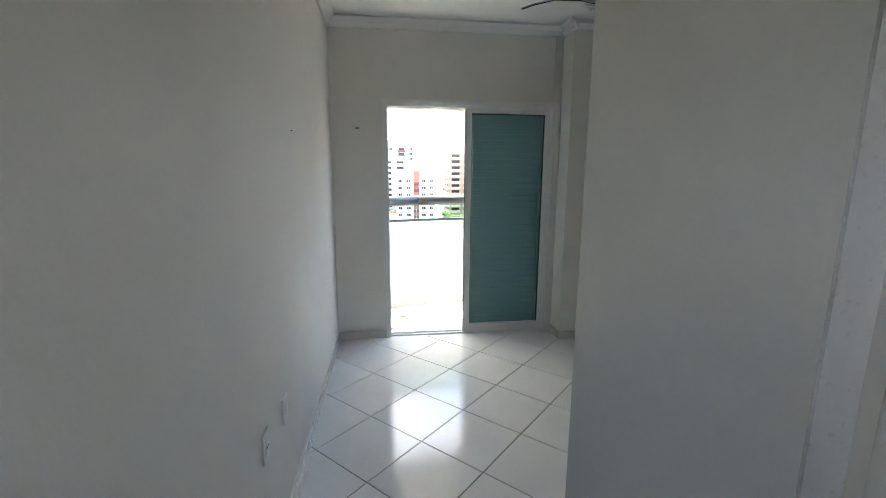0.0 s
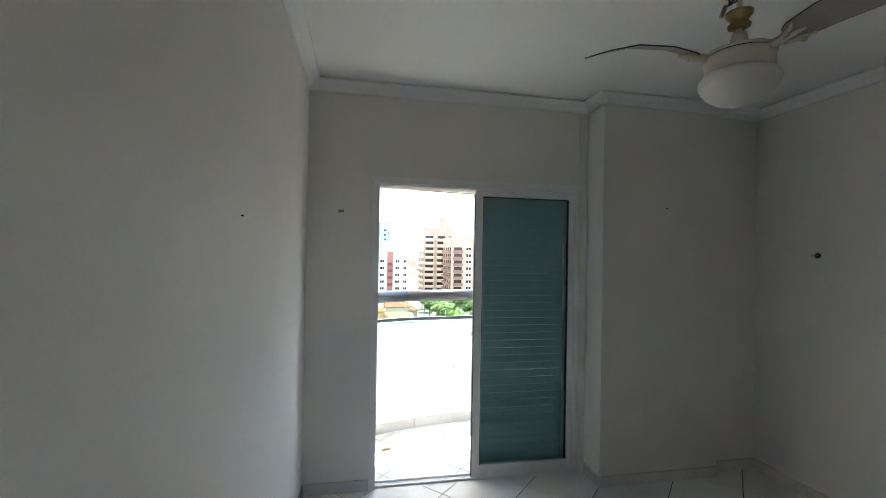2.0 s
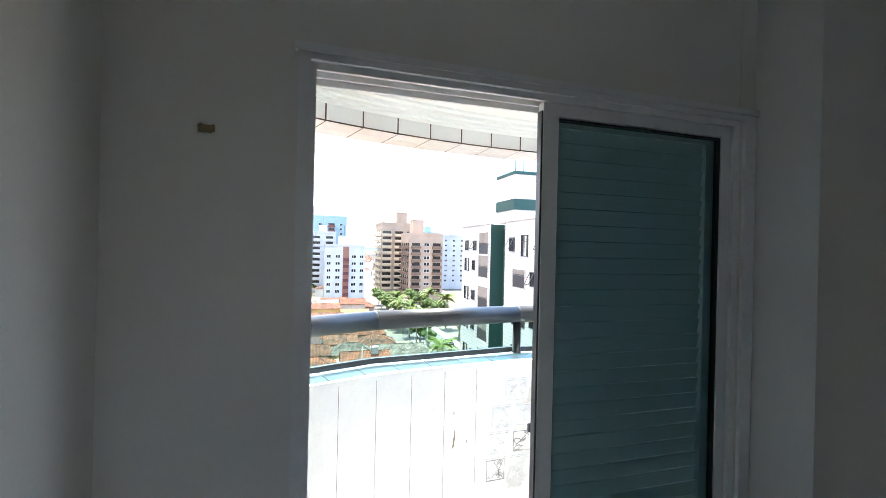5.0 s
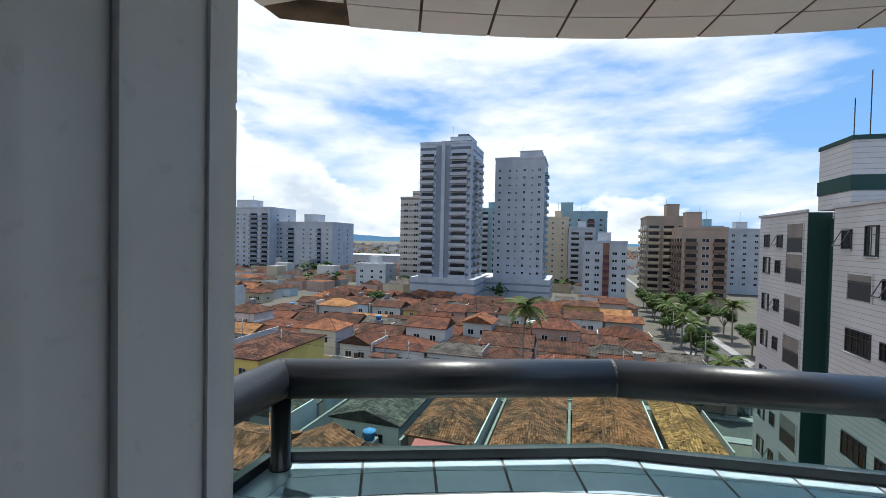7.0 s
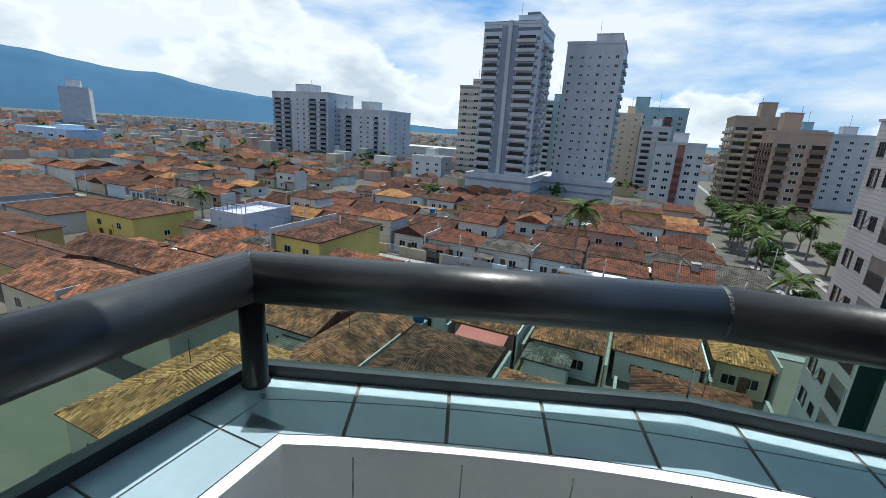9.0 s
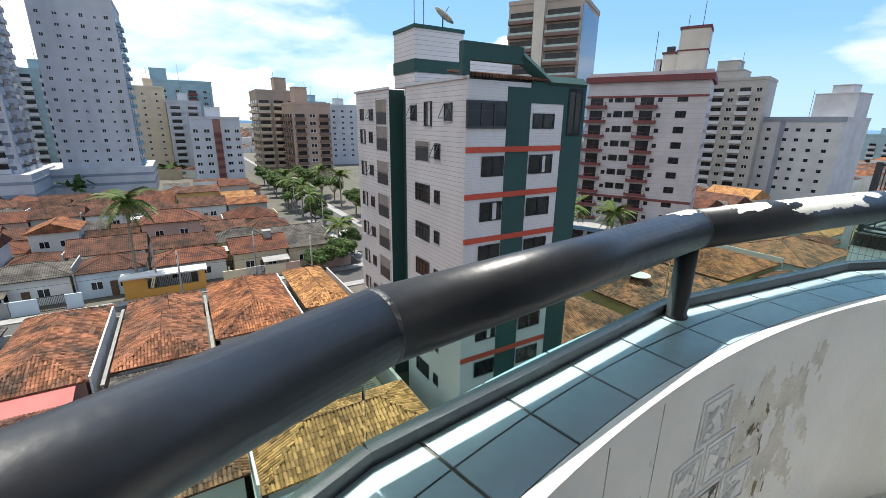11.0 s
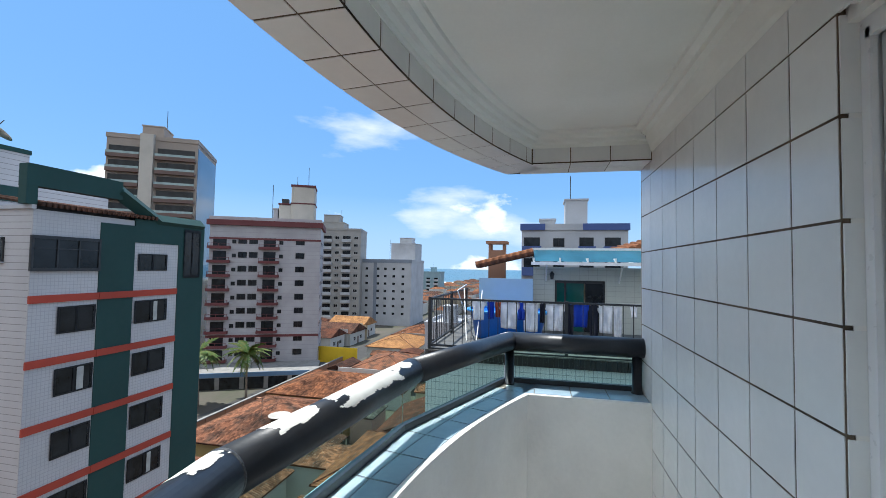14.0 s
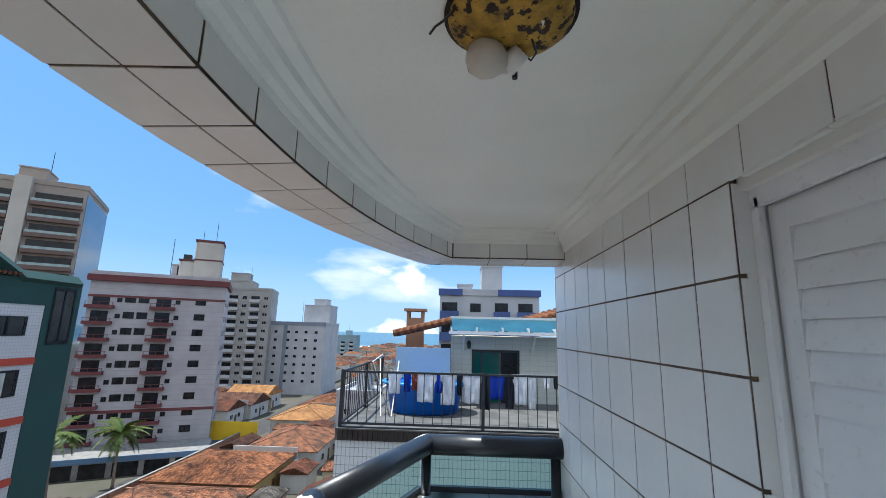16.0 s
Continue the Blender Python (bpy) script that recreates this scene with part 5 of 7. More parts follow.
# towards the sea
maroon_flats = apartment("white flats with maroon balconies and roof band", (75.2, 66.6), -64, 21.8, 14, 10.4, 2.88, lined("flats_white_tile", (0.37, 0.36, 0.38), (0.27, 0.26, 0.28), 0.9, 1, 0.06, 0),
          [(0.09, 4.2, 2.6, "b"), (0.215, 0.8, 0.8, "w"), (0.29, 1.7, 1.2, "w"), (0.385, 1.7, 1.2, "w"), (0.53, 4.0, 2.6, "b"), (0.635, 0.8, 0.8, "w"), (0.81, 1.8, 1.2, "w")], bal=B_LOW, right=[(0.12, 0.9, 0.9, "w"), (0.3, 0.9, 0.9, "w"), (0.55, 0.9, 0.9, "w"), (0.8, 1.2, 1.1, "w")],
          # garage bays are flat dark panels, their inner shade put into the colour
          extras=[("roof_band", [(-0.5, -0.7, 31.0, 22.3, 0.3, 32.1), (21.5, 0.3, 31.0, 22.3, 14, 32.1)], M_MAROON), ("storey_band", [(-0.1, -0.08, 28.1, 21.9, 0, 28.5)], M_MAROON), ("storey_band", [(-0.1, -0.08, 8.0, 21.9, 0, 8.5)], M_MAROON), ("garage", [(-0.6, -9.5, 0, 22.4, -0.2, 2.9)], M_CONC), ("garage_band", [(-0.7, -9.62, 2.3, 22.5, -9.5, 3.1)], paint("garage_blue", (0.12, 0.22, 0.36))), ("garage_shade_panel", [(1.0 + 4.2 * k, -9.56, 0.1, 4.4 + 4.2 * k, -9.5, 2.2) for k in range(5)], M_DARK)],
          roofbox=((11.5, 3.5, 12.4, 7.5, 3.2),), win=WIN_DARK)
ht = 10.4 - GROUND
part("water_tower", boxes((12.6, 3.2, ht + 0.1, 16.0, 8.0, ht + 4.4), (15.2, 2.6, ht + 0.1, 20.2, 8.6, ht + 8.6), bevel=0.5), P_SAND, maroon_flats, "tall pale water tower on the roof", smooth=False)
part("tower_band", boxes((15.1, 2.5, ht + 8.3, 20.3, 8.7, ht + 8.75), (15.1, 2.5, ht + 4.5, 20.3, 8.7, ht + 4.75), (12.5, 3.1, ht + 4.3, 15.1, 8.1, ht + 4.6)), M_MAROON, maroon_flats)
for x_, h_ in ((16.2, 2.4), (18.6, 4.6)):
    part("antenna", tube(bmesh.new(), [(x_, 5, ht + 8.6), (x_, 5, ht + 8.6 + h_)], 0.05, 6), M_METAL, maroon_flats)
part("rooftop_unit", boxes((13.2, 3.6, ht + 4.6, 14.6, 5.2, ht + 5.6)), M_METAL, maroon_flats)
B_GLASSY = boxes((-0.5, -1.1, -0.05, 0.5, 0.0, 0.1), (-0.5, -1.1, 0.1, 0.5, -1.02, 0.24))
nf_ = len(B_GLASSY.faces)
add_box(B_GLASSY, -0.5, -1.08, 0.24, 0.5, -1.05, 0.42)
# back plate in near-black for the shaded depth behind the rail glass
add_box(B_GLASSY, -0.47, -0.06, 0.1, 0.47, 0.02, 0.92)
B_GLASSY.faces.ensure_lookup_table()
for i_, f_ in enumerate(B_GLASSY.faces[nf_:]):
    f_.material_index = 1 if i_ < 6 else 2
B_GLASSY = mesh_of(B_GLASSY, "balcony", [paint("umber_slab", (0.15, 0.10, 0.085)), surface("pale_rail_glass", (0.30, 0.40, 0.40), 0.15, 0.1, 1, 10, 0.0), M_DARK])
M_BLUEGLASS = surface("blue_curtain_glass", (0.05, 0.11, 0.19), 0.1, 0.25, 0.4, 2, 0.0)
apartment("tall brown tower of flats with glazed balconies", (69.4, 86.9), -60, 16.5, 18, 27.0, 2.95, paint("flats_taupe", (0.33, 0.28, 0.24)), [(0.19, 5.8, 2.6, "b"), (0.76, 7.4, 2.6, "b"), (0.45, 0.8, 1.0, "w")], bal=B_GLASSY, right=[(u, 3.6, 2.2, "w") for u in (0.14, 0.38, 0.62, 0.86)],
          extras=[("pilaster", [(6.2, -1.2, 0, 8.6, 0, 49.5)], P_SAND), ("glass_wall", [(16.5, 0.4, 3, 16.56, 17.6, 47.6)], M_BLUEGLASS)], roofbox=((5.5, 2, 9.5, 8, 3.4),))
apartment("grey stepped block of flats", (150, 86), -75, 18, 16, 15.0, 2.9, paint("flats_stepgrey", (0.31, 0.305, 0.295)), [(0.1, 1.6, 1.1, "w"), (0.3, 3.4, 2.4, "b"), (0.5, 1.6, 1.1, "w"), (0.7, 3.4, 2.4, "b"), (0.9, 1.6, 1.1, "w")], bal=B_WHITE, roofbox=((2, 2, 11, 12, 3.2), (3, 3, 9, 10, 6.2)))
apartment("white block of flats with dark square windows", (160, 73.2), -90, 23.5, 18, 3.3, 2.9, P_WHITE, [(u, 1.1, 0.9, "w") for u in (0.10, 0.22, 0.42, 0.55, 0.70, 0.86)], win=WIN_DARK, roofbox=((13, 6, 23, 16, 7.4), (16, 8, 21, 13, 9.8)), extras=[("roof_band", [(-0.2, -0.2, 24.4, 23.7, 0.0, 25.8)], P_GREY), ("pilaster", [(8.0, -0.06, 0, 9.4, 0, 24.8)], P_GREY)])
apartment("teal and white beachfront flats", (330, 92), -90, 14, 14, -3.0, 3.0, P_TEAL, [(0.3, 3.4, 2.5, "b"), (0.75, 3.4, 2.5, "b")], bal=B_WHITE)
apartment("white flats with blue roof bands", (62, 3.4), -90, 14, 16, 7.0, 2.9, P_WHITE, [(0.1, 2.6, 2.5, "b"), (0.36, 1.5, 1.2, "w"), (0.62, 2.2, 2.5, "b"), (0.86, 2.4, 2.5, "b")], bal=balcony_unit(paint("blue_slab", (0.06, 0.10, 0.26)), "balcony"), z0=2.0, win=WIN_DARK, roofbox=((6, 2, 9, 6, 4.4), (2.5, 2, 4.6, 5, 1.6)), extras=[("roof_band", [(-0.2, -0.3, 28.5, 3.2, 0.1, 29.4)], paint("blue_band", (0.06, 0.10, 0.28))), ("roof_band", [(8.2, -0.3, 28.5, 14.2, 0.1, 29.4)], paint("blue_band", (0.06, 0.10, 0.28)))])
apartment("low white block of flats", (98, 27), -90, 9, 16, -12, 2.9, P_WHITE, [(u, 1.4, 1.1, "w") for u in (0.2, 0.5, 0.8)], z0=1.5)

# the near block of flats, white tile with green and red
M_NBT = lined("narrow_white_tile", (0.50, 0.49, 0.50), (0.25, 0.24, 0.24), 0.30, 1, 0.10, 0)
M_NBG = lined("small_white_tile", (0.50, 0.49, 0.50), (0.36, 0.36, 0.37), 0.165, 0.165, 0.14, 0.14)
nb = thing("apartment_building", (15.2, 22.5, GROUND), "white tiled flats with dark green and red bands", "building")
T = 3.9 - GROUND
part("wall", boxes((0, 0.0, 0, 9.7, 8.0, T)), M_NBT, nb)
part("wall", boxes((1.3, 8.0, 0, 9.7, 11.0, T - 0.4)), M_NBT, nb)
part("wall", boxes((0, 11.0, 0, 9.7, 18.4, T)), M_NBT, nb)
part("wall_front", boxes((-0.01, -0.06, 0, 2.95, 0, T - 0.02), (4.85, -0.06, 0, 7.75, 0, T - 1.2)), M_NBG, nb)
part("green_strip", boxes((2.95, -0.10, 0, 4.85, 0, T - 0.3), (7.75, -0.10, 0, 9.75, 0.02, T + 0.1), (4.85, -0.10, T - 1.2, 7.75, 0, T + 0.1)), M_GREEN, nb)
part("green_recess", boxes((1.2, 8.06, 0, 1.296, 10.94, T - 0.45)), M_GREEN, nb)
part("green_recess", boxes((0.01, 8.004, 0, 1.29, 8.055, T - 0.02)), M_GREEN, nb)
part("green_recess", boxes((0.01, 10.945, 0, 1.29, 10.996, T - 0.02)), M_GREEN, nb)
part("green_portal", boxes((-0.35, -0.1, T + 0.19, 0.1, 0.35, T + 1.0)), M_GREEN, nb)
part("green_portal", boxes((-0.36, -0.11, T + 1.0, 4.0, 0.36, T + 1.95)), M_GREEN, nb)
bm = bmesh.new()
tube(bm, [(3.9, 0.12, T + 1.45), (6.3, 0.12, T + 0.1), (9.6, 0.12, T + 0.1)], 0.42, 4)
part("green_slope", bm, M_GREEN, nb)
part("coping", boxes((-0.12, -0.12, T, 0.06, 8.0, T + 0.18), (-0.12, 11.0, T, 0.06, 18.5, T + 0.18)), P_WHITE, nb)
part("terrace_roof", boxes((0.3, 0.4, T - 0.05, 6.2, 2.6, T + 0.25)), M_METAL, nb)
rt_ = bmesh.new()
for k in range(24):
    tube(rt_, [(0.2 + 0.25 * k, -0.3, T + 0.22), (0.2 + 0.25 * k, 2.4, T + 0.62)], 0.11, 6)
part("tile_awning", rt_, ROOFS["brown"][0], nb, "mouldy brown tile awning")
part("terrace_brace", tube(bmesh.new(), [(5.2, 1.6, T + 1.9), (6.9, 1.6, T + 0.3)], 0.12, 4), P_WHITE, nb)
# grey-brown infill of the recesses, with their shade put into the colour
M_RECESS = surface("recess_shade_render", (0.20, 0.18, 0.165), 0.9, 0.12, 0.8, 12, 0.1)
M_CURTAIN = surface("pale_curtain", (0.42, 0.42, 0.40), 0.9, 0.1, 3, 20, 0.1)


def flat_window(y, z, w, h, kind):
    """An opening on the long side: a sliding window, a tilted sash, or a flat recess panel with a rail."""
    if kind == "recess":
        o = part("recess", boxes((-0.02, y - w / 2, z, 0.02, y + w / 2, z + h)), M_RECESS, nb, "flat grey-brown panel for a shaded service recess")
        part("rail", boxes((-0.06, y - w / 2, z + 0.95, -0.021, y + w / 2, z + 1.0), (-0.04, y - w / 2, z + 0.02, -0.021, y + w / 2, z + 0.9)), M_METAL, o)
        for y_ in (y - w / 2 - 0.06, y + w / 2):
            part("reveal", boxes((-0.08, y_, z - 0.06, -0.001, y_ + 0.06, z + h + 0.06)), M_NBT, o)
        return
    o = part("window", boxes((-0.07, y - w / 2 - 0.05, z - 0.05, -0.002, y - w / 2, z + h + 0.05), (-0.07, y + w / 2, z - 0.05, -0.002, y + w / 2 + 0.05, z + h + 0.05), (-0.07, y - w / 2, z - 0.05, -0.002, y + w / 2, z), (-0.07, y - w / 2, z + h, -0.002, y + w / 2, z + h + 0.05)), M_METAL, nb)
    part("pane", boxes((-0.03, y - w / 2, z, 0.0, y + w / 2, z + h)), M_DARK, o)
    part("sill", boxes((-0.12, y - w / 2 - 0.1, z - 0.11, -0.002, y + w / 2 + 0.1, z - 0.052)), P_WHITE, o)
    if kind == "sash":
        bm = boxes((-0.03, -w / 2, -h, 0.0, w / 2, -h + 0.05), (-0.03, -w / 2, -0.05, 0.0, w / 2, 0.0), (-0.03, -w / 2, -h + 0.05, 0, -w / 2 + 0.05, -0.05), (-0.03, w / 2 - 0.05, -h + 0.05, 0, w / 2, -0.05))
        q = part("sash", bm, M_METAL, o, "dark sash tilted open")
        q.location, q.rotation_euler = (-0.08, y, z + h), (0, radians(26), 0)
    else:
        n_ = max(2, round(w / 0.55))
        part("mullion", boxes(*[(-0.06, y - w / 2 + w * i / n_ - 0.02, z, -0.031, y - w / 2 + w * i / n_ + 0.02, z + h) for i in range(1, n_)], (-0.06, y - w / 2, z + h * 0.7, -0.03, y + w / 2, z + h * 0.7 + 0.03)), M_METAL, o)
        if kind == "curtain":
            part("curtain", boxes((-0.034, y - w * 0.3, z + 0.02, -0.0305, y + w * 0.12, z + h - 0.02)), M_CURTAIN, o)


for k in range(7):
    z = T - 4.0 - 2.85 * k
    if z < 1:
        break
    part("red_band", boxes((-0.05, -0.16, z - 0.17, 2.98, -0.06, z + 0.17), (2.98, -0.18, z - 0.17, 4.85, -0.10, z + 0.17), (4.85, -0.16, z - 0.17, 7.7, -0.06, z + 0.17)), M_RED, nb)
    for u, w2, hh in ((2.0, 1.75, 1.25), (6.0, 2.1, 1.25)):
        shared("window", WIN_DARK, nb, (u, -0.07, z - 1.65), 0, (w2, 1, hh))
        if (k + int(u)) % 3 == 0:
            part("curtain", boxes((u + w2 * 0.08, -0.096, z - 1.58, u + w2 * (0.2 + 0.06 * (k % 3)), -0.0905, z - 0.5)), M_CURTAIN, nb, "pale curtain behind the glass")
    if k % 5 == 0:
        flat_window(5.4, z - 1.05, 2.0, 1.35, "recess")
        flat_window(3.3, z - 0.75, 0.62, 0.95, "sash")
    else:
        flat_window(5.4, z - 1.05, 2.0, 1.2, "slide")
        flat_window(3.3, z - 0.85, 0.6, 0.8, "plain")
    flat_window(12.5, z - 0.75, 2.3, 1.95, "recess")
    flat_window(15.0, z - 0.2, 0.7, 0.85, "sash" if k % 2 else "plain")
    flat_window(16.9, z - 0.35, 1.1, 1.2, "curtain")
    ws_ = part("sash", boxes((-0.5, -0.012, 0, 0.0, 0.012, 0.62)), M_FRAME, nb, "pale sash tilted open")
    ws_.location, ws_.rotation_euler = (1.18, 9.6, z - 0.6), (0, radians(-14), radians(35))
part("bay_window", boxes((-0.08, -0.2, T - 2.75, 2.95, -0.06, T - 2.6), (-0.08, -0.2, T - 1.3, 2.95, -0.06, T - 1.15), (-0.08, -0.18, T - 2.6, 0.02, -0.06, T - 1.3), (0.95, -0.18, T - 2.6, 1.02, -0.06, T - 1.3), (1.9, -0.18, T - 2.6, 1.97, -0.06, T - 1.3), (2.85, -0.18, T - 2.6, 2.95, -0.06, T - 1.3)), M_METAL, nb)
part("bay_glass", boxes((0.0, -0.13, T - 2.6, 2.9, -0.062, T - 1.3)), M_DARK, nb)
part("bay_sash", boxes((0.05, -0.16, T - 1.75, 2.85, -0.131, T - 1.70)), M_METAL, nb, "dark window bars")
shared("window", WIN_DARK, nb, (6.0, -0.07, T - 2.75), 0, (1.9, 1, 0.95))
shared("window", WIN_DARK, nb, (8.75, -0.11, T - 3.2), 0, (1.3, 1, 3.0))
for y, w2, hh, kd in ((2.0, 0.85, 1.0, "sash"), (4.6, 0.95, 1.5, "curtain"), (6.7, 0.8, 1.0, "sash"), (12.5, 2.2, 1.95, "recess"), (14.8, 0.75, 0.85, "sash"), (17.0, 0.8, 0.9, "plain")):
    flat_window(y, T - 2.65 + 0.35 * (hh < 1.2), w2, hh, kd)
tank = part("tank_house", boxes((-1.0, 6.6, T, 3.0, 10.0, T + 3.95), (3.0, 7.0, T, 8.0, 10.0, T + 3.3)), M_NBT, nb)
tank.location = (1.2, 0.3, 0)
tb = part("tank_band", boxes((-1.06, 6.54, T + 3.75, 3.06, 10.06, T + 4.0), (-1.06, 6.54, T + 0.95, 3.06, 10.06, T + 1.8), (3.06, 6.94, T + 3.1, 8.06, 10.06, T + 3.4)), M_GREEN, nb)
tb.location = (1.2, 0.3, 0)
for x, y, h in ((1.0, 8.5, 3.5), (1.5, 8.0, 4.9)):
    part("antenna", tube(bmesh.new(), [(x, y, T + 3.0), (x, y, T + 3.0 + h)], 0.03, 6), M_METAL, nb)
dish = part("dish_antenna", lathe(bmesh.new(), [(0.0, 0.0), (0.3, 0.025), (0.6, 0.09), (0.85, 0.18), (0.84, 0.19), (0.58, 0.11), (0.0, 0.02)], seg=28), P_SAND, nb, "pale mesh satellite dish", smooth=True)
dish.matrix_local = Matrix.Translation((2.9, 7.7, T + 4.8)) @ Euler((radians(14), radians(34), 0)).to_matrix().to_4x4()
part("dish_mast", tube(bmesh.new(), [(2.9, 7.7, T + 3.9), (2.9, 7.7, T + 4.85)], 0.05, 8), M_METAL, nb)
part("dish_feed", tube(bmesh.new(), [(2.9, 7.7, T + 4.85), (3.25, 7.45, T + 5.5)], 0.025, 6), M_METAL, nb)


# ---- houses ----
HOUSE_WIN = WIN


def hip_roof(x0, y0, x1, y1, z, rise, over=0.5, gable=False):
    x0, y0, x1, y1 = x0 - over, y0 - over, x1 + over, y1 + over
    bm = bmesh.new()
    along_x = (x1 - x0) >= (y1 - y0)
    half = min(x1 - x0, y1 - y0) / 2
    run = 0 if gable else half
    if along_x:
        ra, rb = (x0 + run, (y0 + y1) / 2), (x1 - run, (y0 + y1) / 2)
    else:
        ra, rb = ((x0 + x1) / 2, y0 + run), ((x0 + x1) / 2, y1 - run)
    t = 0.12
    c = [bm.verts.new((x, y, z)) for x, y in ((x0, y0), (x1, y0), (x1, y1), (x0, y1))]
    lo = [bm.verts.new((x, y, z - t)) for x, y in ((x0, y0), (x1, y0), (x1, y1), (x0, y1))]
    a, b = bm.verts.new((*ra, z + rise)), bm.verts.new((*rb, z + rise))
    if along_x:
        faces = [(c[0], c[1], b, a), (c[1], c[2], b), (c[2], c[3], a, b), (c[3], c[0], a)]
    else:
        faces = [(c[0], c[1], a), (c[1], c[2], b, a), (c[2], c[3], b), (c[3], c[0], a, b)]
    for f in faces:
        bm.faces.new(f)
    bm.faces.new(list(reversed(lo)))
    for k in range(4):
        bm.faces.new((lo[k], lo[(k + 1) % 4], c[(k + 1) % 4], c[k]))
    bmesh.ops.recalc_face_normals(bm, faces=bm.faces)
    return bm, along_x, (ra, rb)


ROOF_WORDS = {"brown": "weathered brown clay tile roof", "orange": "bright orange clay tile roof", "red": "red clay tile roof", "grey": "dark grey mouldy sheet roof", "ochre": "new ochre clay tile roof", "rust": "mouldy rust-red clay tile roof"}
WALL_WORDS = ["white", "cream", "ochre", "grey", "pink", "pale blue", "yellow"]


def tile_rows(planes, seed, pitch=0.25, course=0.42):
    """Barrel tiles over roof slopes. Each slope: a foot corner, the eave's direction and length, the upslope step, its length, and the two ends' cut per metre up."""
    rnd = random.Random(seed)
    vs, fs = [], []
    for foot, e, L, up, S, cut0, cut1 in planes:
        nrm = e.cross(up).normalized()
        for r in range(int(S / course) + 1):
            s0, s1 = r * course, min((r + 1) * course + 0.05, S)
            a, b = cut0 * s0, L - cut1 * s0
            k0, k1 = int(a / pitch), int(b / pitch)
            for k in range(k0, k1 + 1):
                u = (k + 0.5) * pitch
                if u < a + 0.05 or u > b - 0.05 or rnd.random() < 0.012:
                    continue
                j, lift = rnd.uniform(-0.015, 0.015), rnd.uniform(0.0, 0.012)
                q = len(vs)
                for s, wd, dz in ((s0 - 0.02, 0.118, 0.035), (s1, 0.10, 0.01)):
                    for c, hgt in ((-1, 0), (-0.55, 0.055), (0.55, 0.055), (1, 0)):
                        vs.append(foot + e * (u + j + c * wd) + up * s + nrm * (hgt + dz + lift))
                for m_ in range(3):
                    fs.append((q + m_, q + m_ + 1, q + m_ + 5, q + m_ + 4))
                fs.append((q, q + 1, q + 2, q + 3))
    me = bpy.data.meshes.new("roof_tiles")
    me.from_pydata([tuple(v) for v in vs], [], fs)
    return me


def slopes(x0, y0, x1, y1, z, rise, over, gable):
    x0, y0, x1, y1 = x0 - over, y0 - over, x1 + over, y1 + over
    w, d = x1 - x0, y1 - y0
    X, Y, Z = Vector((1, 0, 0)), Vector((0, 1, 0)), Vector((0, 0, 1))
    half = min(w, d) / 2
    S = math.hypot(half, rise)
    cut = half / S
    out = []
    along = w >= d
    for foot, e, L, inw, long_ in ((Vector((x0, y0, z)), X, w, Y, along), (Vector((x1, y1, z)), -X, w, -Y, along), (Vector((x1, y0, z)), Y, d, -X, not along), (Vector((x0, y1, z)), -Y, d, X, not along)):
        if gable and not long_:
            continue
        up = (inw * half + Z * rise) / S
        c = 0.0 if gable else cut
        out.append((foot, e, L, up, S, c, c))
    return out


def tile_material(key):
    """Tiles that differ one by one in tone."""
    base, dark = ROOF_COL[key]
    m = surface("tiles_" + key, base, 0.9, 0.12, 0.55, 9, 0.15, tint=dark, piece=0.12, spec=0.1, stain=tuple(c * 0.35 for c in dark), stain_amt=0.6)
    n, l = m.node_tree.nodes, m.node_tree.links
    b = n["Principled BSDF"]
    src = b.inputs["Base Color"].links[0].from_socket
    geo, mr, hs = n.new("ShaderNodeNewGeometry"), n.new("ShaderNodeMapRange"), n.new("ShaderNodeHueSaturation")
    mr.inputs[3].default_value, mr.inputs[4].default_value = 0.55, 1.6
    l.new(geo.outputs["Random Per Island"], mr.inputs[0])
    l.new(mr.outputs[0], hs.inputs["Value"]), l.new(src, hs.inputs["Color"]), l.new(hs.outputs[0], b.inputs["Base Color"])
    return m


TILE_MATS = {}
M_DOORWOOD = surface("door_wood", (0.12, 0.065, 0.035), 0.6, 0.2, 3, 30, 0.1)
P_PALE = paint("pale_sheet", (0.62, 0.62, 0.60), 0.4)
RECTS = []


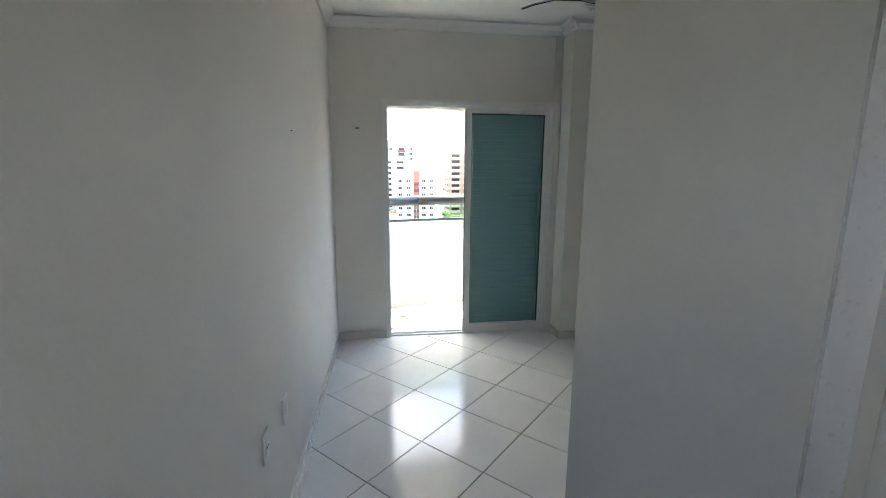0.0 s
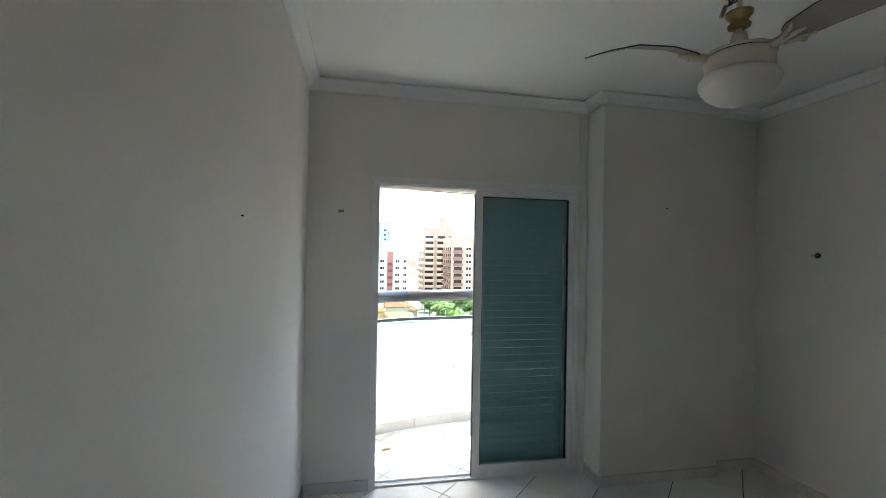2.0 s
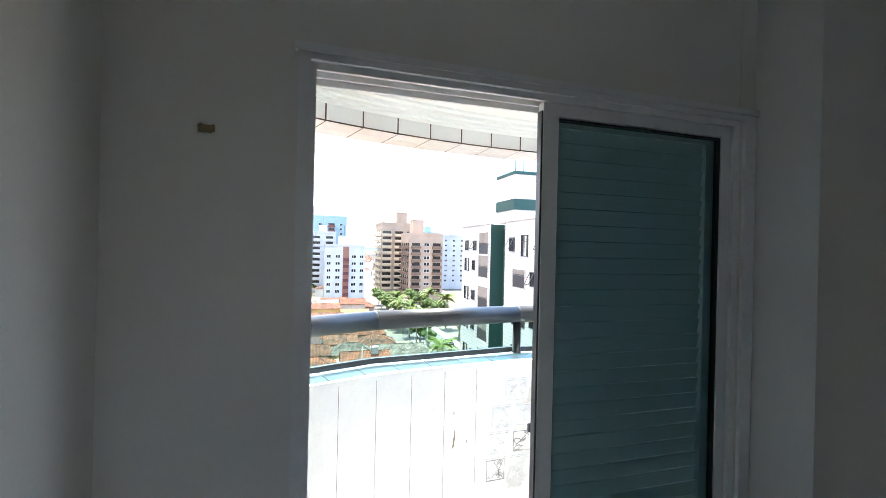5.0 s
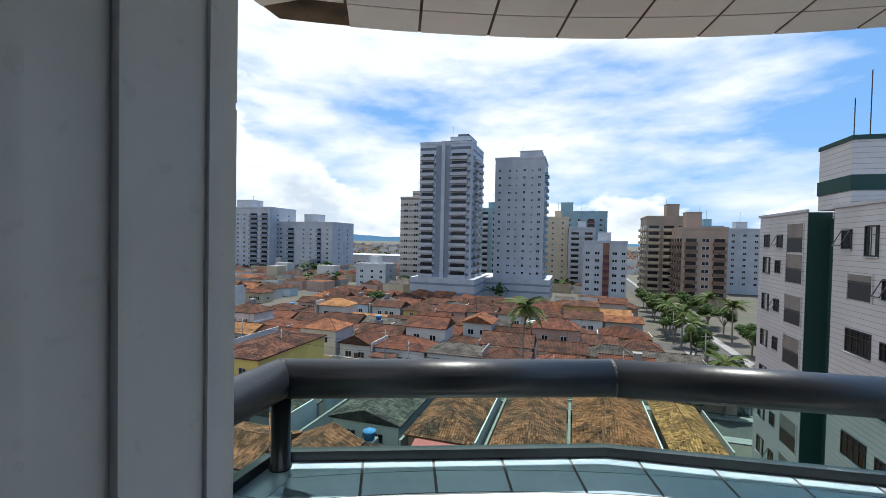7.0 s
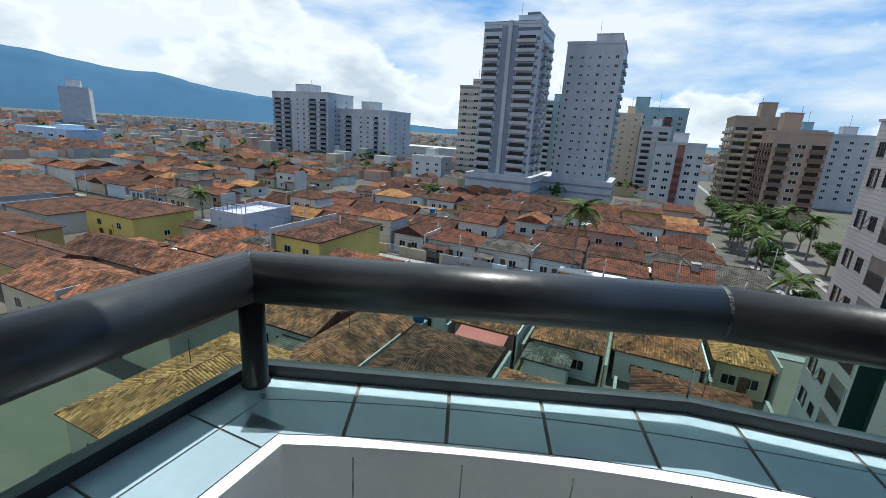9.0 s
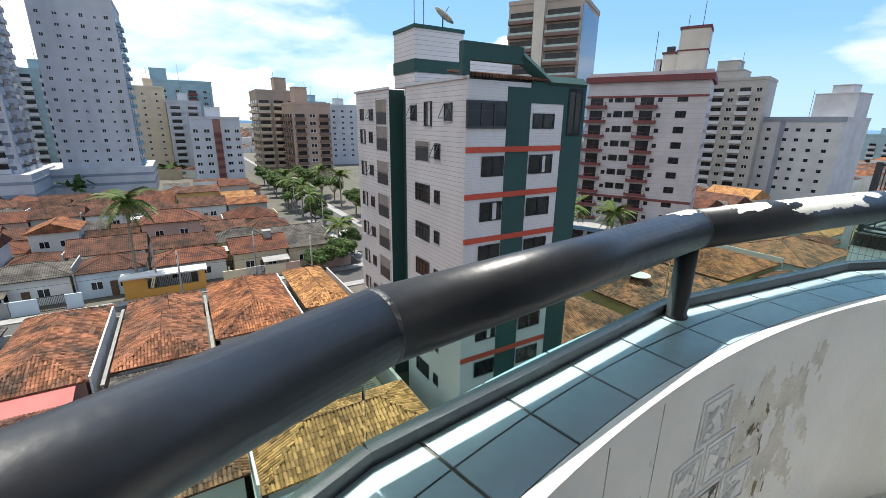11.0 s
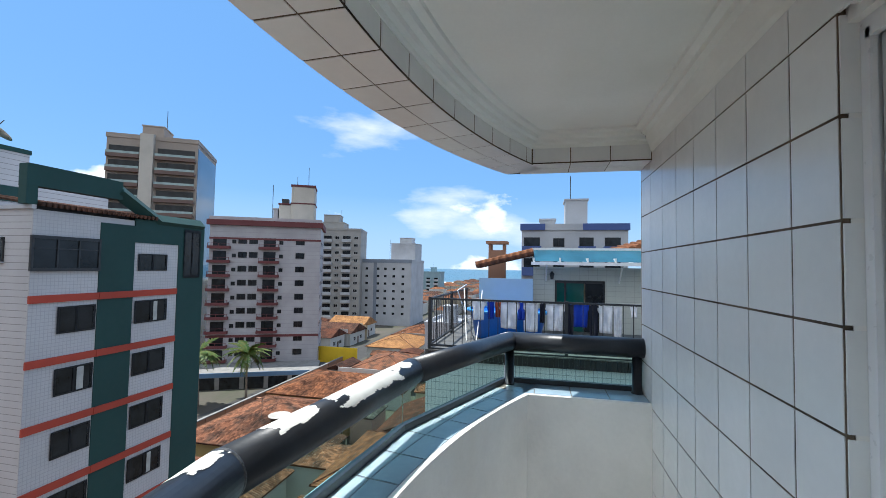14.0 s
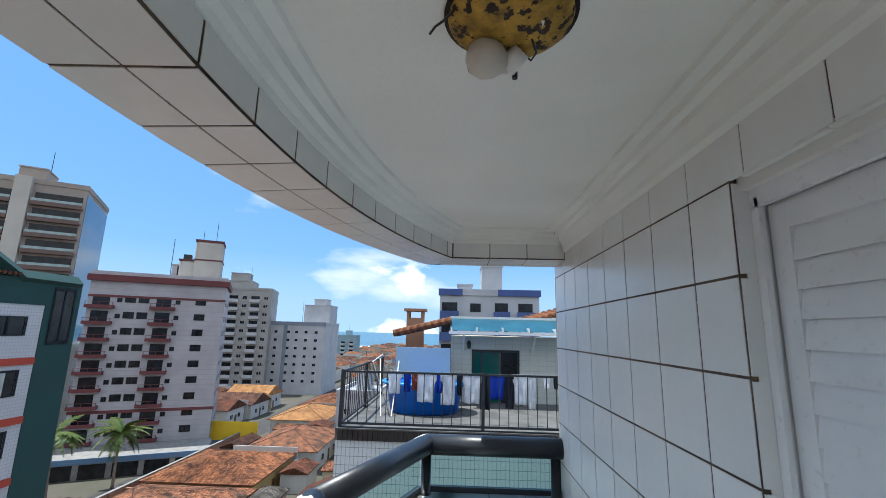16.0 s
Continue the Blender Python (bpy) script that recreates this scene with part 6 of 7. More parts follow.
def house(x0, y0, x1, y1, eave=3.2, rise=None, roof="brown", wall=0, gable=False, windows=True, caps=False, over=0.5, tiled=False):
    w, d = x1 - x0, y1 - y0
    RECTS.append((x0, y0, x1, y1))
    rise = rise or min(w, d) * 0.22
    o = thing("house", (x0, y0, GROUND), "low " + WALL_WORDS[wall] + " house with a " + ROOF_WORDS[roof], "house", "low houses of the town")
    part("wall", boxes((0, 0, 0, w, d, eave)), WALLS[wall], o)
    bm, ax, (ra, rb) = hip_roof(0, 0, w, d, eave + 0.1, rise, over, gable)
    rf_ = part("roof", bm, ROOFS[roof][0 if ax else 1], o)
    if tiled:
        if roof not in TILE_MATS:
            TILE_MATS[roof] = tile_material(roof)
        me = tile_rows(slopes(0, 0, w, d, eave + 0.1, rise, over, gable), int(x0 * 7 + y0))
        me.materials.append(TILE_MATS[roof])
        tl = new("roof_tiles", me)
        tl.parent = rf_
        tagged(tl, kind="stuff")
    if caps:
        z = eave + 0.1
        bm = tube(bmesh.new(), [(*ra, z + rise), (*rb, z + rise)], 0.085, 8)
        if not gable:
            for px, py, q in ((-over, -over, ra), (w + over, -over, rb if ax else ra), (w + over, d + over, rb), (-over, d + over, ra if ax else rb)):
                tube(bm, [(px, py, z), (*q, z + rise)], 0.075, 6)
        part("ridge_cap", bm, ROOFS["red" if roof != "grey" else "grey"][0], o)
    if gable:
        bm = bmesh.new()
        z = eave
        for e in (0, 1):
            if ax:
                vs = [bm.verts.new(p) for p in ((e * w, 0, z), (e * w, d, z), (e * w, d / 2, z + rise * 0.92))]
            else:
                vs = [bm.verts.new(p) for p in ((0, e * d, z), (w, e * d, z), (w / 2, e * d, z + rise * 0.92))]
            bm.faces.new(vs)
        bmesh.ops.solidify(bm, geom=bm.faces[:], thickness=0.1)
        part("gable", bm, WALLS[wall], o)
    if windows:
        shared("window", WIN, o, (w * 0.28, 0, 1.0 + max(0, eave - 3.4)), 0, (1.3, 1, 1.1))
        shared("window", WIN, o, (w * 0.7, 0, 1.0 + max(0, eave - 3.4)), 0, (1.3, 1, 1.1))
        if eave > 4.5:
            shared("window", WIN, o, (w * 0.3, 0, 0.9), 0, (1.3, 1, 1.1))
        shared("window", WIN, o, (w if x0 < 0 else 0, d * 0.5, 1.0), math.pi / 2 if x0 < 0 else -math.pi / 2, (1.2, 1, 1.0))
        house_extras(o, w, d, eave, rise, over, x0, y0)
    return o


def house_extras(o, w, d, eave, rise, over, x0, y0):
    """Door, porch, party wall, roof tank and aerial, as they fall to each house."""
    rnd = random.Random(int(x0 * 13 + y0 * 7))
    part("door", boxes((w * 0.47, -0.05, 0.02, w * 0.47 + 0.85, 0.0, 2.1)), M_DOORWOOD, o, "dark wooden front door")
    if rnd.random() < 0.55:
        m_, e = rnd.choice([WALLS[0], WALLS[0], WALLS[1], WALLS[3]]), over + 0.02
        x_ = -e - 0.16 if rnd.random() < 0.5 else w + e
        part("party_wall", boxes((x_, -0.6, 0, x_ + 0.15, d * rnd.uniform(0.6, 1.0), eave + rnd.uniform(0.5, 1.2))), m_, o, "rendered party wall")
    if rnd.random() < 0.5:
        pw = w * rnd.uniform(0.35, 0.6)
        px = rnd.choice([0.0, w - pw])
        bm = boxes((px, -2.6, 2.35, px + pw, -over - 0.05, 2.43))
        for v in bm.verts:
            v.co.z += 0.16 * (v.co.y + 2.6)
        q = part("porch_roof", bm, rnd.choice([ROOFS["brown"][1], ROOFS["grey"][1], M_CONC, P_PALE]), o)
        part("porch_post", boxes((px + 0.1, -2.5, 0, px + 0.25, -2.35, 2.37), (px + pw - 0.25, -2.5, 0, px + pw - 0.1, -2.35, 2.37)), WALLS[0], q)
    if rnd.random() < 0.12 and y0 > 60:
        tx, ty = w * rnd.uniform(0.3, 0.7), d * rnd.uniform(0.3, 0.7)
        part("roof_tank", boxes((tx - 0.6, ty - 0.6, eave, tx + 0.6, ty + 0.6, eave + rise + 0.75), (tx - 0.68, ty - 0.68, eave + rise + 0.75, tx + 0.68, ty + 0.68, eave + rise + 0.85)), M_CONC, o)
    if rnd.random() < 0.4:
        tx, ty, z = w * rnd.uniform(0.2, 0.8), d * 0.5, eave + rise * 0.6
        part("aerial", boxes((tx - 0.02, ty - 0.02, z - 0.6, tx + 0.02, ty + 0.02, z + 2.6), (tx - 0.6, ty - 0.012, z + 2.2, tx + 0.6, ty + 0.012, z + 2.23), (tx - 0.45, ty - 0.012, z + 2.42, tx + 0.45, ty + 0.012, z + 2.45)), M_METAL, o)


# the row between the flats and the street, and the yards below
NEAR = [
    (-14.9, 40.2, -8.3, 56.0, 3.2, None, "rust", 4, False), (-6.3, 40.6, 0.0, 56.0, 3.2, None, "rust", 0, False), (1.4, 42.6, 8.8, 58.0, 3.2, None, "orange", 0, False), (10.4, 45.5, 14.8, 58.4, 3.2, None, "ochre", 1, False),
    (-24.5, 41.6, -16.6, 54.6, 3.2, 1.2, "grey", 0, True), (-38.5, 46.4, -28.5, 54.6, 3.4, 1.5, "rust", 0, True), (-33.4, 38.8, -28.0, 44.2, 3.4, 1.0, "grey", 3, True), (-34.0, 29.5, -25.4, 36.5, 3.2, 1.2, "rust", 0, True),
    (-7.0, 24.0, 1.2, 33.0, 3.2, 1.6, "rust", 0, False), (2.2, 22.0, 12.8, 27.4, 3.2, 1.5, "ochre", 0, False), (-17.5, 26.0, -8.6, 36.5, 3.2, 1.6, "brown", 4, False), (3.2, 31.0, 11.6, 39.6, 3.0, 1.4, "red", 0, False), (-24.5, 24.0, -18.6, 36.8, 3.2, 1.4, "rust", 1, True),
    (-31.5, 12.5, -21.5, 25.5, 3.4, 1.8, "ochre", 1, False), (-50.0, 21.5, -34.2, 29.0, 4.4, 1.7, "rust", 1, True), (-62.0, 21.0, -51.0, 29.5, 4.0, 1.6, "rust", 1, True), (-52.0, 29.9, -36.4, 36.6, 5.0, 1.6, "rust", 4, True), (-69.0, 30.4, -53.0, 37.0, 4.5, 1.5, "brown", 1, True), (-56.0, 37.4, -41.0, 43.0, 5.2, 1.5, "rust", 0, True), (-80.0, 24.0, -62.0, 31.0, 4.0, 1.5, "brown", 2, True),
    (-49.2, 48.6, -40.6, 65.0, 5.9, 0.9, "brown", 6, False), (-58.0, 44.5, -51.0, 56.0, 3.2, 1.2, "grey", 3, True), (-64.5, 44.0, -59.0, 55.5, 3.2, 1.3, "orange", 0, False), (-92.0, 44.5, -78.0, 56.0, 5.0, 1.6, "brown", 6, False), (-110, 40.0, -95.0, 55.5, 4.0, 1.6, "brown", 0, False), (-112, 20.0, -84.0, 37.0, 4.0, 2.2, "brown", 2, False), (-140, 24, -115, 54, 4.4, 2.5, "brown", 3, True), (-7.5, 8.0, 4.5, 19.0, 3.0, 1.6, "ochre", 0, False), (-19.5, 8.5, -9.5, 21.5, 3.2, 1.6, "red", 1, False), (6.0, 8.0, 16.0, 18.0, 3.2, 1.6, "brown", 0, False),
]
for r in NEAR:
    house(*r[:4], r[4], r[5], r[6], r[7], r[8], caps=True, over=0.35, tiled=r[0] > -70)
o = thing("house", (-74.5, 56.8, GROUND), "pale lilac rendered box building with a flat top", "house")
part("wall", boxes((0, 0, 0, 8.8, 0.2, 5.6), (0, 12.4, 0, 8.8, 12.6, 5.6), (0, 0.2, 0, 0.2, 12.4, 5.6), (8.6, 0.2, 0, 8.8, 12.4, 5.6), (0.2, 0.2, 0, 8.6, 12.4, 4.8)), paint("lilac_paint", (0.42, 0.43, 0.50)), o)
part("railing", boxes(*[(0.1 + 1.2 * k, 0.05, 5.6, 0.16 + 1.2 * k, 0.11, 7.2) for k in range(8)], (0.1, 0.05, 7.1, 8.6, 0.11, 7.2)), M_METAL, o)

# rows across the street, set out lot by lot
random.seed(7)
BUSY = [(-60, 147, -32, 178), (-38, 166, -6, 195), (2, 175, 23, 198), (22, 62, 36, 340), (-98, 60, -86, 340), (36, 172, 60, 230), (-82, 188, -66, 214), (-100, 174, -78, 194), (-20, 224, 22, 290)]
COLS = ["brown"] * 11 + ["red"] * 5 + ["orange"] * 3 + ["ochre"] * 1 + ["grey"] * 3


def clear(x0, y0, x1, y1):
    return all(x1 < a or x0 > c or y1 < b or y0 > d for a, b, c, d in BUSY)


for y0, y1 in ((69.5, 77.0), (78.0, 84.8), (86.5, 93.6), (94.6, 101.8), (113, 120.2), (121.2, 128), (130, 137.2), (138.2, 145.6)):
    x = -210.0 if y0 > 100 else -170.0
    while x < 21:
        w = random.uniform(6.0, 9.5)
        a, b = y0 + random.uniform(0, 0.9), y1 - random.uniform(0, 1.4)
        if clear(x, a, x + w, b) and x + w < 23:
            two = random.random() < 0.13
            house(x, a, x + w, b, 5.8 if two else random.uniform(2.8, 3.7), random.uniform(1.1, 1.9), random.choice(COLS), random.choice([0, 0, 0, 0, 1, 1, 2, 3, 4, 5]), random.random() < 0.5, caps=y0 < 90, windows=y0 < 122 and x > -130, over=0.4)
        x += w + random.uniform(0.3, 1.3)
for y0, y1 in ((8, 20), (54, 68), (70, 84)):
    x = 36.0 if y0 < 54 else 38.0
    while x < 190:
        w = random.uniform(8, 12)
        if not (60 < x + w and x < 100 and 44 < y0 < 84) and not (140 < x + w and y0 > 40 and x < 185) and not (50 < x < 80 and y0 < 30):
            house(x, y0 + random.uniform(0, 2), x + w, y1 - random.uniform(0, 2), random.uniform(3, 4.2), None, random.choice(["orange", "orange", "red", "ochre", "brown"]), random.choice([0, 1, 2, 4]), random.random() < 0.5, caps=x < 80)
        x += w + random.uniform(0.5, 2.0)
for r in ((42, 26, 58, 40, "rust"), (60, 27, 74, 41, "orange"), (76, 24, 92, 36, "rust"), (27, 24, 38, 40, "rust"), (100, 30, 116, 42, "ochre"), (28, 10, 34, 20, "orange"), (118, 30, 136, 42, "orange")):
    house(*r[:4], 3.4, 2.0, r[4], random.choice([0, 1, 2]), False, caps=True, tiled=r[0] < 62)
o = thing("boundary_wall", (58, 42.2, GROUND), "long bare brick boundary wall beside the lane", "wall")
part("wall", boxes((-13.5, 0, 0, 30, 0.25, 3.4), (0, -14, 0, 0.25, 0, 3.2)), M_BRICKWALL, o)
part("pier", boxes(*[(-13.4 + 3.6 * k, -0.12, 0, -13.1 + 3.6 * k, 0.0, 3.45) for k in range(12)]), M_BRICKWALL, o)
part("coping", boxes((-13.6, -0.08, 3.4, 30.1, 0.33, 3.5)), M_CONC, o)
random.seed(44)
o = thing("rubble", (60, 45.5, GROUND), "heap of broken brick and earth by the lane", "rubble", kind="stuff")
part("heap", boxes(*[(x_, y_, 0, x_ + w_, y_ + w_ * 0.8, w_ * 0.6) for x_, y_, w_ in ((random.uniform(-14, 14), random.uniform(-2.4, 0.4), random.uniform(0.2, 0.9)) for _ in range(60))]), M_BRICKWALL, o)
o = thing("hoarding", (87, 39, GROUND), "bright yellow painted hoarding wall", "wall")
part("wall", boxes((0, 0, 2.0, 0.3, 9, 5.4)), paint("hoarding_yellow", (0.72, 0.48, 0.02)), o)

o = thing("roof_antenna", (46.5, 30.5, GROUND + 4.55), "old mesh dish antenna on the tile roof", "antenna")
part("dish", lathe(bmesh.new(), [(0.0, 0.0), (0.5, 0.05), (1.0, 0.2), (1.3, 0.36), (1.28, 0.38), (0.95, 0.23), (0.0, 0.03)], (0, 0, 0.55), 24), P_SAND, o, smooth=True)
part("mast", tube(bmesh.new(), [(0, 0, -0.4), (0, 0, 0.57)], 0.05, 8), M_METAL, o)
# sheds and annexes that fill the yards
random.seed(31)
TAKEN = RECTS + [(15, 22, 25.2, 41.2), (-240, 56.5, 36, 66.5), (24, 57, 36, 300), (30, 43, 200, 52), (56, 28, 60, 43), (86, 38, 89, 49), (60, 50, 104, 90), (12, -10, 27, 4.5), (60, -14, 80, 5)]
for (u0, v0, u1, v1, tries) in ((-40, 21, 14, 57, 300), (36, 6, 120, 43, 420), (36, 52, 62, 90, 160), (-110, 38, -50, 56, 80)):
    for _ in range(tries):
        w, d = random.uniform(2.6, 8.0), random.uniform(2.6, 8.0)
        x, y = random.uniform(u0, u1 - w), random.uniform(v0, v1 - d)
        if all(x + w + 0.5 < a or x - 0.5 > c or y + d + 0.5 < b or y - 0.5 > e for a, b, c, e in TAKEN):
            near = y < 45 and x < 70
            house(x, y, x + w, y + d, random.uniform(2.3, 3.6), random.uniform(0.35, 0.9), random.choice(["rust", "brown", "grey", "rust", "orange", "red"]), random.choice([0, 0, 1, 3, 4]), random.random() < 0.6, windows=False, over=0.25, tiled=near)
            TAKEN.append((x, y, x + w, y + d))
for x, y0, y1, c in ((-15.75, 40, 56.5, 0), (-7.3, 40, 56.5, 4), (0.7, 40, 56.8, 0), (9.6, 42, 56.8, 1), (-26.5, 38, 56.5, 0), (-8.0, 22, 38, 0), (1.7, 21, 38.5, 3), (13.6, 21, 41, 0), (-18.1, 22, 38, 1), (-39.5, 42.5, 56, 3)):
    o = thing("yard_wall", (x, y0, GROUND), "rendered " + WALL_WORDS[c] + " wall between two yards", "wall", "walls between the yards")
    part("wall", boxes((-0.08, 0, 0, 0.08, y1 - y0, 2.5)), WALLS[c], o)
    part("coping", boxes((-0.14, 0, 2.5, 0.14, y1 - y0, 2.58)), M_CONC, o)
for x, y, z in ((-18.4, 38.4, 3.0), (-40, 85.6, 5.2), (-75, 102.6, 3.5)):
    o = thing("water_tank", (x, y, GROUND), "blue plastic water tank on a concrete stand", "water tank", "water tanks")
    part("stand", boxes((-0.7, -0.7, 0, 0.7, 0.7, z)), M_CONC, o)
    part("tank", lathe(bmesh.new(), [(0, z), (0.52, z), (0.66, z + 0.75), (0.7, z + 0.78), (0.66, z + 0.86), (0.25, z + 1.05), (0, z + 1.06)], seg=18), paint("tank_blue", (0.05, 0.20, 0.42)), o, smooth=True)

# the far town, too many houses to count
random.seed(11)
verts, faces, idx = [], [], []


def quick_house(x, y, w, d, h, rise, wm, rm):
    k = len(verts)
    verts.extend([(x, y, GROUND), (x + w, y, GROUND), (x + w, y + d, GROUND), (x, y + d, GROUND), (x, y, GROUND + h), (x + w, y, GROUND + h), (x + w, y + d, GROUND + h), (x, y + d, GROUND + h)])
    for f in ((0, 1, 5, 4), (1, 2, 6, 5), (2, 3, 7, 6), (3, 0, 4, 7)):
        faces.append(tuple(k + i for i in f)), idx.append(wm)
    if rise:
        verts.extend([(x + w / 2, y + d * 0.25, GROUND + h + rise), (x + w / 2, y + d * 0.75, GROUND + h + rise)])
        for f in ((4, 5, 8), (5, 6, 9, 8), (6, 7, 9), (7, 4, 8, 9)):
            faces.append(tuple(k + i for i in f)), idx.append(rm)
    else:
        faces.append((k + 4, k + 5, k + 6, k + 7)), idx.append(rm)


for row in range(84):
    y = 158 + row * 11.0 + (3 if row % 2 else 0)
    x = -1500 if y > 300 else -700
    while x < (560 if y > 340 else 20):
        w = random.uniform(5.5, 10)
        if clear(x, y, x + w, y + 9) and random.random() < 0.93:
            tall = random.random() < 0.07
            quick_house(x, y, w, random.uniform(6, 8.6), random.uniform(7, 11) if tall else random.uniform(2.8, 5), 0 if tall or random.random() < 0.2 else random.uniform(1, 2), random.choice([0, 0, 1, 2, 3]), random.choice([4, 4, 5, 6, 7]) if not tall else 8)
        x += w + random.uniform(0.5, 4 if row % 2 else 2.5)
for row in range(13):
    y = 4 + row * 11.0
    x = -900
    while x < (-245 if y > 60 else -145):
        w = random.uniform(5.5, 10)
        quick_house(x, y, w, random.uniform(6, 9), random.uniform(2.8, 5), random.uniform(1, 2), random.choice([0, 0, 1, 2, 3]), random.choice([4, 4, 5, 6, 7]))
        x += w + random.uniform(0.5, 3)
for row in range(14):
    y = -120 + row * 16
    x = 195
    while x < 590:
        w = random.uniform(9, 15)
        if not (y > 85 and x < 230):
            quick_house(x, y, w, random.uniform(9, 13), random.uniform(3, 7), random.uniform(1, 2), random.choice([0, 0, 1, 2]), random.choice([4, 5, 6, 6, 7]))
        x += w + random.uniform(0.5, 5)
me = bpy.data.meshes.new("far_houses")
me.from_pydata(verts, [], faces)
for m_ in (WALLS[0], WALLS[1], WALLS[3], WALLS[4], ROOFS["brown"][1], ROOFS["red"][1], ROOFS["orange"][1], ROOFS["grey"][1], M_CONC):
    me.materials.append(m_)
me.polygons.foreach_set("material_index", idx)
tv, tf = [], []
rt = random.Random(77)
for _ in range(900):
    y = rt.uniform(160, 1000)
    x = rt.uniform(-1300 if y > 300 else -600, 520 if y > 340 else 20)
    r, h = rt.uniform(1.5, 4.0), rt.uniform(4, 9)
    if not clear(x - r, y - r, x + r, y + r):
        continue
    for _ in range(26):
        c = Vector((x + rt.gauss(0, r * 0.5), y + rt.gauss(0, r * 0.5), GROUND + h * rt.uniform(0.45, 1.0)))
        u = Vector((rt.gauss(0, 1), rt.gauss(0, 1), rt.gauss(0, 0.5))).normalized() * r * 0.42
        v = Vector((rt.gauss(0, 1), rt.gauss(0, 1), rt.gauss(0, 0.5))).normalized() * r * 0.42
        k = len(tv)
        tv.extend([tuple(c - u), tuple(c + v), tuple(c + u), tuple(c - v)])
        tf.append((k, k + 1, k + 2, k + 3))
tm = bpy.data.meshes.new("far_trees")
tm.from_pydata(tv, [], tf)
tm.materials.append(M_LEAF)
tagged(new("far_trees", tm), "scattered dark green trees among the far houses", "trees", "", "stuff")
tagged(new("far_houses", me), "mass of low tile-roofed houses reaching into the distance", "houses", "", "stuff")

# ---- palms and trees ----
random.seed(5)


def frond_mesh(length, seed):
    rnd = random.Random(seed)
    bm = bmesh.new()
    pts = [(length * u, 0, length * (0.42 * u - 0.85 * u * u)) for u in (k / 12 for k in range(13))]
    tube(bm, pts, [0.035 * (1 - 0.8 * k / 12) for k in range(13)], 5)
    for k in range(1, 25):
        u = k / 25
        p = Vector((length * u, 0, length * (0.42 * u - 0.85 * u * u)))
        ll = length * 0.30 * math.sin(math.pi * min(0.96, u * 0.85 + 0.13)) * rnd.uniform(0.8, 1.1)
        for s in (-1, 1):
            tip = p + Vector((ll * 0.45, s * ll * 0.85, -ll * rnd.uniform(0.25, 0.6)))
            wv = Vector((0.085, 0, 0))
            bm.faces.new([bm.verts.new(q) for q in (p - wv, p + wv, (p + tip) / 2 + wv * 1.2, tip)])
    return mesh_of(bm, "frond", M_FROND)


FROND_MESHES = [frond_mesh(3.4, s) for s in range(4)]


def palm(x, y, height, size=1.0, lean=0.0):
    o = thing("palm_tree", (x, y, GROUND), "coconut palm with a slim trunk and drooping green fronds", "palm tree", "palms of the town")
    pts = [(lean * (u ** 2), 0.1 * math.sin(u * 3), height * u) for u in (k / 10 for k in range(11))]
    part("trunk", tube(bmesh.new(), pts, [0.22 - 0.10 * k / 10 for k in range(11)], 10), M_TRUNK, o, smooth=True)
    for k in range(20):
        f = shared("frond", FROND_MESHES[k % 4], o, (lean, 0.1 * math.sin(3), height), 0)
        f.rotation_euler = (random.uniform(-0.2, 0.2), radians(random.uniform(-52, 34)), 2.399 * k + random.uniform(-0.2, 0.2))
        f.scale = (size,) * 3
    return o


def leaf_clump(seed, n=620):
    rnd = random.Random(seed)
    bm = bmesh.new()
    for _ in range(n):
        d = Vector((rnd.gauss(0, 1), rnd.gauss(0, 1), rnd.gauss(0, 0.75))).normalized() * rnd.uniform(0.55, 1.08)
        s = rnd.uniform(0.09, 0.21)
        u = Vector((rnd.gauss(0, 1), rnd.gauss(0, 1), rnd.gauss(0, 0.6))).normalized()
        v = u.cross(d).normalized() if u.cross(d).length > 0.01 else Vector((1, 0, 0))
        bm.faces.new([bm.verts.new(q) for q in (d - u * s, d + v * s * 0.55, d + u * s, d - v * s * 0.55)])
    return mesh_of(bm, "leaves", M_LEAF)


CLUMPS = [leaf_clump(s) for s in range(3)]


def tree(x, y, height, spread):
    o = thing("tree", (x, y, GROUND), "leafy green street tree with a broad uneven crown", "tree", "leafy trees of the town")
    bm = tube(bmesh.new(), [(0, 0, 0), (0.1, 0, height * 0.3), (0.15, 0.1, height * 0.55)], [0.22, 0.17, 0.11], 8)
    tops = []
    for k in range(7):
        a = 2.4 * k + random.uniform(-0.3, 0.3)
        r = spread * random.uniform(0.35, 0.75)
        tip = (r * math.cos(a), r * math.sin(a), height * random.uniform(0.58, 0.88))
        tube(bm, [(0.1, 0, height * 0.32), (tip[0] * 0.5, tip[1] * 0.5, height * 0.52), tip], [0.10, 0.07, 0.03], 6)
        tops.append(tip)
    part("trunk", bm, M_TRUNK, o)
    for k, tip in enumerate(tops + [(0.1, 0, height * 0.9)]):
        c = shared("crown", CLUMPS[k % 3], o, tip, random.uniform(0, 6))
        s = spread * random.uniform(0.38, 0.55)
        c.scale = (s, s, s * random.uniform(0.65, 0.85))
    return o


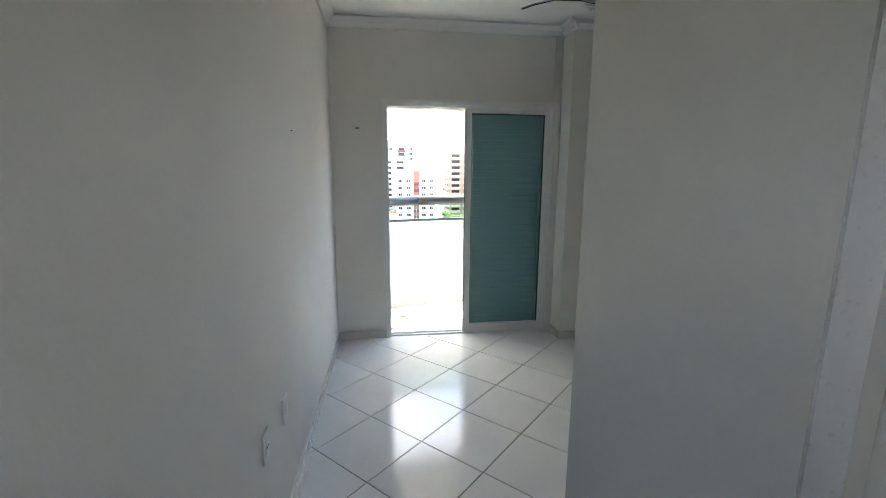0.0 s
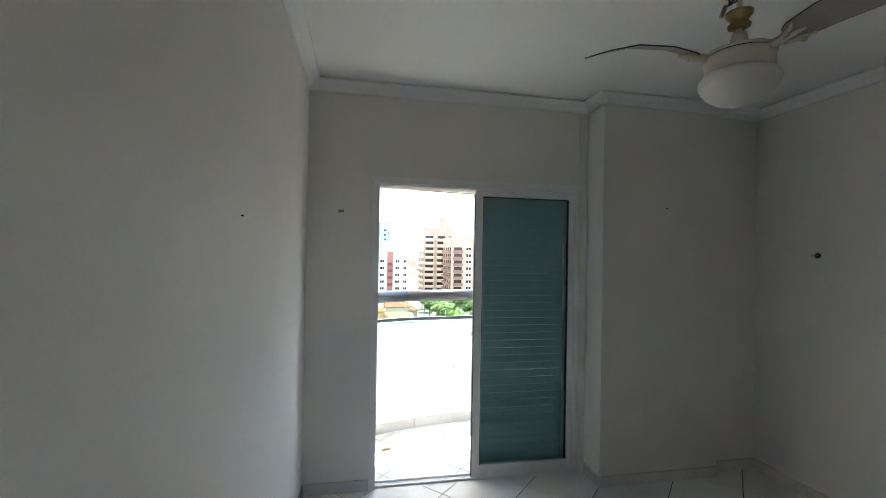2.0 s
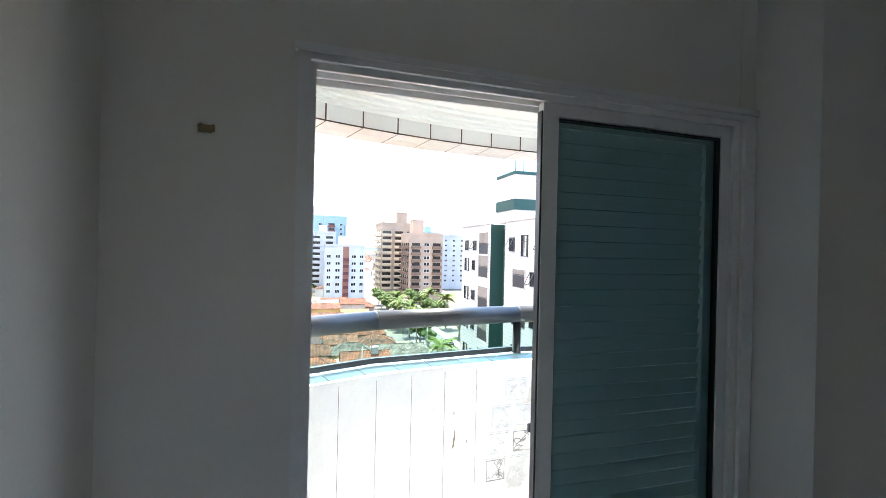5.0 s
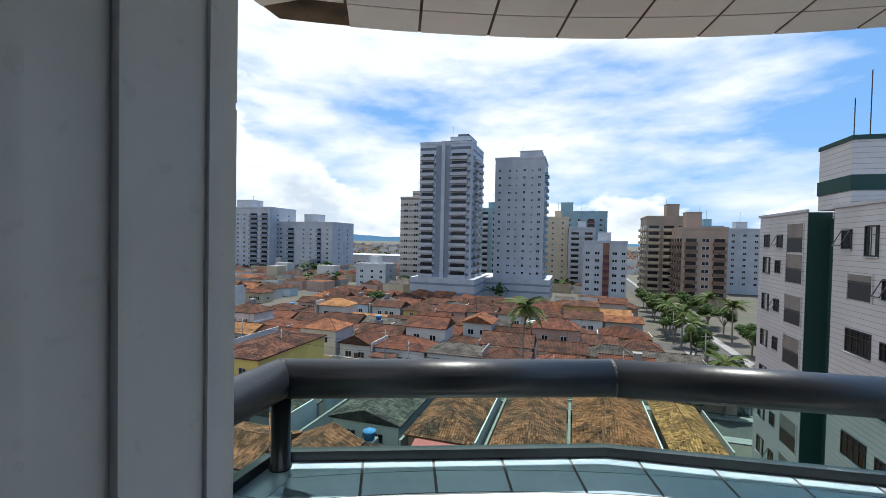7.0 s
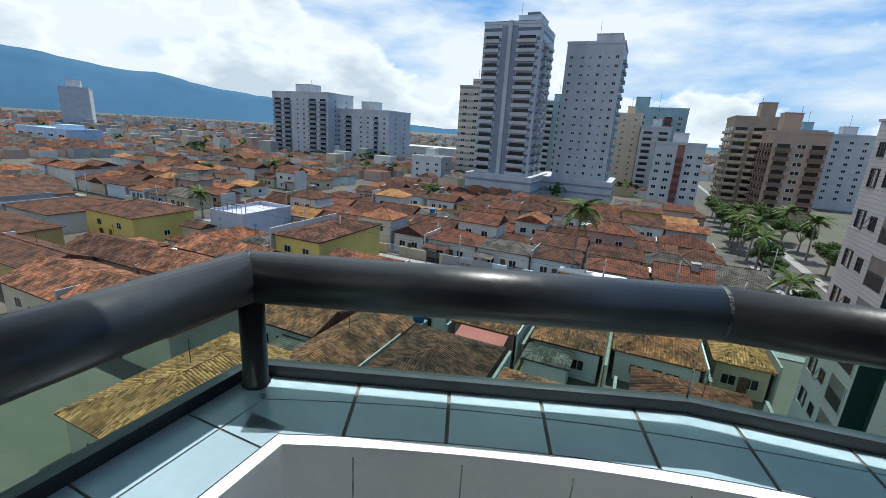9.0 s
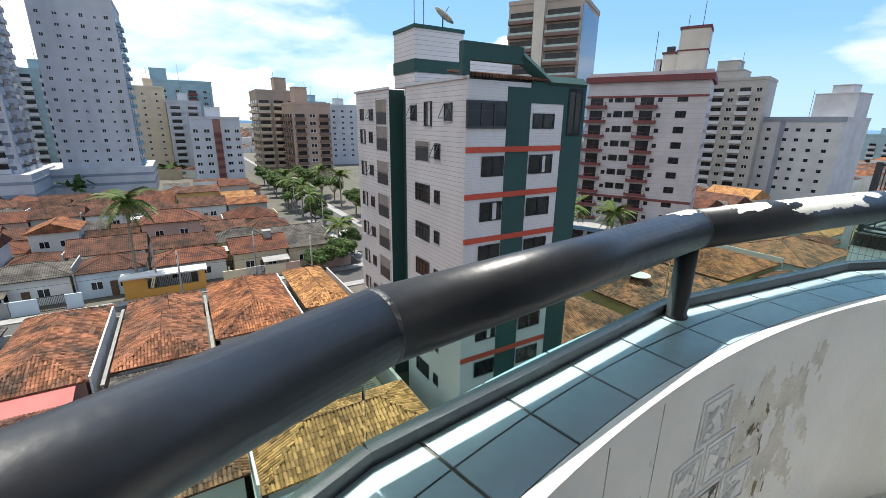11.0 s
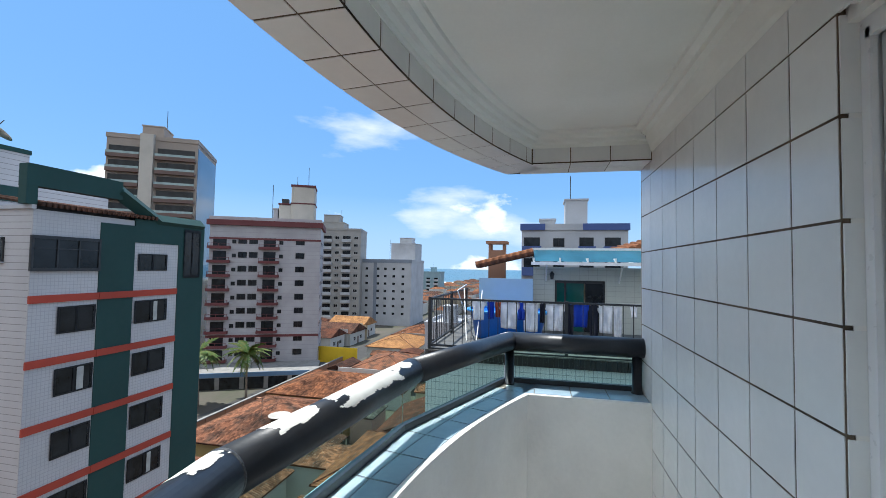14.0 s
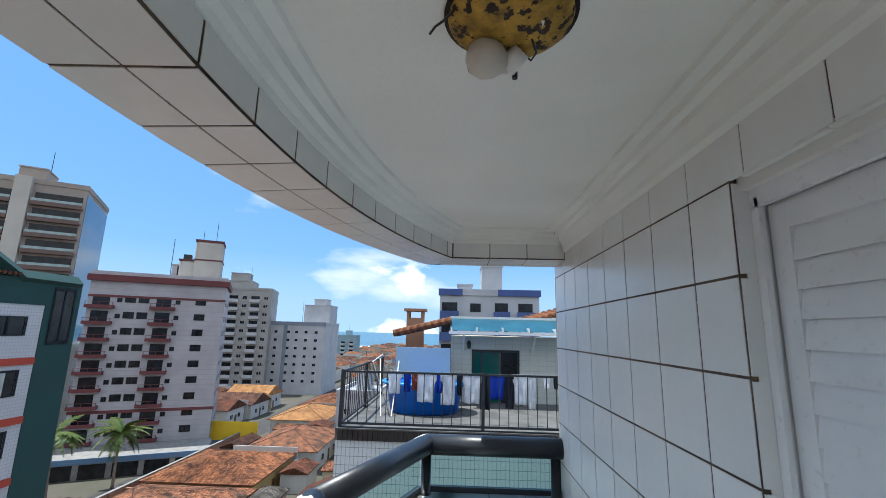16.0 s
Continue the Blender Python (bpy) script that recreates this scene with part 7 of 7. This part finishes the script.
palm(-6.8, 69.0, 12.6, 1.15, 0.3)
palm(66.5, 50.2, 7.6, 1.15, 0.2)
palm(60.5, 54.5, 8.6, 1.1, -0.3)
for x, y, h in ((21.8, 71.0, 6.0), (23.6, 96, 7.5), (24.5, 108, 8.0), (36.5, 92, 7.5), (37.5, 118, 8.5), (24.8, 130, 8.0), (-90, 66.5, 6), (38, 140, 8), (-120, 118, 8), (23.5, 120, 8), (47, 57, 7.5)):
    palm(x, y, h, random.uniform(0.85, 1.05), random.uniform(-0.4, 0.4))
for x, y, h, s in ((20.6, 66.0, 4.6, 2.7), (24.4, 72, 5.2, 2.6), (37.5, 76, 6.0, 3.2), (41, 84, 6.0, 3.4), (24.8, 90, 5.5, 2.6), (36.8, 104, 7.0, 4.0), (24.5, 115, 7.0, 3.8), (38, 126, 7.5, 4.2), (24.3, 141, 7.0, 3.8), (37.5, 150, 7.5, 4.2), (25, 160, 7, 4), (38, 168, 7, 4), (-60, 126, 6, 3.4), (-150, 112, 6, 3.6), (-73, 180, 6, 4), (44, 96, 7, 4), (-205, 150, 7, 4.5), (48, 70, 6.5, 3.8), (35.5, 68, 6, 3.8), (36.2, 86, 7, 4), (24.9, 98, 6.5, 3.6), (37, 96, 7, 4), (25.2, 124, 7, 3.8), (36.5, 134, 7, 4), (25.2, 150, 7, 4), (37, 158, 7, 4), (25.4, 170, 7, 4), (17.2, 65.6, 3.6, 2.0)):
    tree(x, y, h * 0.95, s * (0.72 if 24 < x < 40 else 1.0))

# street poles with wires
random.seed(3)
pole_x = [-118, -92, -66, -44, -22, -1.5, 14]
for k, x in enumerate(pole_x):
    o = thing("utility_pole", (x, 57.9, GROUND), "grey concrete utility pole with a wooden crossarm", "pole", "poles along the street")
    part("pole", tube(bmesh.new(), [(0, 0, 0), (0, 0, 8.2)], [0.15, 0.09], 10), M_CONC, o, smooth=True)
    part("crossarm", boxes((-0.06, -1.0, 7.5, 0.06, 1.0, 7.62)), M_TRUNK, o)
    for y in (-0.9, -0.3, 0.3, 0.9):
        part("insulator", lathe(bmesh.new(), [(0, 0), (0.05, 0), (0.06, 0.08), (0.03, 0.14), (0, 0.14)], (0, y, 7.62), 8), M_METAL, o)
for k in range(len(pole_x) - 1):
    for y, z in ((-0.9, 7.7), (0.3, 7.7), (0.9, 7.7), (0.1, 6.4)):
        o = thing("power_line", (pole_x[k], 57.9 + y, GROUND + z), "thin black overhead line between the poles", "cable", "lines along the street")
        L = pole_x[k + 1] - pole_x[k]
        part("cable", tube(bmesh.new(), [(L * u, 0, -1.6 * u * (1 - u)) for u in (q / 8 for q in range(9))], 0.02, 5), M_METAL, o)
for x, y in ((-4.5, 67.2), (-30, 67.2), (8, 67.2), (-60, 67.2), (23.5, 86), (23.5, 112), (40, 43)):
    o = thing("utility_pole", (x, y, GROUND), "slim grey concrete utility pole by the houses", "pole", "poles along the street")
    part("pole", tube(bmesh.new(), [(0, 0, 0), (0, 0, 7.4)], [0.12, 0.08], 8), M_CONC, o, smooth=True)
    part("crossarm", boxes((-0.8, -0.05, 6.8, 0.8, 0.05, 6.9)), M_TRUNK, o)

# ochre front with a white slab by the tall palm, and a faded red awning
o = thing("garden_wall", (-8.2, 66.35, GROUND), "ochre rendered street front under a white slab", "wall")
part("wall", boxes((0, 0, 0, 2.6, 0.25, 2.9), (2.6, 0, 0, 8.6, 0.25, 1.2), (8.6, 0, 0, 9.4, 0.25, 2.9)), paint("ochre_front", (0.55, 0.27, 0.05)), o)
part("slab", boxes((-0.3, -0.4, 2.9, 9.7, 2.2, 3.1)), WALLS[0], o)
part("gate", boxes(*[(2.7 + 0.2 * q, 0.08, 1.2, 2.76 + 0.2 * q, 0.14, 2.6) for q in range(29)]), M_METAL, o)
o = thing("awning", (-14.0, 36.9, GROUND), "faded red sheet awning over a yard", "awning")
bm = boxes((0, 0, 2.5, 5.2, 2.9, 2.56))
for v in bm.verts:
    v.co.z += 0.22 * v.co.y
part("sheet", bm, paint("faded_red", (0.42, 0.10, 0.09)), o)
for q in (0.1, 5.0):
    part("post", boxes((q, 0.1, 0, q + 0.08, 0.18, 2.55)), M_METAL, o)

# front walls along the street
random.seed(9)
x = -120.0
while x < 20:
    w = random.uniform(6.5, 9.5)
    if not -98 < x < -86 and not -16 < x < 2:
        o = thing("garden_wall", (x, 67.0, GROUND), "painted garden wall with a metal gate by the pavement", "wall", "garden walls along the street")
        g = w * random.uniform(0.3, 0.6)
        m_ = random.choice(WALLS[:6])
        part("wall", boxes((0, 0, 0, g, 0.18, 1.9), (g + 2.6, 0, 0, w - 0.1, 0.18, 1.9)) if g + 2.6 < w - 0.2 else boxes((0, 0, 0, g, 0.18, 1.9)), m_, o)
        part("gate", boxes(*[(g + 0.08 + 0.16 * q, 0.05, 0.1, g + 0.12 + 0.16 * q, 0.09, 2.0) for q in range(16)], (g, 0.04, 0.1, g + 2.6, 0.1, 0.2), (g, 0.04, 1.9, g + 2.6, 0.1, 2.0)), random.choice([M_METAL, M_FRAME]), o)
    x += w
o = thing("garden_wall", (-70, 57.0, GROUND), "low rendered yard wall by the pavement", "wall", "garden walls along the street")
part("wall", boxes((0, 0, 0, 84, 0.18, 1.6)), WALLS[3], o)


def car(x, y, rz, col, word):
    o = thing("car", (x, y, GROUND + 0.02), word + " hatchback car parked at the kerb", "car", "parked cars")
    o.rotation_euler = (0, 0, radians(rz))
    m_ = surface("car_" + word, col, 0.25, 0.03, 2, 30, 0.0)
    part("body", boxes((-2.0, -0.82, 0.28, 2.0, 0.82, 0.82), bevel=0.12), m_, o, smooth=True)
    bm = boxes((-1.5, -0.74, 0.78, 0.95, 0.74, 1.42))
    for v in bm.verts:
        if v.co.z > 1.2:
            v.co.x = v.co.x * 0.72 - 0.1
            v.co.y *= 0.84
    part("cabin", bm, M_DARK, o)
    part("roof", boxes((-1.15, -0.6, 1.41, 0.55, 0.6, 1.46), bevel=0.02), m_, o)
    for wx in (-1.25, 1.25):
        for wy in (-0.78, 0.78):
            wh = part("wheel", lathe(bmesh.new(), [(0.0, -0.09), (0.27, -0.09), (0.31, -0.05), (0.31, 0.05), (0.27, 0.09), (0.0, 0.09)], seg=16), M_METAL, o)
            wh.matrix_local = Matrix.Translation((wx, wy, 0.31)) @ Matrix.Rotation(radians(90), 4, "X")
    for s in (-0.6, 0.6):
        part("headlight", boxes((1.95, s - 0.16, 0.58, 2.02, s + 0.16, 0.72), bevel=0.02), M_FRAME, o)


car(-70, 63.5, 0, (0.7, 0.7, 0.7), "white")
car(-26, 59.8, 0, (0.3, 0.31, 0.33), "grey")
car(27.2, 84, 90, (0.7, 0.7, 0.7), "white")
car(31.8, 97, 90, (0.05, 0.05, 0.06), "black")
car(27.2, 106, 90, (0.65, 0.65, 0.66), "silver")
car(31.9, 122, 90, (0.7, 0.7, 0.7), "white")
car(27.4, 16.5, 60, (0.7, 0.7, 0.7), "white")
car(50, 46, 0, (0.7, 0.7, 0.7), "white")
car(54.8, 46.2, 0, (0.65, 0.65, 0.66), "silver")

# ---- the neighbouring terrace ----
TX, TZ = 12.2, -0.55
M_SMALLTILE = lined("small_grey_tile", (0.62, 0.64, 0.64), (0.20, 0.24, 0.25), 0.2, 0.105, 0.06, 0.09)
M_BLUEWALL = paint("pale_blue_wall", (0.32, 0.46, 0.56), 0.4)
house_t = thing("terrace_house", (TX, 0, 0), "neighbouring roof terrace flat with tiled walls", "building")
part("wall", boxes((0, -9, -22, 14, 3.72, TZ - 0.28)), M_SMALLTILE, house_t)
part("edge_tiles", boxes(*[(-0.06, 3.66 - 0.125 * k - 0.115, TZ - 0.27, 0.0, 3.66 - 0.125 * k, TZ - 0.02) for k in range(70)]), surface("dark_edge_tile", (0.03, 0.026, 0.026), 0.3, 0.15, 4, 30, 0.0), house_t)
part("edge_slab", boxes((-0.02, -9, TZ - 0.28, 14, 3.74, TZ)), surface("terrace_floor", (0.13, 0.13, 0.125), 0.7, 0.2, 2, 20, 0.1), house_t)
part("room_wall", boxes((4.6, -9, TZ, 5.0, -1.45, 1.72), (4.6, -1.45, 1.25, 5.0, 0.25, 1.72), (4.6, 0.25, TZ, 5.0, 1.0, 1.72)), lined("terrace_tile", (0.55, 0.57, 0.52), (0.36, 0.37, 0.34), 0.18, 0.3, 0.06, 0.03), house_t)
part("room_back", boxes((8.4, -9, TZ, 8.6, 1.0, 1.7), (5.0, -9, 1.66, 8.4, 1.0, 1.72)), WALLS[1], house_t)
dr = part("terrace_door", boxes((4.7, -1.45, 1.15, 4.8, 0.25, 1.25), (4.7, -0.15, TZ, 4.8, -0.08, 1.15), (4.7, 0.18, TZ, 4.8, 0.25, 1.15), (4.7, -1.45, TZ, 4.8, -1.38, 1.15)), M_METAL, house_t)
part("pane", boxes((4.73, -0.08, TZ, 4.75, 0.18, 1.15), (4.73, -0.75, TZ, 4.75, -0.15, 1.15)), surface("green_door_glass", (0.01, 0.10, 0.085), 0.1, 0.1, 2, 20, 0.0), dr)
part("dark_pane", boxes((4.73, -1.38, TZ, 4.75, -0.80, 1.15)), M_DARK, dr, "dark glass door pane")
part("blue_wall", boxes((3.8, 1.0, TZ, 4.0, 2.85, 1.29)), M_BLUEWALL, house_t)
can = part("glass_canopy", boxes(*[(3.4, 1.0 - 0.86 * k - 0.05, 1.86, 5.0, 1.0 - 0.86 * k, 2.02) for k in range(7)], (3.36, -5, 1.78, 3.44, 1.05, 1.88), (4.96, -5, 1.98, 5.04, 1.05, 2.42)), M_ALU, house_t)
bm = bmesh.new()
vs = [bm.verts.new(p) for p in ((3.4, -5, 1.9), (3.4, 1.0, 1.9), (5.0, 1.0, 2.35), (5.0, -5, 2.35))]
bm.faces.new(vs)
bmesh.ops.solidify(bm, geom=bm.faces[:], thickness=0.02)
part("canopy_glass", bm, surface("blue_canopy_glass", (0.06, 0.22, 0.30), 0.08, 0.1, 1, 20, 0.0), can)
for y in (0.55, -1.9):
    part("bracket", tube(bmesh.new(), [(4.6, y, 1.2), (4.0, y, 1.75), (3.5, y, 1.82)], 0.03, 8), M_ALU, house_t)
part("lantern", lathe(bmesh.new(), [(0.0, 0.0), (0.05, 0.0), (0.075, 0.18), (0.09, 0.19), (0.03, 0.27), (0.0, 0.3)], (4.5, 0.35, 1.28), 8), M_METAL, house_t)
rf = bmesh.new()
for k in range(26):
    y = 1.2 - 0.25 * k
    tube(rf, [(5.1, y - 2.6, 2.15 + 0.065 * k), (7.6, y - 2.6, 2.3 + 0.07 * k)], 0.11, 8)
part("tile_roof", rf, ROOFS["orange"][0], house_t)
pr = bmesh.new()
for k in range(5):
    tube(pr, [(4.0 + 0.24 * k, 3.0, 1.75), (4.0 + 0.24 * k, 1.0, 2.25)], 0.12, 8)
part("porch_roof", pr, ROOFS["orange"][1], house_t)
part("chimney", boxes((5.6, 2.1, 0.8, 6.2, 2.75, 2.35), (5.6, 2.1, 2.35, 5.7, 2.2, 2.6), (6.1, 2.1, 2.35, 6.2, 2.2, 2.6), (5.6, 2.65, 2.35, 5.7, 2.75, 2.6), (6.1, 2.65, 2.35, 6.2, 2.75, 2.6), (5.5, 2.0, 2.6, 6.3, 2.85, 2.7)), M_BRICKWALL, house_t)

fence = thing("terrace_fence", (TX, 0, TZ), "black metal bar fence round the neighbouring terrace", "fence")
FT = 1.37
part("top_rail", boxes((0.04, -9, FT - 0.05, 0.1, 3.68, FT), (0.1, 3.62, FT - 0.05, 6, 3.68, FT)), M_METAL, fence)
part("bottom_rail", boxes((0.04, -9, 0.08, 0.1, 3.68, 0.13), (0.1, 3.62, 0.08, 6, 3.68, 0.13), (0.04, -9, 0.0, 0.1, 3.68, 0.03)), M_METAL, fence)
bar_me = mesh_of(tube(bmesh.new(), [(0, 0, 0.1), (0, 0, FT - 0.03)], 0.011, 6), "bar", M_METAL)
for k in range(36):
    shared("bar", bar_me, fence, (0.07, 3.46 - 0.235 * k, 0))
for k in range(24):
    shared("bar", bar_me, fence, (0.3 + 0.235 * k, 3.65, 0))
post_me = mesh_of(boxes((-0.04, -0.04, 0, 0.04, 0.04, FT + 0.02)), "fence_post", M_METAL)
for p in ((0.07, 3.65, 0), (0.07, 0.1, 0), (0.07, -3.4, 0), (3.0, 3.65, 0), (5.9, 3.65, 0)):
    shared("fence_post", post_me, fence, p)

pool = thing("pool_tub", (TX + 2.6, 1.75, TZ), "bright blue plastic pool tub on the terrace", "tub")
M_BLUE = surface("blue_plastic", (0.01, 0.14, 0.62), 0.35, 0.06, 3, 30, 0.02)
bm = lathe(bmesh.new(), [(0.0, 0.02), (0.80, 0.02), (0.92, 0.78), (0.98, 0.80), (0.98, 0.84), (0.88, 0.83), (0.80, 0.5), (0, 0.5)], seg=28)
for v in bm.verts:
    v.co.y *= 1.28
part("basin", bm, M_BLUE, pool, smooth=True)
rim_bm = lathe(bmesh.new(), [(0.97, 0.83), (1.03, 0.84), (1.03, 0.9), (0.95, 0.9)], seg=28)
for v in rim_bm.verts:
    v.co.y *= 1.28
part("rim", rim_bm, surface("light_blue_plastic", (0.05, 0.32, 0.72), 0.35, 0.05, 3, 30, 0.0), pool, smooth=True)

line_t = thing("washing_line", (TX + 0.9, 0, TZ + 1.28), "washing line strung across the terrace", "washing line")
part("cord", tube(bmesh.new(), [(0, 2.6, 0.05), (0, 0.8, -0.03), (0, -0.9, 0.02), (0, -3.0, 0.06)], 0.006, 6), M_FRAME, line_t)
CLOTH = {"white": (0.86, 0.87, 0.9), "blue": (0.015, 0.07, 0.50), "dark": (0.03, 0.035, 0.06), "red": (0.40, 0.10, 0.06), "yellow": (0.7, 0.5, 0.05)}
CM = {k: surface("cloth_" + k, v, 0.9, 0.08, 6, 80, 0.2) for k, v in CLOTH.items()}
random.seed(21)


def cloth(y, w, h, col, kind):
    o = thing("laundry", (TX + 0.9, y, TZ + 1.27), col + " " + kind + " hanging from the washing line", "laundry", "washing on the line")
    bm = bmesh.new()
    nx, nz = 12, 10
    g = [[None] * (nz + 1) for _ in range(nx + 1)]
    ph = random.uniform(0, 6)
    for i in range(nx + 1):
        for j in range(nz + 1):
            u, v = i / nx - 0.5, j / nz
            g[i][j] = bm.verts.new((0.05 * v * math.sin(u * 11 + ph) + 0.02 * math.sin(v * 5 + ph), u * w * (1 - 0.12 * v + (0.2 * (v < 0.3) if kind == "shirt" else 0)), -v * h - 0.03 * abs(math.sin(u * 9 + ph)) * (1 - v)))
    for i in range(nx):
        for j in range(nz):
            bm.faces.new((g[i][j], g[i + 1][j], g[i + 1][j + 1], g[i][j + 1]))
    bmesh.ops.solidify(bm, geom=bm.faces[:], thickness=0.006)
    part("cloth", bm, CM[col], o, smooth=True)
    for s in (-0.35, 0.35):
        part("peg", boxes((-0.012, s * w - 0.008, -0.03, 0.012, s * w + 0.008, 0.04)), M_TRUNK, o)


for y, w, h, col, kind in ((2.45, 0.34, 0.55, "white", "shirt"), (2.1, 0.2, 0.5, "blue", "cloth"), (1.9, 0.16, 0.45, "red", "cloth"), (1.6, 0.5, 0.75, "white", "shirt"), (1.25, 0.22, 0.5, "blue", "cloth"), (1.0, 0.42, 0.8, "white", "towel"), (0.68, 0.16, 0.55, "dark", "cloth"), (0.35, 0.45, 0.75, "white", "shirt"), (0.0, 0.26, 0.9, "dark", "towel"), (-0.3, 0.42, 0.62, "blue", "shirt"), (-0.65, 0.25, 0.85, "dark", "towel"), (-0.95, 0.35, 0.75, "white", "shirt"), (-1.25, 0.2, 0.85, "white", "cloth"), (-1.65, 0.18, 0.3, "white", "cloth"), (-1.9, 0.16, 0.32, "dark", "cloth"), (-2.25, 0.45, 0.5, "white", "shirt"), (-2.65, 0.22, 0.7, "yellow", "cloth")):
    cloth(y, w, h, col, kind)
rack = thing("drying_rack", (TX + 1.6, 2.9, TZ), "white folding metal drying rack on the terrace", "rack")
for p in ([(0, 0, 0), (1.2, 0.3, 1.5)], [(1.2, 0, 0), (0, 0.3, 1.5)], [(0, 0.3, 1.5), (1.6, 0.3, 1.62)], [(0, -0.3, 0), (1.2, -0.3, 1.45)]):
    part("tube", tube(bmesh.new(), p, 0.018, 8), M_ALU, rack)

# the next balcony of the same house
nbal = thing("next_balcony", (0, 0, 0), "neighbouring curved white balcony of the same facade", "balcony")
off = -5.75
sh = lambda ln: [(x + off, y) for x, y in ln]
part("parapet", prism(bmesh.new(), sh(plan_line(0.185, 40)), sh(plan_line(-0.07, 40)), -0.3, CAP - 0.02), M_PLASTER, nbal)
part("cap", prism(bmesh.new(), sh(plan_line(0.19, 40)), sh(plan_line(-0.075, 40)), CAP - 0.02, CAP), M_WTILE, nbal)
part("rail", tube(bmesh.new(), [(x, y, RZ) for x, y in sh(plan_line(0, 30))], 0.05, 14), P_SAND, nbal, smooth=True)
gl = part("glass_panel", prism(bmesh.new(), sh(plan_line(0.003, 30)), sh(plan_line(-0.003, 30)), CAP + 0.02, RZ - 0.05), M_GLASS, nbal)
gl.visible_shadow = False
part("upper_beam", prism(bmesh.new(), sh(plan_line(0.2, 40)), sh(plan_line(-0.045, 40)), 2.24, 3.2), M_WTILE, nbal)
part("slab", prism(bmesh.new(), [(x, FACE) for x, y in sh(plan_line(0.185, 40))], sh(plan_line(0.185, 40)), -0.3, -0.04), M_PLASTER, nbal)



# ---- floor pieces ----
diagonal_tiles(floor, [(0, -2.98, RIGHT, 0.0), (0, -5.2, 1.5, -2.98)], 0.64, -1.03, 0.425, 0.0, 0.004, M_FLOOR)
diagonal_tiles(bfloor, [(XL, FACE, XR, 1.45)], 2.96, 0.84, 0.425, -0.03, 0.005, M_FLOOR)
